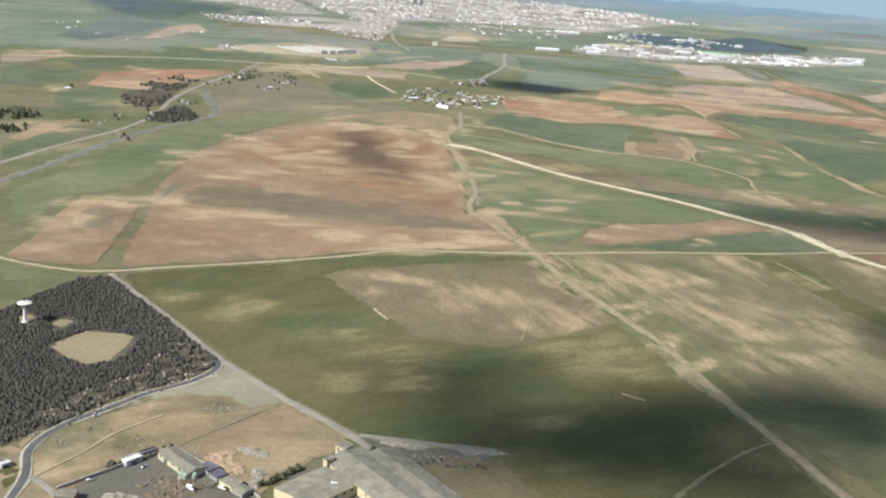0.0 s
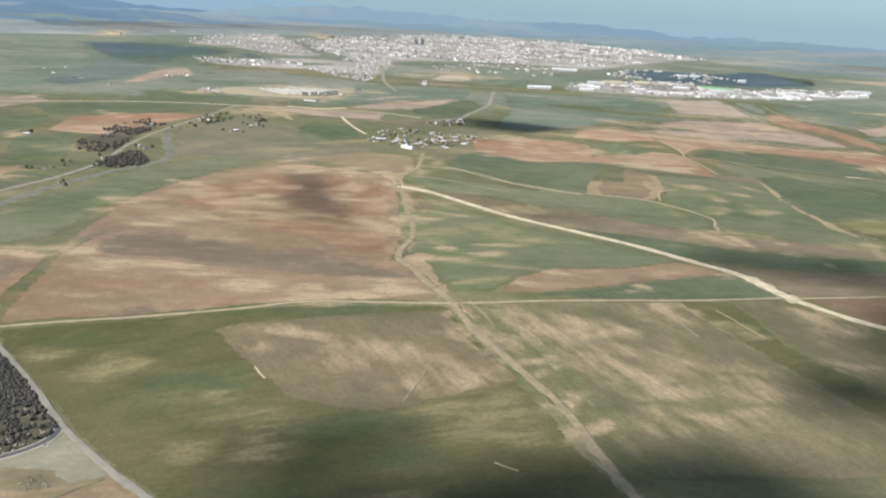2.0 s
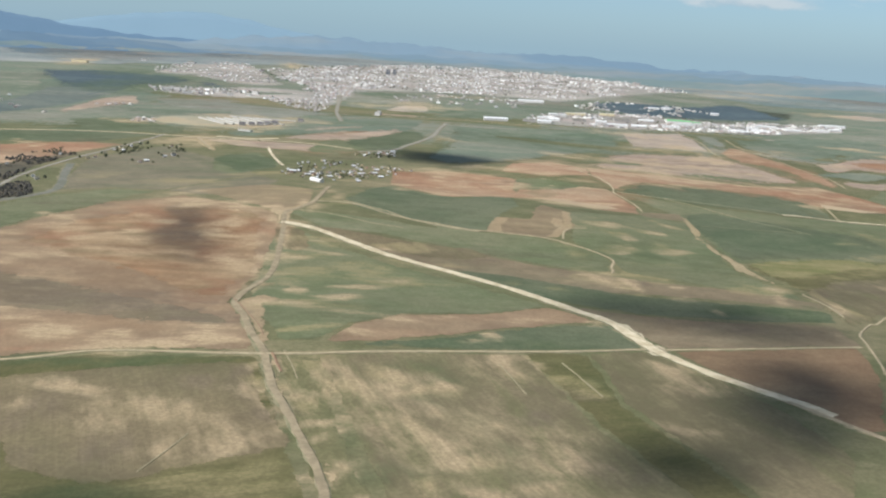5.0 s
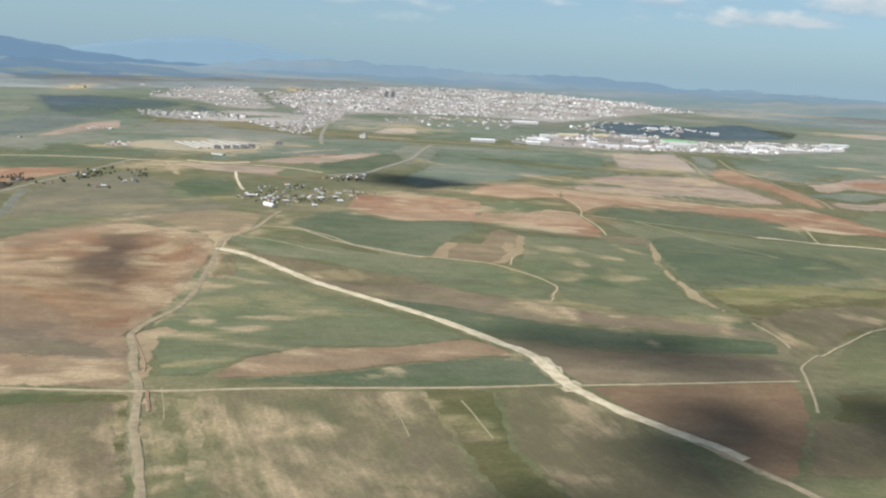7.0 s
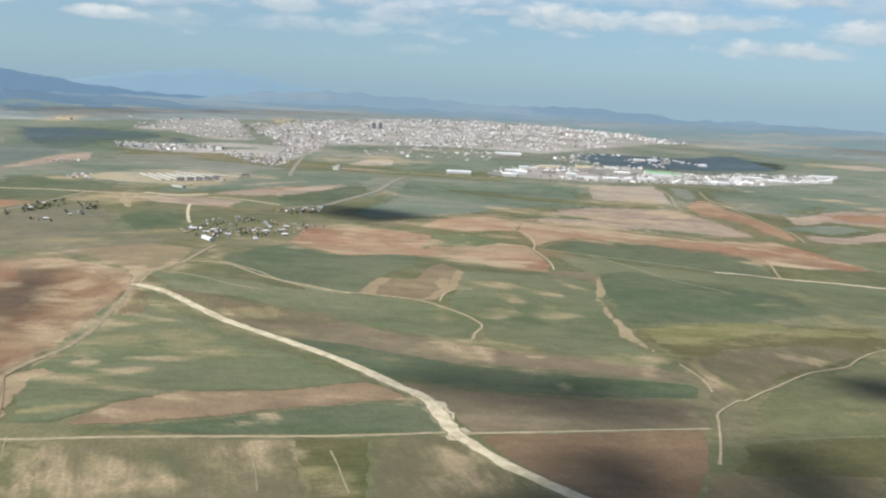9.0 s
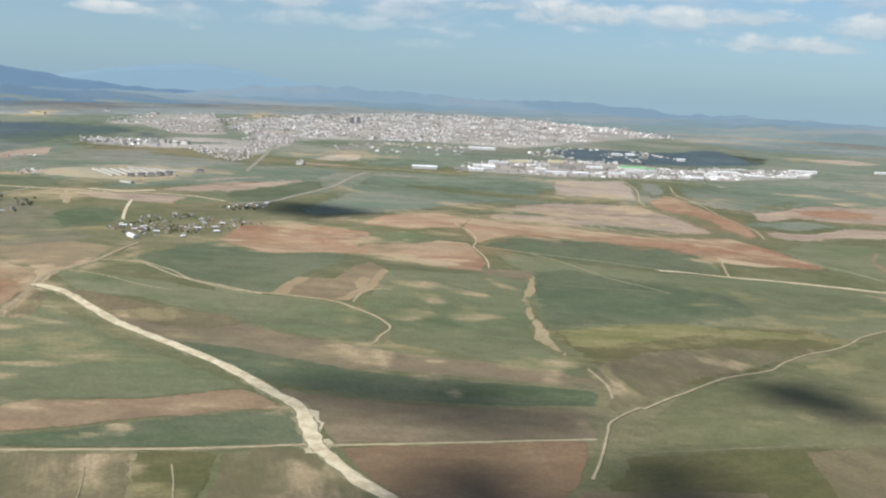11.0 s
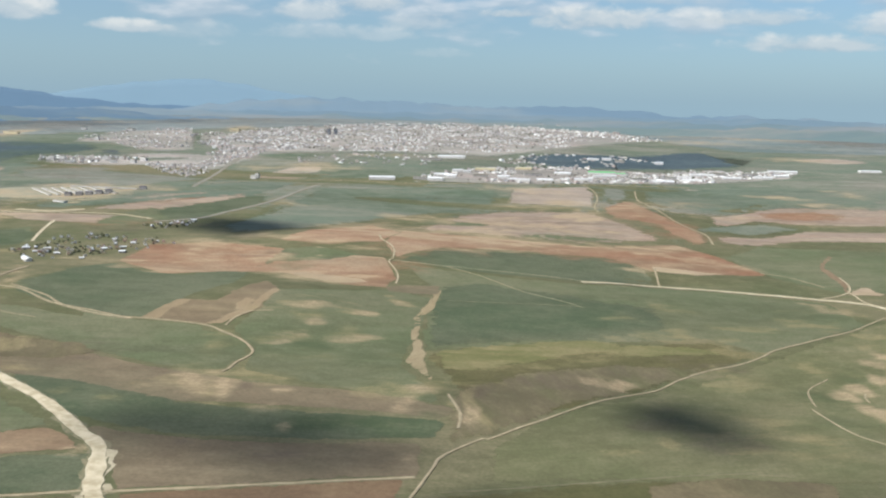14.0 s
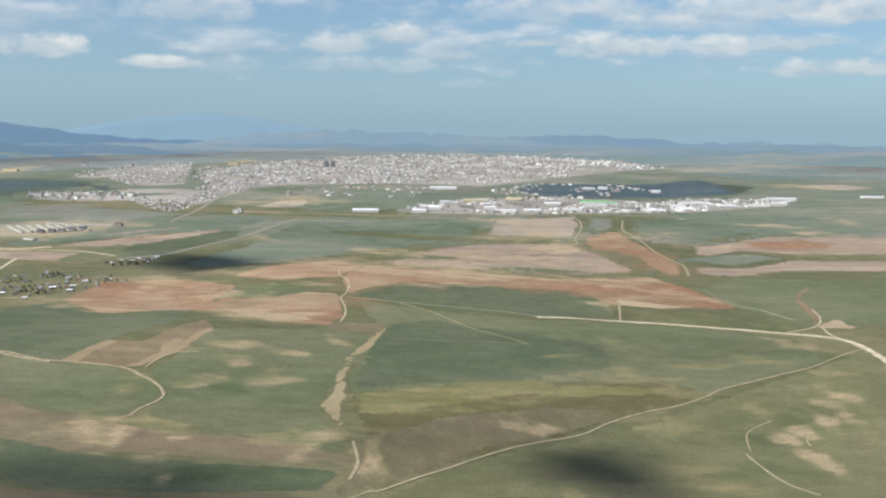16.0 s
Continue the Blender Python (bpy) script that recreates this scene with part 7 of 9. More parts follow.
def tree(kind, rnd, h):
    """One tree as a thing: trunk and crown."""
    top = new(kind)
    bm = bmesh.new()
    bmesh.ops.create_cone(bm, cap_ends=False, segments=6, radius1=0.035 * h, radius2=0.012 * h, depth=0.7 * h, matrix=Matrix.Translation((0, 0, 0.35 * h)))
    part("trunk", bm, BARK, top)
    bm = bmesh.new()
    (pine_shape if kind == "pine_tree" else bush_shape)(bm, 0, 0, 0.1 * h, 0.95 * h, rnd)
    part("crown", bm, PINE if kind == "pine_tree" else LEAF, top)
    return top


def plant(makers, spots, label, group, rnd):
    first = {}
    for x, y in spots:
        k = rnd.randrange(len(makers))
        m = pose(x, y, gz(x, y) + 0.25, 0, 0, 360 * rnd.random())
        if k not in first:
            first[k] = tagged(makers[k](), label, "tree", group)
            first[k].matrix_basis = m
        else:
            copy_thing(first[k], m)


rnd = random.Random(5)
WOOD = [(-216.5, 379.7), (-202.1, 411.2), (-195.9, 433.2), (-185.0, 461.4), (-171.9, 468.8), (-126.3, 418.7), (-92.4, 374.5), (-93.0, 365.5), (-104.7, 347.6), (-119.0, 336.9), (-127.0, 317.6), (-138.3, 300.7), (-145.5, 290.6), (-159.1, 272.8)]
CLEARINGS = [[(-166.2, 375.7), (-164.8, 384.1), (-157.0, 395.9), (-154.5, 400.1), (-148.5, 398.9), (-132.6, 397.1), (-131.3, 385.5), (-132.8, 366.7), (-142.8, 359.0), (-154.8, 365.6)], [(-177.0, 406.3), (-171.7, 413.8), (-162.7, 406.7), (-166.9, 396.8), (-168.6, 388.6)], [(-192.0, 405.1), (-191.3, 413.4), (-182.8, 407.6), (-180.2, 398.1), (-181.9, 392.7)]]
OPEN = [(-89.2, 375.0), (-103.3, 342.9), (-125.3, 313.3), (-138.8, 292.8), (-149.7, 308.1), (-134.5, 337.4), (-120.0, 360.0), (-119.6, 389.5), (-112.1, 398.1), (-98.1, 383.4)]
trunks = [q for q in scatter(WOOD, 1.25, rnd, CLEARINGS, 0.97) if not inside(*q, OPEN) or (noise.noise((q[0] * 0.16, q[1] * 0.16, 2.0)) > -0.05 and rnd.random() < 0.85)]
EDGE = [(-172.5, 472.1), (-88.7, 375.1), (-92.1, 362.0), (-125.3, 313.3), (-136.0, 295.2), (-143.0, 309.1), (-121.5, 344.1), (-104.8, 372.3), (-172.8, 460.0)]
rim = [q for q in trunks if inside(*q, EDGE)]
singles = set(rnd.sample(rim, min(240, len(rim))))
grove("pine_wood", "dense dark grey-green pine plantation", [q for q in trunks if q not in singles], pine_shape, 0.75, 1.65, PINE, rnd)
plant([lambda h=h: tree("pine_tree", rnd, h) for h in (1.2, 1.5, 1.7, 2.0)], singles, "dark grey-green pine at the edge of the plantation", "pines at the wood's edge", rnd)
grove("dry_scrub", "dry scrub along the wood's lower edge", scatter([(-89.1, 368.7), (-103.4, 343.4), (-125.6, 314.1), (-144.3, 288.0), (-154.4, 309.5), (-131.7, 330.1), (-109.0, 362.1), (-95.7, 373.9)], 3.6, rnd, (), 0.5), bush_shape, 0.5, 1.2, SCRUB, rnd, "scrub")


def strew(name, label, spots, low, high, material, rnd):
    """Loose stones lying about."""
    bm = bmesh.new()
    for x, y in spots:
        r = low + (high - low) * rnd.random() ** 2
        m = Matrix.Translation((x, y, gz(x, y) + 0.2 + 0.3 * r)) @ Euler((rnd.random() * 3, rnd.random() * 3, rnd.random() * 3)).to_matrix().to_4x4() @ Matrix.Diagonal((1.5 * r, r, 0.7 * r, 1))
        bmesh.ops.create_cube(bm, size=1.4, matrix=m)
    return tagged(mesh_ob(name, bm, material), label, "stones", kind="stuff")


OUTCROP = island_mat("pale_outcrop_stone", [(0.0, (0.16, 0.14, 0.11)), (0.6, (0.27, 0.235, 0.18)), (1.0, (0.42, 0.38, 0.31))])
strew("outcrop_stones", "pale rocks between the pines at the wood's edge", scatter(OPEN, 2.3, rnd, (), 0.55), 0.25, 0.8, OUTCROP, rnd)
SCRUB_PATCHES = ([(-109.6, 292.6), (-107.9, 301.5), (-101.9, 304.5), (-95.5, 304.6), (-95.5, 297.0), (-101.5, 291.4)], [(-85.1, 326.2), (-85.0, 334.2), (-79.6, 337.1), (-75.7, 329.6), (-77.0, 322.7)], [(-130.7, 291.9), (-125.4, 303.1), (-117.9, 309.9), (-113.0, 305.4), (-118.6, 295.7), (-126.4, 286.3)])
for patch, gap in zip(SCRUB_PATCHES, (1.9, 1.7, 3.4)):
    grove("low_scrub", "low grey-green scrub on the waste ground", scatter(patch, gap, rnd, (), 0.6), bush_shape, 0.3, 0.8, GREYSCRUB, rnd, "scrub")
# trees by the highway
ROADSIDE = [(-351.0, 997.1), (-357.1, 1054.8), (-356.6, 1104.2), (-346.3, 1134.3), (-327.5, 1145.7), (-301.4, 1142.1), (-304.1, 1101.9), (-306.8, 1052.6), (-298.6, 986.2), (-293.9, 957.8), (-304.7, 948.0), (-323.3, 948.6), (-339.6, 963.1)]
KNOLL = [(-290.6, 901.0), (-284.1, 938.7), (-281.2, 965.0), (-267.1, 956.5), (-241.5, 912.4), (-248.4, 888.0), (-267.1, 877.2), (-285.9, 882.7)]
grove("roadside_wood", "dark conifer wood beside the highway", scatter(ROADSIDE, 3.6, rnd, (), 0.62, 0.03), pine_shape, 1.6, 3.0, PINE, rnd)
grove("roadside_wood", "dark trees on the knoll by the junction", scatter(KNOLL, 3.2, rnd, (), 0.7), pine_shape, 1.6, 3.0, PINE, rnd)
grove("distant_trees", "dark tree cover at the edge of the plain", scatter([(-437.4, 869.4), (-418.1, 907.8), (-377.1, 875.3), (-361.7, 815.4), (-365.0, 759.5), (-381.0, 754.5)], 7.0, rnd, (), 0.7, 0.02), bush_shape, 4.0, 7.0, LEAF, rnd)

HAMLET_WOODS = ([(-284.7, 1144.6), (-286.6, 1225.6), (-260.6, 1246.1), (-239.9, 1206.6), (-254.2, 1156.3), (-262.6, 1119.7)], [(-223.3, 1168.4), (-207.6, 1220.0), (-192.1, 1189.8), (-203.9, 1146.0)], [(-347.3, 1121.8), (-338.4, 1177.4), (-314.6, 1177.2), (-311.1, 1126.5), (-320.7, 1075.3)])
for patch in HAMLET_WOODS:
    grove("hamlet_trees", "dark trees between the houses along the highway", scatter(patch, 6.0, rnd, (), 0.75, 0.03), bush_shape, 2.0, 3.6, LEAF, rnd)
VILLAGE_WOODS = ([(-49.4, 1090.3), (-50.2, 1140.6), (-35.2, 1166.3), (-22.1, 1102.7), (-25.4, 1063.8), (-38.5, 1058.0)], [(-33.1, 1176.8), (-19.9, 1210.8), (-10.4, 1185.8), (-20.3, 1153.4)], [(-26.3, 1121.3), (-19.4, 1134.4), (-9.2, 1088.4), (-19.6, 1066.7)], [(-6.9, 1120.5), (0.5, 1143.4), (23.3, 1144.2), (44.4, 1118.5), (30.7, 1087.2), (0.1, 1083.1)], [(7.8, 1252.0), (11.5, 1297.5), (41.0, 1300.2), (45.3, 1261.1), (23.2, 1236.9)], [(-232.5, 1226.9), (-227.3, 1254.7), (-204.8, 1218.9), (-216.9, 1203.9)])
for patch in VILLAGE_WOODS:
    grove("village_trees", "dark trees between the village houses", scatter(patch, 6.5, rnd, (), 0.72, 0.03), bush_shape, 1.8, 3.2, LEAF, rnd)

# ---- water tower ----
CONCRETE = plain_mat("pink_white_concrete", (0.66, 0.57, 0.52), (0.56, 0.48, 0.44), 0.8)
PALEROOF = plain_mat("pale_concrete", (0.62, 0.60, 0.56), (0.52, 0.50, 0.46), 0.6)


def lathe(profile, segments=28):
    bm = bmesh.new()
    rings = [[bm.verts.new((r * math.cos(6.283185 * k / segments), r * math.sin(6.283185 * k / segments), z)) for k in range(segments)] for r, z in profile]
    for a, b in zip(rings, rings[1:]):
        for k in range(segments):
            j = (k + 1) % segments
            bm.faces.new((a[k], a[j], b[j], b[k]))
    bm.faces.new(list(reversed(rings[0])))
    bm.faces.new(rings[-1])
    return bm


def water_tower(x, y):
    top = new("water_tower")
    part("plinth", lathe([(1.7, 0), (1.7, 0.4), (1.4, 0.5)]), PALEROOF, top)
    part("stem", lathe([(1.15, 0.4), (0.85, 1.4), (0.72, 3.6), (0.72, 7.0), (0.95, 7.5)]), CONCRETE, top, "pinkish concrete stem")
    part("tank", lathe([(0.95, 7.4), (2.0, 7.9), (3.0, 8.7), (3.15, 8.95), (3.1, 9.15)], 36), PALEROOF, top, "wide pale mushroom-shaped tank")
    part("roof", lathe([(3.1, 9.12), (1.8, 9.4), (0.5, 9.55), (0.5, 9.85), (0.25, 9.95)], 36), PALEROOF, top, "shallow conical roof with a vent")
    top.matrix_basis = pose(x, y, gz(x, y) + 0.3)
    return tagged(top, "mushroom-shaped concrete water tower in the pine wood", "water tower")


water_tower(-185.5, 400.3)

# ---- buildings ----
WALLSTONE = plain_mat("weathered_concrete_panel", (0.36, 0.33, 0.27), (0.27, 0.25, 0.20), 0.5, by_object=0.15)
DARKSHEET = plain_mat("dark_violet_sheet", (0.115, 0.108, 0.125), (0.095, 0.09, 0.10), 0.6, 0.6, by_object=0.25)
LIMEWASH = plain_mat("cream_render", (0.52, 0.44, 0.28), (0.44, 0.37, 0.24), 0.8, by_object=0.12)
WHITEWALL = plain_mat("white_render", (0.58, 0.56, 0.52), (0.48, 0.46, 0.43), 0.7, by_object=0.12)
GREYWALL = plain_mat("grey_render", (0.32, 0.30, 0.28), (0.26, 0.245, 0.225), 0.7, by_object=0.15)
BRICK = plain_mat("red_brick_wall", (0.33, 0.135, 0.085), (0.26, 0.11, 0.075), 1.2, by_object=0.12)
GREYROOF = plain_mat("grey_sheet_roof", (0.225, 0.207, 0.150), (0.145, 0.136, 0.102), 0.28, 0.7, by_object=0.12)
SHEETROOF = plain_mat("pale_sheet_roof", (0.76, 0.76, 0.74), (0.64, 0.64, 0.63), 0.3, 0.6, by_object=0.12)
TILEROOF = plain_mat("clay_tile_roof", (0.23, 0.135, 0.105), (0.19, 0.12, 0.095), 0.9, by_object=0.2)
GREENROOF = plain_mat("bright_green_roof", (0.16, 0.50, 0.17), (0.13, 0.43, 0.15), 0.3, 0.6)
YELLOWROOF = plain_mat("yellowish_roof", (0.60, 0.54, 0.36), (0.50, 0.45, 0.30), 0.3, 0.7)
DARKWALL = plain_mat("dark_glass_front", (0.10, 0.11, 0.13), (0.08, 0.09, 0.11), 0.5, 0.4)
DOORS = plain_mat("dark_steel_door", (0.08, 0.09, 0.10), None, 1.0, 0.5)


def box(bm, x0, y0, z0, x1, y1, z1, bevel=0.0):
    r = bmesh.ops.create_cube(bm, size=1.0, matrix=Matrix.Translation(((x0 + x1) / 2, (y0 + y1) / 2, (z0 + z1) / 2)) @ Matrix.Diagonal((x1 - x0, y1 - y0, z1 - z0, 1)))
    if bevel:
        bmesh.ops.bevel(bm, geom=list({e for v in r["verts"] for e in v.link_edges}), offset=bevel, segments=1, affect="EDGES")


def gable(bm, w, d, z, rise, over=0.3, thick=0.12):
    """A pitched roof, ridge along x, with eaves and thickness."""
    a, b = w / 2 + over, d / 2 + over
    drop = rise * over / (d / 2)
    prof = [(-b, z - drop), (0, z + rise), (b, z - drop), (b, z - drop + thick), (0, z + rise + thick), (-b, z - drop + thick)]
    ends = [[bm.verts.new((s * a, y, h)) for y, h in prof] for s in (-1, 1)]
    n = len(prof)
    for k in range(n):
        j = (k + 1) % n
        bm.faces.new((ends[0][k], ends[0][j], ends[1][j], ends[1][k]))
    for e, quads in ((ends[0], ((0, 1, 4, 5), (1, 2, 3, 4))), (ends[1], ((5, 4, 1, 0), (4, 3, 2, 1)))):
        for q in quads:
            bm.faces.new([e[i] for i in q])


def walls(bm, w, d, h, rise=0.0):
    """Outer walls with gable ends, closed at the foot."""
    prof = [(-d / 2, 0), (d / 2, 0), (d / 2, h)] + ([(0, h + rise)] if rise else []) + [(-d / 2, h)]
    ends = [[bm.verts.new((s * w / 2, y, z)) for y, z in prof] for s in (-1, 1)]
    n = len(prof)
    for k in range(n):
        j = (k + 1) % n
        bm.faces.new((ends[0][j], ends[0][k], ends[1][k], ends[1][j]))
    bm.faces.new(ends[0])
    bm.faces.new(list(reversed(ends[1])))


def building(name, label, category, w, d, h, rise, wall, roof, group="", doors=0, windows=0):
    top = new(name)
    bm = bmesh.new()
    walls(bm, w, d, h, rise)
    part("wall", bm, wall, top)
    bm = bmesh.new()
    if rise:
        gable(bm, w, d, h, rise)
    else:
        box(bm, -w / 2 - 0.15, -d / 2 - 0.15, h, w / 2 + 0.15, d / 2 + 0.15, h + 0.25)
        for s in (-1, 1):
            box(bm, -w / 2 - 0.15, s * (d / 2 + 0.05) - 0.1, h + 0.25, w / 2 + 0.15, s * (d / 2 + 0.05) + 0.1, h + 0.55)
    part("roof", bm, roof, top)
    for k in range(doors):
        x = (k + 0.5) / doors * w - w / 2
        bm = bmesh.new()
        box(bm, x - 0.9, -d / 2 - 0.06, 0, x + 0.9, -d / 2 + 0.02, min(2.2, 0.75 * h))
        part("door", bm, DOORS, top)
    for k in range(windows):
        x = (k + 0.5) / windows * w - w / 2
        for s in (-1, 1):
            bm = bmesh.new()
            box(bm, x - 0.5, s * d / 2 - 0.05, 0.55 * h, x + 0.5, s * d / 2 + 0.05, 0.82 * h)
            part("window", bm, DARKWALL, top)
    return tagged(top, label, category, group)


def stand(ob, x, y, turn=0.0, sink=0.05):
    ob.matrix_basis = pose(x, y, gz(x, y) + 0.3 - sink, 0, 0, turn)
    return ob


def span(a, b):
    """Middle, length and turn of a side from a to b."""
    return (a[0] + b[0]) / 2, (a[1] + b[1]) / 2, math.hypot(b[0] - a[0], b[1] - a[1]), math.degrees(math.atan2(b[1] - a[1], b[0] - a[0]))


def shed_on(name, label, category, a, b, depth, h, rise, wall, roof, group="", doors=0, windows=0):
    """A shed whose front side runs from a to b and which reaches depth metres back to the left of that way."""
    x, y, length, turn = span(a, b)
    ob = building(name, label, category, length, depth, h, rise, wall, roof, group, doors, windows)
    t = radians(turn)
    return stand(ob, x - math.sin(t) * depth / 2, y + math.cos(t) * depth / 2, turn)


# factory at the road fork
shed_on("factory_shed", "grey-roofed factory shed with cream walls", "shed", (-91.0, 288.6), (-77.4, 276.4), 6.6, 2.2, 0.8, LIMEWASH, GREYROOF, doors=2, windows=5)
shed_on("workshop", "small cream flat-roofed workshop", "shed", (-99.5, 281.7), (-95.6, 286.4), 2.8, 1.5, 0.0, WHITEWALL, PALEROOF, doors=1, windows=2)
shed_on("brick_building", "red brick building in the yard corner", "building", (-113.3, 257.6), (-107.6, 257.6), 4.6, 2.2, 0.0, BRICK, GREYROOF, doors=1, windows=2)
shed_on("factory_shed", "long grey-roofed shed with cream end walls", "shed", (-48.2, 269.7), (-34.6, 285.5), -16.0, 3.4, 1.2, LIMEWASH, GREYROOF, windows=6)
shed_on("factory_shed", "broad grey-roofed hall with cream walls", "shed", (-34.8, 290.0), (-10.2, 260.1), 16.0, 3.4, 1.4, LIMEWASH, GREYROOF, windows=7)
shed_on("factory_shed", "broad grey-roofed hall behind the first", "shed", (-22.6, 294.8), (4.3, 260.6), 13.0, 3.2, 1.2, GREYWALL, GREYROOF, windows=7)
shed_on("gatehouse", "yellow two-storey gatehouse by the sheds", "building", (-32.4, 299.6), (-28.6, 297.0), 4.0, 3.6, 0.0, LIMEWASH, GREYROOF, doors=1, windows=2)
shed_on("store_shed", "low store shed beside the gatehouse", "shed", (-28.4, 297.1), (-24.6, 302.0), -5.0, 2.2, 0.7, GREYWALL, GREYROOF, doors=1)




def boundary_wall(pts, h=0.9):
    top = new("boundary_wall")
    for a, b in zip(pts, pts[1:]):
        x, y, length, turn = span(a, b)
        n = max(1, int(length / 6))
        for k in range(n):
            q = (a[0] + (b[0] - a[0]) * (k + 0.5) / n, a[1] + (b[1] - a[1]) * (k + 0.5) / n)
            bm = bmesh.new()
            box(bm, -length / n / 2, -0.15, 0, length / n / 2 - 0.05, 0.15, h)
            box(bm, -length / n / 2, -0.22, h, length / n / 2 - 0.05, 0.22, h + 0.15)
            part("panel", bm, WALLSTONE, top).matrix_basis = pose(*q, gz(*q) + 0.2, 0, 0, turn)
    return tagged(top, "pale concrete boundary wall of the factory", "wall")


boundary_wall([(-88.5, 297.2), (-80.0, 290.5), (-70.5, 283.5), (-57.0, 273.2), (-51.9, 267.8)], 0.8)
boundary_wall([(-88.7, 297.2), (-93.4, 290.2), (-103.1, 279.7), (-115.9, 265.4)], 0.9)


shed_on("lean_to", "dark sheet-roofed lean-to along the wall", "shed", (-75.6, 282.8), (-71.8, 279.7), 4.2, 1.6, 0.0, GREYWALL, DARKSHEET, "lean-to sheds")
shed_on("lean_to", "dark sheet-roofed lean-to along the wall", "shed", (-71.3, 279.0), (-68.0, 276.3), 4.0, 1.3, 0.0, GREYWALL, DARKSHEET, "lean-to sheds")
shed_on("lean_to", "grey lean-to along the wall", "shed", (-67.0, 275.4), (-62.0, 271.2), 4.4, 1.4, 0.0, LIMEWASH, GREYROOF, "lean-to sheds")
shed_on("lean_to", "long low lean-to against the wall", "shed", (-61.8, 270.6), (-57.9, 267.7), 4.2, 1.4, 0.5, GREYWALL, GREYROOF, "lean-to sheds")
shed_on("lean_to", "narrow shed under the boundary wall", "shed", (-96.0, 288.3), (-92.4, 291.9), 2.2, 1.2, 0.0, GREYWALL, DARKSHEET, "lean-to sheds")
shed_on("annex", "low cream annex at the hall's end", "shed", (-43.9, 269.6), (-41.2, 272.6), -6.0, 2.4, 0.6, LIMEWASH, GREYROOF)
shed_on("porch_block", "small cream block on the corner of the hall", "shed", (-35.2, 288.4), (-33.6, 286.8), 3.0, 4.4, 0.0, LIMEWASH, GREYROOF)


def silo(name, label, x, y, r, h, material):
    top = new(name)
    part("shell", lathe([(r, 0), (r, h)], 20), material, top)
    part("cap", lathe([(r * 1.03, h), (r * 0.4, h + 0.45 * r), (r * 0.15, h + 0.5 * r)], 20), material, top)
    part("base", lathe([(r * 1.15, -0.3), (r * 1.15, 0.25)], 20), PALEROOF, top)
    return stand(tagged(top, label, "tank", "factory tanks"), x, y)


TANKGREEN = plain_mat("pale_green_tank", (0.32, 0.38, 0.29), (0.24, 0.29, 0.22), 0.6, 0.5)
shed_on("roadside_shed", "small white flat-roofed shed outside the road bend", "shed", (-137.8, 275.0), (-135.7, 277.5), 1.8, 1.2, 0.0, WHITEWALL, PALEROOF, doors=1)
silo("storage_tank", "pale green upright storage tank", -79.8, 277.5, 0.95, 2.0, TANKGREEN)
silo("storage_tank", "pale green upright storage tank", -78.4, 276.6, 0.9, 2.0, TANKGREEN)
silo("storage_tank", "grey-green upright storage tank", -75.7, 277.7, 0.95, 1.8, TANKGREEN)
silo("silo", "tall white silo behind the halls", -13.4, 293.8, 0.85, 2.8, PALEROOF)
silo("silo", "tall grey silo beside the hall", -30.2, 274.1, 0.7, 4.2, PALEROOF)
silo("silo", "tall grey silo beside the hall", -29.1, 274.3, 0.7, 4.0, PALEROOF)


def heap(name, label, x, y, rx, ry, h, n, material, rnd, category="rubble"):
    """A heap of broken stone or scrap."""
    bm = bmesh.new()
    for k in range(n):
        a, d = 6.283 * rnd.random(), rnd.random() ** 0.7
        px, py = x + rx * d * math.cos(a), y + ry * d * math.sin(a)
        s = 0.14 + 0.26 * rnd.random() ** 2
        m = Matrix.Translation((px, py, gz(px, py) + 0.35 + h * (1 - d) * rnd.random())) @ Euler((rnd.random() * 3, rnd.random() * 3, rnd.random() * 3)).to_matrix().to_4x4() @ Matrix.Diagonal((s * 1.4, s, s * 0.7, 1))
        bmesh.ops.create_icosphere(bm, subdivisions=1, radius=1.0, matrix=m)
    return tagged(mesh_ob(name, bm, material), label, category, kind="stuff")


def mound(name, label, x, y, rx, ry, h, material, seed, turn=0.0, category="heap"):
    """A low uneven heap of earth, gravel or broken stone."""
    bm = bmesh.new()
    rings, sides = 14, 44
    c, s = math.cos(radians(turn)), math.sin(radians(turn))
    rows = []
    for j in range(rings + 1):
        row = []
        for k in range(sides):
            a = 6.283185 * k / sides
            f = 1 + 0.55 * noise.fractal((1.6 * math.cos(a) + seed, 1.6 * math.sin(a), seed), 0.8, 2.0, 4)
            d = j / rings
            u, v = rx * f * d * math.cos(a), ry * f * d * math.sin(a)
            px, py = x + u * c - v * s, y + u * s + v * c
            rough = noise.fractal((px * 0.55, py * 0.55, seed), 0.7, 2.0, 5)
            up = h * (1 - d) ** 0.7 * max(0.0, 0.55 + 0.9 * rough) + 0.25 * max(0.0, rough) * (1 - d)
            row.append(bm.verts.new((px, py, gz(px, py) + (0.42 + up if j < rings else 0.05))))
        rows.append(row)
    for p, q in zip(rows, rows[1:]):
        for k in range(sides):
            j = (k + 1) % sides
            bm.faces.new((p[k], q[k], q[j], p[j]))
    bmesh.ops.remove_doubles(bm, verts=rows[0], dist=1e-4)
    return tagged(mesh_ob(name, bm, material), label, category)


SANDSTONE = plain_mat("orange_sandstone", (0.37, 0.265, 0.165), (0.25, 0.180, 0.115), 0.5)
PALERUBBLE = plain_mat("pale_rubble_heap", (0.30, 0.275, 0.215), (0.19, 0.165, 0.12), 0.6)
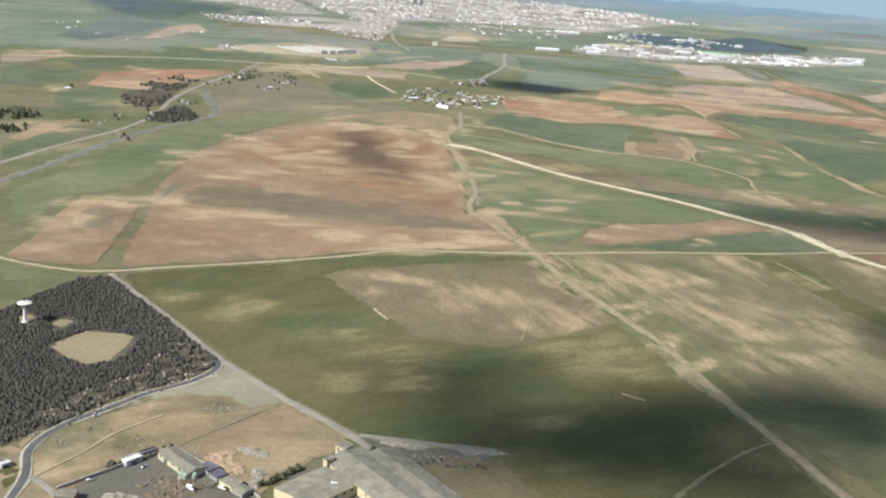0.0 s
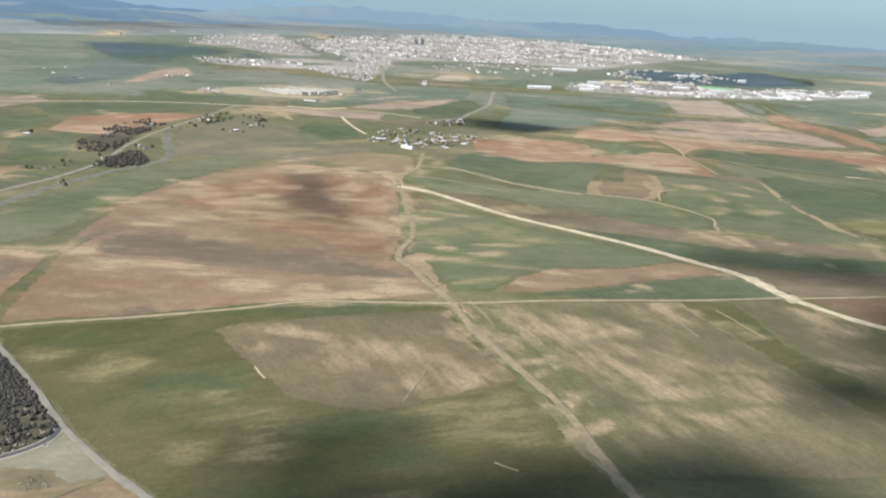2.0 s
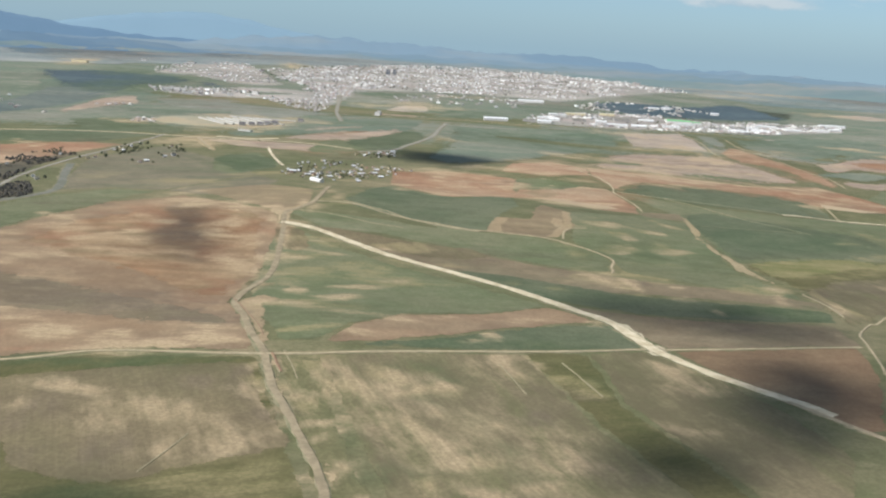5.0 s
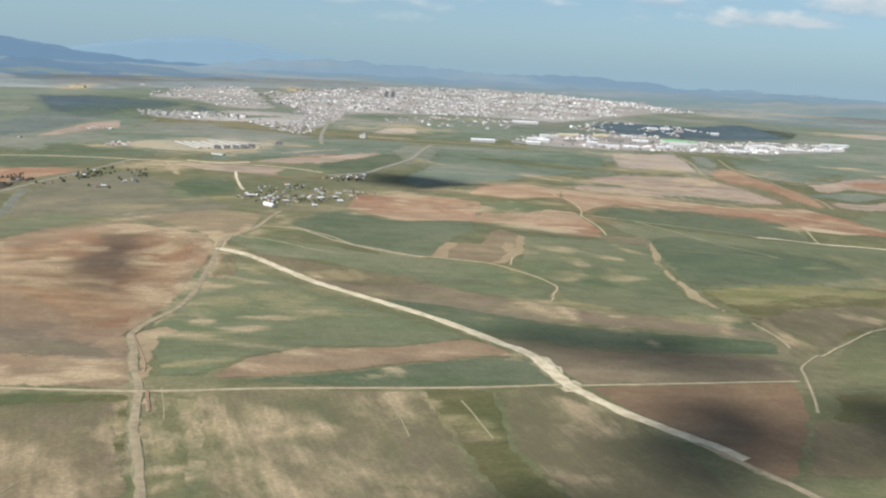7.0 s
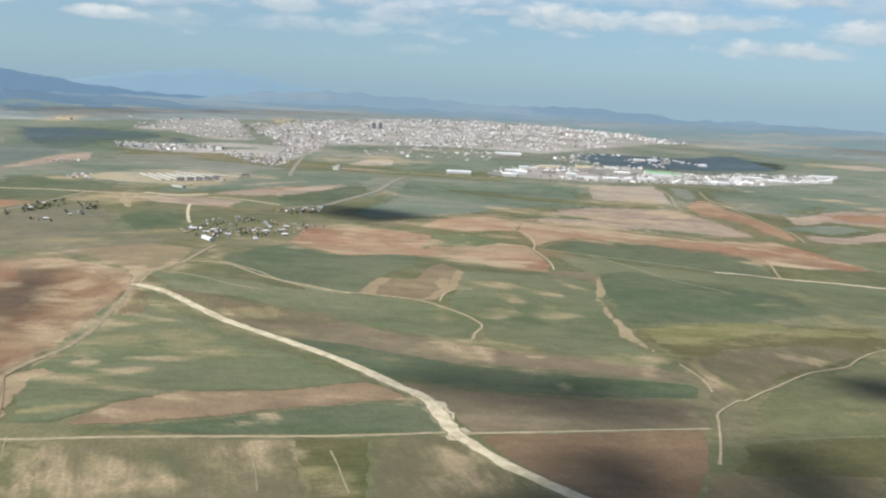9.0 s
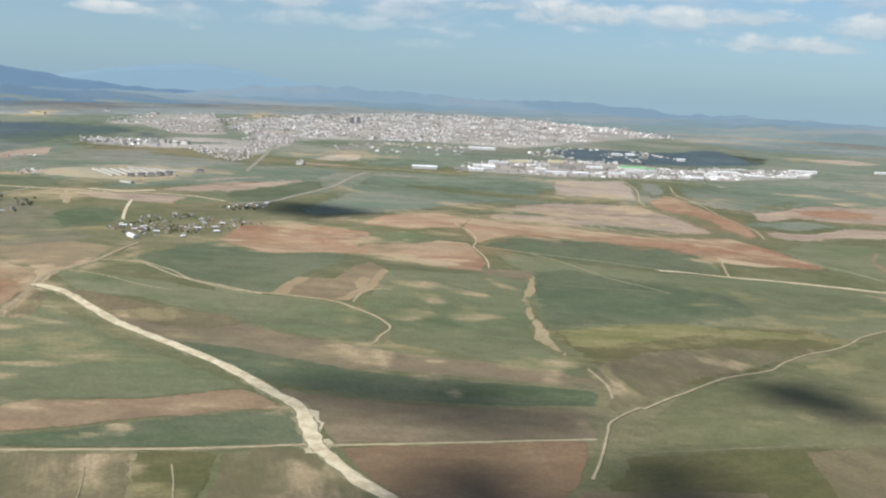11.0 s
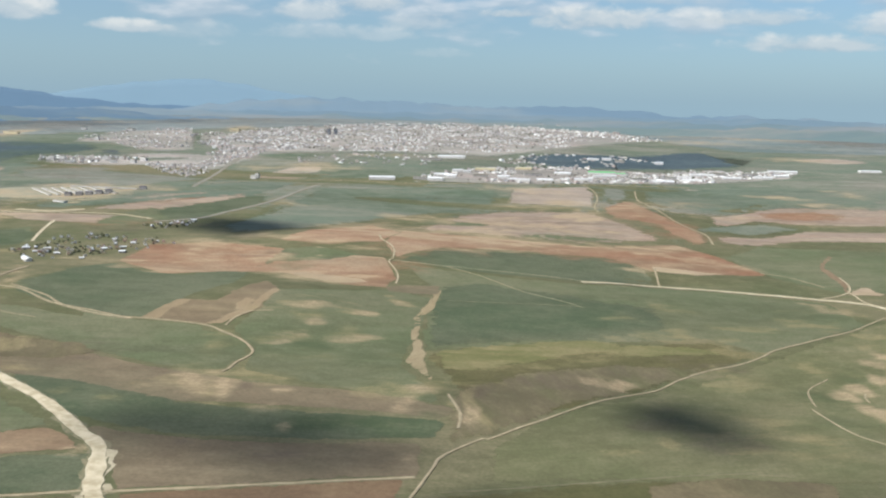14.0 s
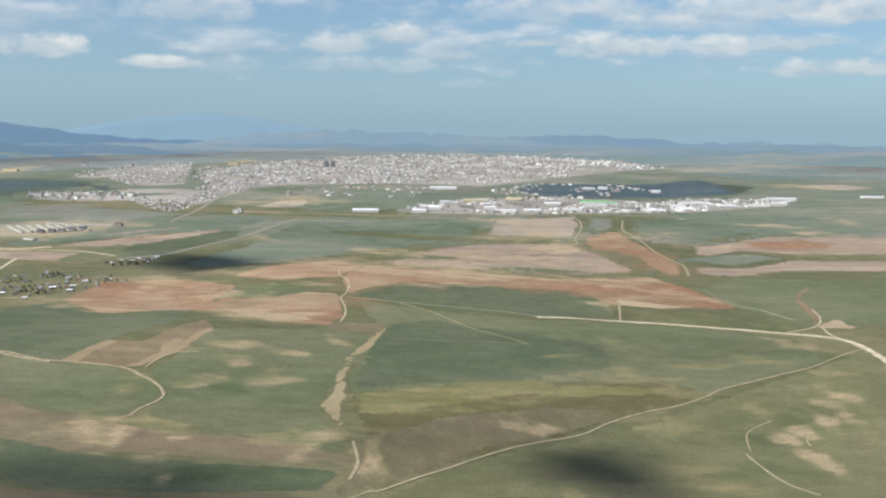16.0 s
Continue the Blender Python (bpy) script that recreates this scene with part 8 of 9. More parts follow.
SPOIL = plain_mat("brown_spoil", (0.165, 0.130, 0.088), (0.115, 0.092, 0.062), 0.45)
PALESTONE = island_mat("pale_stone", [(0.0, (0.24, 0.22, 0.18)), (1.0, (0.42, 0.39, 0.33))])
SCRAP = island_mat("rusty_scrap", [(0.0, (0.08, 0.065, 0.055)), (0.5, (0.15, 0.11, 0.075)), (0.85, (0.24, 0.19, 0.10)), (1.0, (0.34, 0.33, 0.29))])
mound("sandstone_mound", "spread heap of broken orange sandstone", -69.9, 291.9, 5.2, 4.6, 0.7, SANDSTONE, 1.0)
mound("sandstone_mound", "spread heap of broken orange sandstone", -64.6, 286.6, 4.6, 3.4, 0.6, SANDSTONE, 2.0, -40)
mound("rubble_mound", "pale rubble spread on the bare field", -62.5, 298.6, 4.2, 2.6, 0.4, PALERUBBLE, 3.0)
mound("rubble_mound", "pale rubble spread on the bare field", -57.6, 296.0, 3.8, 2.0, 0.4, PALERUBBLE, 4.0)
mound("rubble_mound", "pale rubble heap by the factory wall", -55.8, 283.3, 2.6, 3.6, 0.6, PALERUBBLE, 5.0, 20)
mound("rubble_mound", "pale rubble heap by the factory wall", -55.6, 276.9, 2.0, 3.0, 0.5, PALERUBBLE, 6.0)
mound("earth_mound", "brown mound of spoil in the yard", -78.8, 271.7, 8.5, 5.5, 1.1, SPOIL, 7.0)
mound("earth_mound", "brown mound of spoil in the yard", -83.0, 265.7, 6.5, 4.0, 0.9, SPOIL, 8.0)
mound("gravel_mound", "grey gravel heap in the yard", -93.3, 263.1, 6.5, 3.2, 0.9, PALERUBBLE, 9.0)
mound("gravel_mound", "grey gravel bank at the field corner", 18.6, 308.8, 9.0, 2.4, 0.6, PALERUBBLE, 10.0, 4)
mound("gravel_mound", "grey gravel bank at the field corner", -7.9, 309.8, 9.0, 2.0, 0.5, PALERUBBLE, 11.0, -8)
mound("earth_bank", "brown earth bank in the gravel tip", 11.5, 301.3, 9.0, 2.6, 0.5, SPOIL, 12.0, 5)
heap("scrap_heap", "rusty scrap lying in the yard", -83.2, 275.3, 7.0, 4.0, 0.4, 90, SCRAP, rnd)
heap("scrap_heap", "rusty machine parts along the wall", -68.4, 273.8, 6.0, 2.6, 0.4, 80, SCRAP, rnd)
heap("scattered_stones", "pale stones strewn over the waste ground", -108.6, 295.1, 34.0, 9.0, 0.1, 60, PALESTONE, rnd)
heap("scattered_stones", "grey boulders among the scrub", -80.4, 327.9, 6.5, 4.0, 0.2, 80, PALESTONE, rnd)
heap("stone_blocks", "pale stone blocks beside the lane", -24.7, 314.5, 5.5, 1.0, 0.3, 36, PALESTONE, rnd)
heap("stone_blocks", "small stones on the gravel tip", 4.5, 302.6, 16.0, 2.5, 0.2, 60, PALESTONE, rnd)


def ring(name, label, x, y, r, tube, material, gap=0.15):
    """A bent length of pipe lying in the yard."""
    bm = bmesh.new()
    n, m = 26, 7
    rows = []
    for k in range(n):
        a = 6.283185 * (gap + (1 - gap) * k / (n - 1))
        wob = 1 + 0.12 * noise.noise((2 * math.cos(a) + x, 2 * math.sin(a), y))
        rows.append([bm.verts.new((wob * (r + tube * math.cos(b)) * math.cos(a), wob * (r + tube * math.cos(b)) * math.sin(a), tube * (1 + math.sin(b)))) for b in (6.283185 * i / m for i in range(m))])
    for p, q in zip(rows, rows[1:]):
        for i in range(m):
            bm.faces.new((p[i], q[i], q[(i + 1) % m], p[(i + 1) % m]))
    ob = mesh_ob(name, bm, material)
    return stand(tagged(ob, label, "pipe", "pipes in the yard"), x, y, 30 * r)


OCHRE = plain_mat("ochre_paint", (0.31, 0.235, 0.11), (0.22, 0.165, 0.09), 0.9, 0.6)
for x, y, r in ((-91.2, 271.6, 1.4), (-85.8, 272.2, 1.1)):
    ring("bent_pipe", "ochre bent pipe lying on the yard's spoil", x, y, r, 0.16, OCHRE, 0.4)

# vehicles
TYRE = plain_mat("tyre_rubber", (0.03, 0.03, 0.03), None, 2.0)
GLASS = plain_mat("vehicle_glass", (0.04, 0.05, 0.06), None, 1.0, 0.15)


def vehicle(name, label, x, y, turn, length, width, height, colour, cab_at, group="parked vehicles"):
    paint = plain_mat(name + "_paint", colour, None, 1.0, 0.4)
    top = new(name)
    bm = bmesh.new()
    box(bm, -length / 2, -width / 2, 0.25 * height, length / 2, width / 2, (0.95 if name == "truck" else 0.6) * height, 0.06)
    part("body", bm, paint, top)
    bm = bmesh.new()
    box(bm, cab_at - 0.22 * length, -0.44 * width, 0.58 * height, cab_at + 0.22 * length, 0.44 * width, height, 0.08)
    part("cab", bm, GLASS, top)
    for sx in (-0.32, 0.32):
        for sy in (-0.5, 0.5):
            bm = bmesh.new()
            r = 0.2 * height
            bmesh.ops.create_cone(bm, cap_ends=True, segments=10, radius1=r, radius2=r, depth=0.12, matrix=pose(sx * length, sy * width, r, 90))
            part("wheel", bm, TYRE, top)
    return stand(tagged(top, label, name, group), x, y, turn)


vehicle("truck", "white truck parked in the yard", -75.0, 270.8, -35, 3.6, 1.2, 1.4, (0.75, 0.74, 0.70), 1.2)
vehicle("truck", "pale truck parked by the wall", -65.1, 272.2, -30, 3.2, 1.2, 1.3, (0.62, 0.60, 0.52), 1.1)
vehicle("truck", "grey-violet truck by the shed", -72.0, 283.3, -30, 4.0, 1.4, 1.4, (0.30, 0.29, 0.34), 1.4)
vehicle("car", "white car on the tarred road", -122.1, 315.6, 30, 2.2, 0.95, 0.8, (0.72, 0.72, 0.70), -0.1)
vehicle("car", "white car on the gravel apron", -89.6, 357.7, 10, 2.2, 0.95, 0.8, (0.72, 0.70, 0.66), -0.1)
vehicle("car", "white car in the yard", -93.8, 282.5, 60, 2.2, 0.95, 0.8, (0.66, 0.66, 0.64), -0.1)
vehicle("van", "white van by the workshop", -107.7, 272.0, 25, 2.6, 1.05, 1.1, (0.72, 0.72, 0.70), 0.3)
# trees in and round the factory
ROWS = [((-53.5, 275.8), (-42.6, 288.1), 26), ((-20.6, 304.6), (6.0, 277.7), 46), ((-105.8, 279.4), (-89.5, 296.7), 16)]
for a, b, n in ROWS:
    spots = [(a[0] + (b[0] - a[0]) * (k + rnd.random()) / n + rnd.uniform(-1.2, 1.2), a[1] + (b[1] - a[1]) * (k + rnd.random()) / n + rnd.uniform(-1.2, 1.2)) for k in range(n)]
    plant([lambda h=h: tree("garden_tree", rnd, h) for h in (1.8, 2.4)], spots, "dark bushy tree in a row beside the factory", "factory tree rows", rnd)
shrubs = [(-5.1, 295.7), (-2.8, 296.8), (-0.5, 297.9), (1.8, 299.5), (4.5, 301.0), (7.0, 296.7), (12.9, 296.8), (17.4, 298.2), (19.9, 297.1)]
plant([lambda h=h: tree("garden_tree", rnd, h) for h in (1.3, 1.7)], shrubs, "small dark tree by the gravel tip", "trees by the gravel tip", rnd)

# ---- village ----
def house_kind(k):
    w, d, h, rise, wall, roof = ((5.5, 4.2, 2.4, 1.3, WHITEWALL, TILEROOF), (6.5, 4.5, 2.6, 1.4, LIMEWASH, GREYROOF), (5.0, 4.5, 3.0, 0.0, WHITEWALL, WALLSTONE), (8.0, 4.0, 2.0, 0.9, GREYWALL, SHEETROOF), (5.0, 4.0, 2.6, 1.3, LIMEWASH, TILEROOF))[k]
    look_of = ("white house with a red tiled roof", "cream house with a grey roof", "white flat-roofed house", "grey farm shed with a pitched roof", "cream house with a clay tiled roof")[k]
    return building("farm_building" if k == 3 else "house", look_of + " in a village", "house", w, d, h, rise, wall, roof, windows=2)


def settle(spots, kinds, group, rnd, turn=20.0):
    first = {}
    for x, y in spots:
        k = kinds[rnd.randrange(len(kinds))]
        m = pose(x, y, gz(x, y) + 0.25, 0, 0, turn + rnd.choice((0, 90)) + rnd.uniform(-14, 14)) @ Matrix.Scale(rnd.uniform(0.62, 0.9), 4)
        if k not in first:
            first[k] = tagged(house_kind(k), group=group)
            first[k].matrix_basis = m
        else:
            copy_thing(first[k], m)


village = [(-39.8, 1104.3), (-29.0, 1094.0), (-34.7, 1073.7), (-17.5, 1101.0), (-12.3, 1104.2), (-19.1, 1192.1), (-23.0, 1180.3), (4.7, 1115.0), (8.6, 1127.6), (15.4, 1169.7), (19.7, 1181.0), (24.5, 1112.3), (29.7, 1105.7), (38.9, 1107.0), (42.1, 1127.7), (55.0, 1172.8), (61.0, 1166.6), (41.8, 1298.7), (24.8, 1289.0), (18.8, 1291.4), (-47.2, 1094.8), (-42.5, 1165.4), (28.3, 1147.9), (35.7, 1142.4), (46.7, 1147.8), (-1.6, 1078.1), (-23.2, 1119.2), (-34.4, 1134.0), (11.3, 1087.4), (20.2, 1072.4)]
centres = village + [(20.9, 1272.8), (22.7, 1289.4), (11.5, 1271.5), (32.2, 1290.9)]
village = [(x + rnd.uniform(-17, 17), y + rnd.uniform(-17, 17)) for x, y in centres for k in range(4)]
settle(village, (0, 1, 2, 2, 3, 4), "village houses", rnd, 25)
shed_on("farm_building", "long white farm shed at the village edge", "shed", (-18.6, 1043.9), (-6.0, 1030.4), 5.0, 2.2, 0.9, WHITEWALL, SHEETROOF)
plant([lambda h=h: tree("garden_tree", rnd, h) for h in (2.2, 3.0)], [(x + rnd.uniform(-9, 9), y + rnd.uniform(-9, 9)) for x, y in village[::4]], "dark garden tree between village houses", "village trees", rnd)
hamlet = [(-312.2, 893.0), (-315.5, 864.9), (-287.3, 809.5), (-281.9, 803.8), (-290.3, 916.9), (-288.0, 927.4), (-275.0, 1150.2), (-276.0, 1198.9), (-263.6, 1175.2), (-268.6, 1213.1), (-207.7, 1155.0), (-201.7, 1167.6), (-218.8, 1108.3), (-215.6, 1118.8), (-225.9, 1230.4), (-217.7, 1229.5), (-274.9, 1122.3), (-278.8, 1111.4), (-416.0, 1025.3), (-430.9, 1044.0), (-326.0, 858.2), (-318.2, 852.5), (-266.2, 1235.4), (-276.2, 1178.7), (-280.5, 989.0), (-271.6, 978.2), (-338.3, 1050.0), (-330.9, 1087.3), (-315.9, 1125.8)]
settle(hamlet, (0, 1, 2, 3), "houses by the highway", rnd, 30)
plant([lambda h=h: tree("garden_tree", rnd, h) for h in (3.5, 4.5)], [(x + rnd.uniform(-14, 14), y + rnd.uniform(-14, 14)) for x, y in hamlet], "dark tree near houses by the highway", "trees by the highway", rnd)

# ---- long barns ----
def barn(a, b, depth, h, rise):
    """A long barn that follows the slope from a to b."""
    p, q = Vector((*a, gz(*a) + 0.3)), Vector((*b, gz(*b) + 0.3))
    u = (q - p).normalized()
    side = Vector((0, 0, 1)).cross(u).normalized()
    m = Matrix((u, side, u.cross(side))).transposed().to_4x4()
    m.translation = (p + q) / 2
    ob = building("long_barn", "long white barn with a weathered grey roof", "barn", (q - p).length, depth, h, rise, WHITEWALL, WALLSTONE, "long barns", windows=4)
    ob.matrix_basis = m
    return ob


for a, b in (((-279.9, 1515.8), (-225.2, 1462.0)), ((-268.5, 1520.9), (-214.2, 1466.9)), ((-257.0, 1526.2), (-203.2, 1471.9)), ((-245.5, 1531.5), (-192.1, 1476.9)), ((-234.0, 1536.9), (-181.0, 1482.0)), ((-222.5, 1542.5), (-169.9, 1487.2)), ((-210.9, 1548.1), (-158.8, 1492.5)), ((-199.4, 1553.8), (-147.6, 1497.8))):
    barn(a, b, 5.0, 1.3, 0.4)
barn((-244.2, 1553.8), (-140.5, 1549.2), 5.0, 1.4, 0.4)
barn((-191.1, 1413.1), (-173.0, 1406.7), 7.0, 2.0, 0.6)
for x, y in ((-201.2, 1466.0), (-189.1, 1473.3), (-178.4, 1480.4), (-170.4, 1492.4), (-162.3, 1504.8), (-132.7, 1550.8)):
    stand(building("farm_block", "small dark-fronted block at a barn's end", "building", 9.0, 7.0, 4.0, 1.0, GREYWALL, DARKSHEET, "blocks by the barns", windows=2), x, y, 10)

# ---- industrial sheds before the town ----
SHEDS = [
    (167.2, 1811.1, 34, 9, 0), (255.1, 1824.3, 20, 10, 0), (278.2, 1948.1, 14, 12, 0), (275.1, 1867.5, 16, 8, 0), (258.8, 1884.4, 22, 7, 0),
    (296.5, 1947.8, 10, 10, 0), (324.5, 2005.1, 30, 18, 1), (393.1, 2059.2, 24, 14, 1), (392.7, 1871.8, 30, 9, 0), (241.1, 2178.3, 44, 8, 0),
    (205.6, 2127.6, 34, 7, 2), (364.6, 1897.2, 16, 10, 0), (466.0, 2016.3, 24, 14, 0), (538.7, 2066.8, 40, 30, 3), (565.6, 2064.7, 26, 22, 3), (542.2, 2015.9, 34, 7, 0),
    (646.2, 2002.6, 32, 8, 0), (690.7, 2089.0, 26, 9, 0), (724.3, 2144.3, 22, 9, 0), (747.9, 2148.6, 18, 9, 0), (785.3, 2110.7, 26, 9, 0),
    (846.7, 2130.7, 28, 10, 0), (904.6, 2234.5, 46, 8, 0), (888.0, 2165.3, 22, 7, 0), (831.6, 2182.7, 24, 10, 2), (1092.9, 2299.4, 34, 12, 0),
    (666.8, 2073.9, 18, 9, 2), (703.2, 2061.2, 26, 8, 0), (770.8, 2171.4, 22, 9, 2), (528.6, 2319.5, 16, 7, 0), (586.2, 2310.7, 16, 7, 2),
    (559.8, 2339.9, 16, 7, 0), (670.6, 2334.1, 14, 7, 0), (412.3, 1970.2, 26, 9, 2), (435.8, 1900.7, 22, 8, 0), (602.1, 2008.9, 22, 8, 2),
    (324.0, 1902.6, 20, 8, 2), (228.2, 1831.1, 18, 7, 2), (502.4, 1935.8, 26, 8, 0),
]
ROOFS = ((WHITEWALL, SHEETROOF, "white industrial shed with a pale sheet roof"), (LIMEWASH, YELLOWROOF, "yellowish industrial hall"), (GREYWALL, GREYROOF, "grey industrial shed"), (WHITEWALL, GREENROOF, "large hall with a bright green roof"))
for x, y, w, d, k in SHEDS:
    wall, roof, what = ROOFS[k]
    w, d = 1.25 * w, 1.3 * d
    stand(building("industrial_shed", what + " before the town", "shed", w, d, rnd.uniform(3.0, 4.6), rnd.uniform(0.8, 1.6), wall, roof, "industrial sheds", windows=3), x, y, rnd.uniform(-8, 10))

# ---- the distant town ----
TOWNWALL = island_mat("town_walls_and_roofs", [(0.0, (0.28, 0.265, 0.245)), (0.14, (0.38, 0.355, 0.32)), (0.28, (0.50, 0.475, 0.43)), (0.38, (0.30, 0.275, 0.25)), (0.50, (0.55, 0.53, 0.48)), (0.60, (0.35, 0.28, 0.245)), (0.68, (0.25, 0.25, 0.255)), (0.78, (0.50, 0.46, 0.38)), (0.84, (0.76, 0.75, 0.70)), (1.0, (0.92, 0.91, 0.88))])
TOWNROOF = island_mat("town_tile_roofs", [(0.0, (0.32, 0.235, 0.205)), (0.4, (0.37, 0.30, 0.27)), (0.6, (0.42, 0.40, 0.38)), (1.0, (0.31, 0.30, 0.295))])


def block(bm, roofs, x, y, w, d, h, turn, flat):
    c, s = math.cos(turn), math.sin(turn)
    z = gz(x, y)

    def at(u, v, k):
        return (x + u * c - v * s, y + u * s + v * c, z + k)

    foot = [(-w / 2, -d / 2), (w / 2, -d / 2), (w / 2, d / 2), (-w / 2, d / 2)]
    lo, hi = [bm.verts.new(at(u, v, -0.5)) for u, v in foot], [bm.verts.new(at(u, v, h)) for u, v in foot]
    for k in range(4):
        j = (k + 1) % 4
        bm.faces.new((lo[k], lo[j], hi[j], hi[k]))
    if flat:
        bm.faces.new(hi)
        q = [bm.verts.new(at(u * 0.35, v * 0.35, k)) for k in (h, h + 1.0) for u, v in foot]
        for k in range(4):
            j = (k + 1) % 4
            bm.faces.new((q[k], q[j], q[4 + j], q[4 + k]))
        bm.faces.new(q[4:])
    else:
        e = [roofs.verts.new(at(u * 1.08, v * 1.08, h)) for u, v in foot]
        a, b = roofs.verts.new(at(-w * 0.3, 0, h + 0.28 * d)), roofs.verts.new(at(w * 0.3, 0, h + 0.28 * d))
        for f in ((e[0], e[1], b, a), (e[2], e[3], a, b), (e[1], e[2], b), (e[3], e[0], a)):
            roofs.faces.new(f)


def quarter(label, poly, gap, low, high, wide, tiled, rnd, keep=0.8, clump=0.012):
    """A quarter of the town: far too many small houses to count."""
    bm, rf = bmesh.new(), bmesh.new()
    for x, y in scatter(poly, gap, rnd, (), keep, clump):
        w = wide * rnd.uniform(0.6, 1.3)
        tall = low + (high - low) * rnd.random() ** 2
        block(bm, rf, x, y, w, w * rnd.uniform(0.55, 0.9), tall, rnd.uniform(-0.6, 0.6) + rnd.choice((0, 1.57)), rnd.random() > tiled)
    tagged(mesh_ob("town_houses", bm, TOWNWALL), label, "town", kind="stuff")
    if rf.faces:
        tagged(mesh_ob("town_roofs", rf, TOWNROOF), "clay and grey roofs of " + label, "roofs", kind="stuff")


HEART = [(-448.3, 2506.7), (-346.9, 2752.6), (-136.2, 3195.3), (135.2, 3439.9), (284.7, 3227.3), (462.1, 3061.5), (486.7, 2621.3), (353.6, 2401.4), (241.5, 2296.4), (60.4, 2226.6), (-100.2, 2192.5), (-183.8, 2091.4), (-309.1, 2217.3)]
WEST = [(-637.1, 2313.8), (-676.3, 2434.2), (-653.7, 2652.4), (-537.3, 2747.3), (-310.5, 2191.3), (-349.2, 2113.0), (-419.8, 2131.1), (-539.7, 2286.7)]
EAST = [(239.4, 3336.4), (418.7, 4842.8), (570.4, 4178.9), (726.5, 3188.4), (769.3, 3110.5), (483.0, 2815.0), (350.4, 3024.0)]
SUBURB = [(-274.0, 1870.0), (-186.0, 1906.2), (-190.8, 1968.1), (-132.2, 2017.2), (-127.8, 1948.1), (-137.0, 1829.0), (-145.6, 1746.8), (-196.7, 1775.7)]
REDQUARTER = [(-235.5, 2059.8), (-227.7, 2203.6), (-146.3, 2219.5), (-121.8, 2019.4), (-174.0, 1954.5)]
BELT = [(-475.9, 1872.9), (-516.4, 1948.8), (-409.3, 1954.6), (-225.2, 1970.6), (-184.8, 1928.5), (-275.9, 1869.6), (-391.7, 1845.8)]
YARDS = [(215.5, 1819.2), (234.4, 1925.4), (348.4, 2078.0), (517.5, 2161.6), (594.4, 2184.0), (706.7, 2227.3), (919.0, 2263.0), (922.1, 2223.7), (773.1, 2069.9), (636.3, 1976.7), (399.8, 1847.8)]
SHADED = [(323.1, 2213.7), (429.4, 2388.4), (640.9, 2462.8), (696.2, 2375.9), (550.4, 2179.5), (379.4, 2092.3)]
quarter("the pale heart of a distant town", HEART, 7.0, 1.1, 3.6, 4.6, 0.3, rnd, 0.58, 0.012)
quarter("loose pale houses west of the town", WEST, 9.5, 1.1, 2.6, 4.6, 0.4, rnd, 0.45, 0.014)
quarter("pale houses and blocks on the rise behind the town", EAST, 11.0, 2.0, 6.0, 6.0, 0.2, rnd, 0.55, 0.008)
quarter("a suburb of small red-roofed houses", SUBURB, 7.0, 1.4, 2.6, 3.8, 0.75, rnd, 0.75, 0.006)
quarter("a quarter of small reddish houses", REDQUARTER, 9.0, 1.5, 2.8, 4.4, 0.85, rnd, 0.65, 0.0)
quarter("pale apartment blocks at the edge of the town", BELT, 8.0, 2.0, 4.0, 5.0, 0.1, rnd, 0.6, 0.008)
quarter("mixed small sheds of the industrial district", YARDS, 8.5, 1.5, 2.8, 6.5, 0.2, rnd, 0.6, 0.008)
quarter("a row of low pale houses in the far fields", [(-499.8, 1615.6), (-442.2, 1683.9), (-418.8, 1619.0), (-471.7, 1565.9)], 11.0, 1.4, 2.4, 5.0, 0.3, rnd, 0.5, 0.03)
quarter("loose farmsteads by the far woods", [(-730.4, 1738.2), (-693.9, 1693.9), (-702.5, 1733.2), (-541.6, 1525.7), (-526.4, 1532.3), (-456.8, 1468.7), (-458.0, 1439.5), (-505.9, 1462.8), (-607.5, 1459.4)], 22.0, 1.4, 2.6, 6.0, 0.4, rnd, 0.35, 0.02)
quarter("loose houses between town and works", [(-70.1, 1961.7), (-10.1, 2149.4), (102.7, 2230.4), (227.5, 2193.2), (210.3, 2027.7), (81.8, 1975.9)], 15.0, 1.5, 3.0, 6.0, 0.3, rnd, 0.4, 0.02)
quarter("pale sheds by the far highway", [(-369.9, 1478.6), (-332.2, 1482.0), (-321.1, 1445.1), (-351.8, 1430.9)], 9.0, 1.4, 2.2, 5.0, 0.2, rnd, 0.4, 0.03)
quarter("scattered low works buildings behind the sheds", SHADED, 16.0, 1.8, 3.2, 8.0, 0.1, rnd, 0.4, 0.012)


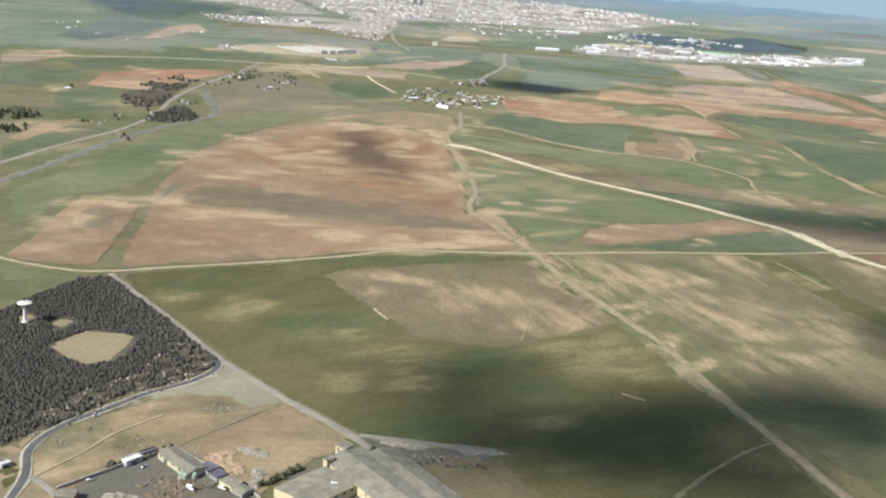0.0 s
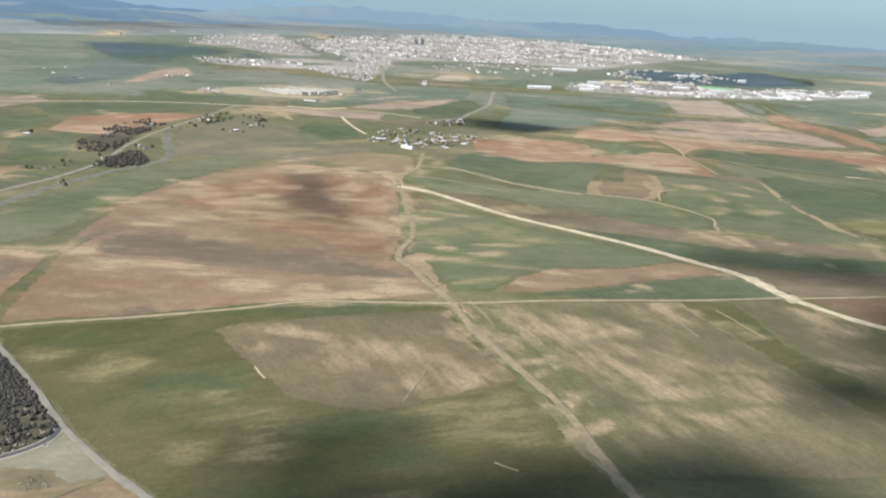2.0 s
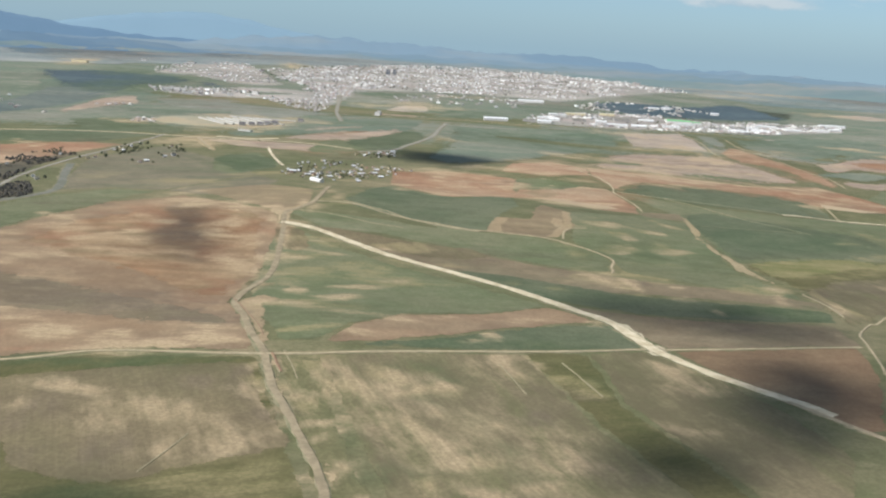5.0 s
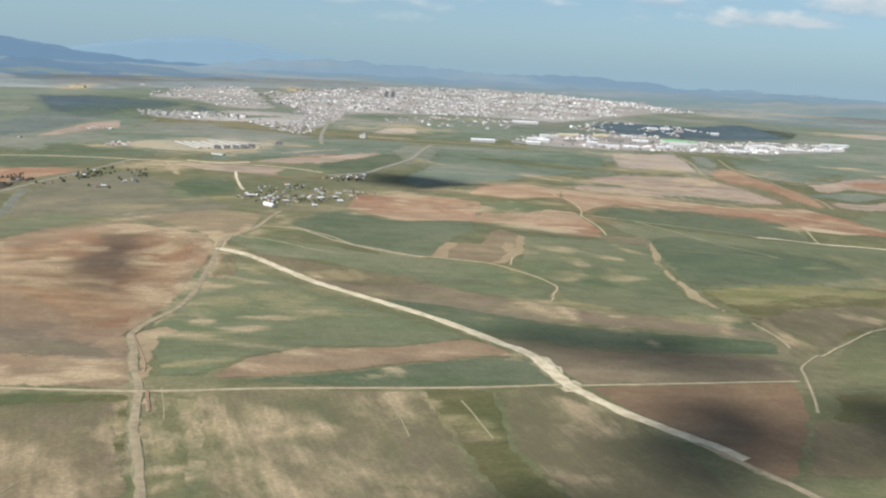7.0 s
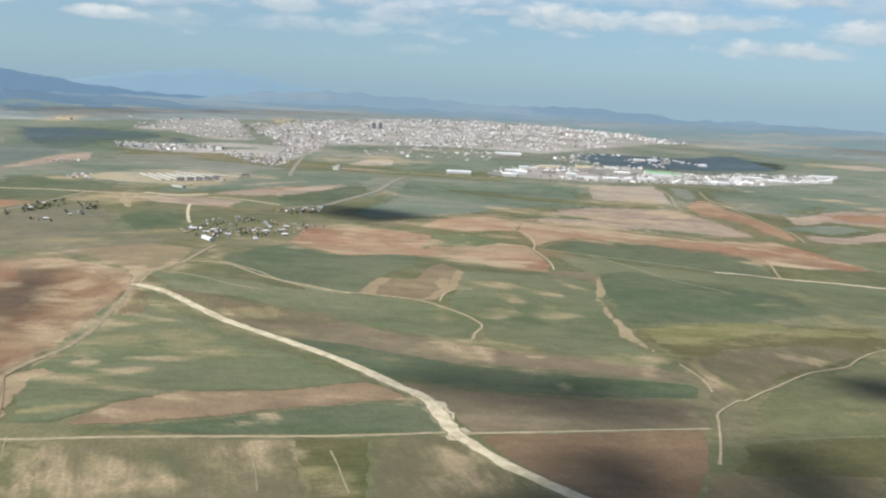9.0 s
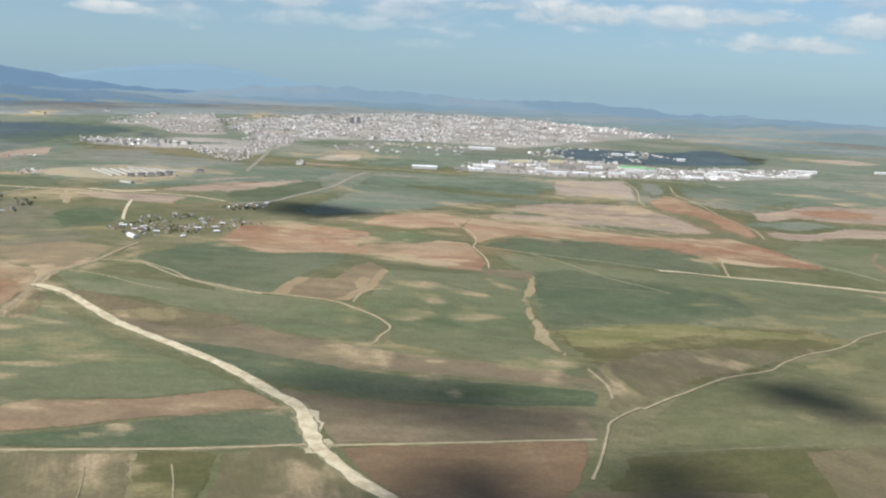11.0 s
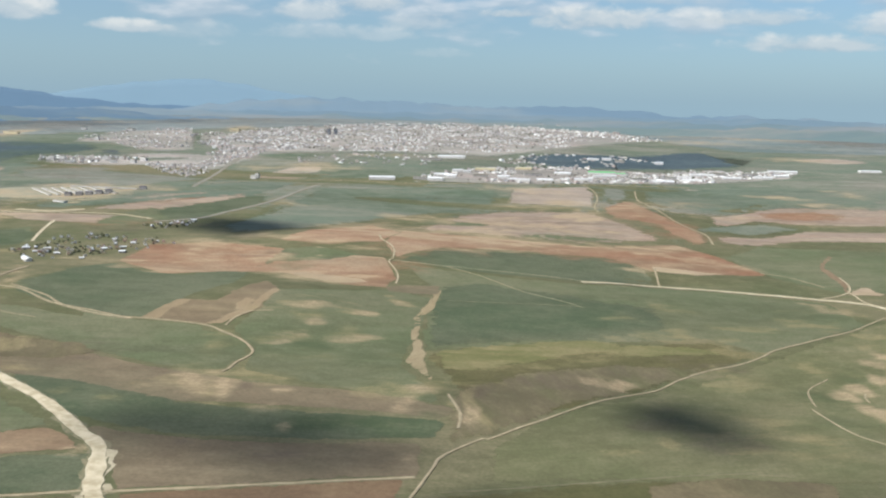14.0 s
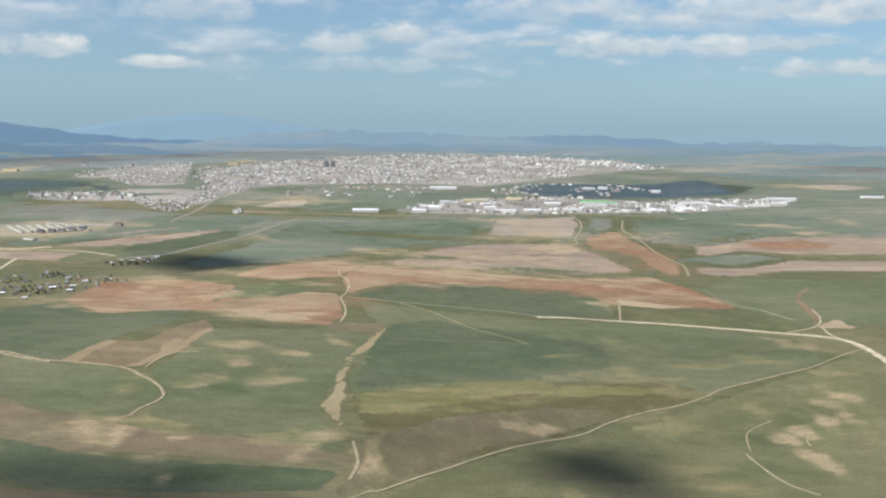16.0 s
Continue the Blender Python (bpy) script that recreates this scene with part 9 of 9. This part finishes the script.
def apartment(x, y, w, d, h, wall, label, turn):
    """A tall block with storey bands."""
    top = new("apartment_block")
    bm = bmesh.new()
    walls(bm, w, d, h)
    part("wall", bm, wall, top)
    for k in range(1, int(h / 2.0)):
        bm = bmesh.new()
        box(bm, -w / 2 - 0.06, -d / 2 - 0.06, 2.0 * k - 0.25, w / 2 + 0.06, d / 2 + 0.06, 2.0 * k + 0.25)
        part("storey_band", bm, GREYWALL, top)
    bm = bmesh.new()
    box(bm, -w / 2 - 0.2, -d / 2 - 0.2, h, w / 2 + 0.2, d / 2 + 0.2, h + 0.4)
    box(bm, -w / 6, -d / 6, h + 0.4, w / 6, d / 6, h + 2.0)
    part("roof", bm, GREYROOF, top)
    return stand(tagged(top, label, "building", "town apartment blocks"), x, y, turn)


for x, y, w, h, wall, what in (
    (-120.4, 2604.5, 9, 15, DARKWALL, "dark glass-fronted office tower in the town"), (-104.0, 2608.6, 9, 16, DARKWALL, "dark glass-fronted office tower in the town"),
    (-376.0, 2637.0, 26, 8, LIMEWASH, "long cream hall on the town's rise"), (-769.4, 2601.5, 14, 6, WHITEWALL, "white block outside the town"), (-641.3, 2596.2, 18, 6, WHITEWALL, "white hall outside the town"),
    (-457.9, 1883.4, 10, 7, WHITEWALL, "white apartment block at the town's edge"), (-438.9, 1884.9, 10, 7, WHITEWALL, "white apartment block at the town's edge"), (-408.4, 1852.2, 12, 5, WHITEWALL, "white apartment block at the town's edge"),
    (-331.4, 1865.0, 10, 6, WHITEWALL, "white apartment block at the town's edge"), (-300.3, 1879.7, 10, 6, WHITEWALL, "white apartment block at the town's edge"), (-295.9, 1913.8, 12, 6, WHITEWALL, "white apartment block at the town's edge"),
    (-590.5, 2317.4, 9, 8, WHITEWALL, "white apartment block at the town's edge"), (-42.0, 1773.4, 9, 6, WHITEWALL, "white block by the main road"), (-41.3, 1789.6, 8, 7, WHITEWALL, "white block by the main road"),
    (-866.7, 2430.0, 40, 5, LIMEWASH, "pale hall beyond the plain"), (240.3, 2777.7, 12, 10, WHITEWALL, "white apartment block in the town"), (447.1, 3673.1, 16, 9, WHITEWALL, "white apartment block in the town"),
    (507.1, 3548.3, 16, 9, WHITEWALL, "white apartment block in the town"), (385.4, 3725.9, 16, 9, WHITEWALL, "white apartment block in the town"), (-30.2, 3027.5, 14, 9, WHITEWALL, "white apartment block in the town"),
):
    apartment(x, y, w, 0.6 * w if w < 20 else 9, h, wall, what, rnd.uniform(-15, 15))
grove("town_trees", "dark trees between the town's houses", scatter(HEART, 26.0, rnd, (), 0.6) + scatter(SUBURB, 26.0, rnd, (), 0.5) + scatter(YARDS, 30.0, rnd, (), 0.5), bush_shape, 2.5, 4.5, LEAF, rnd)
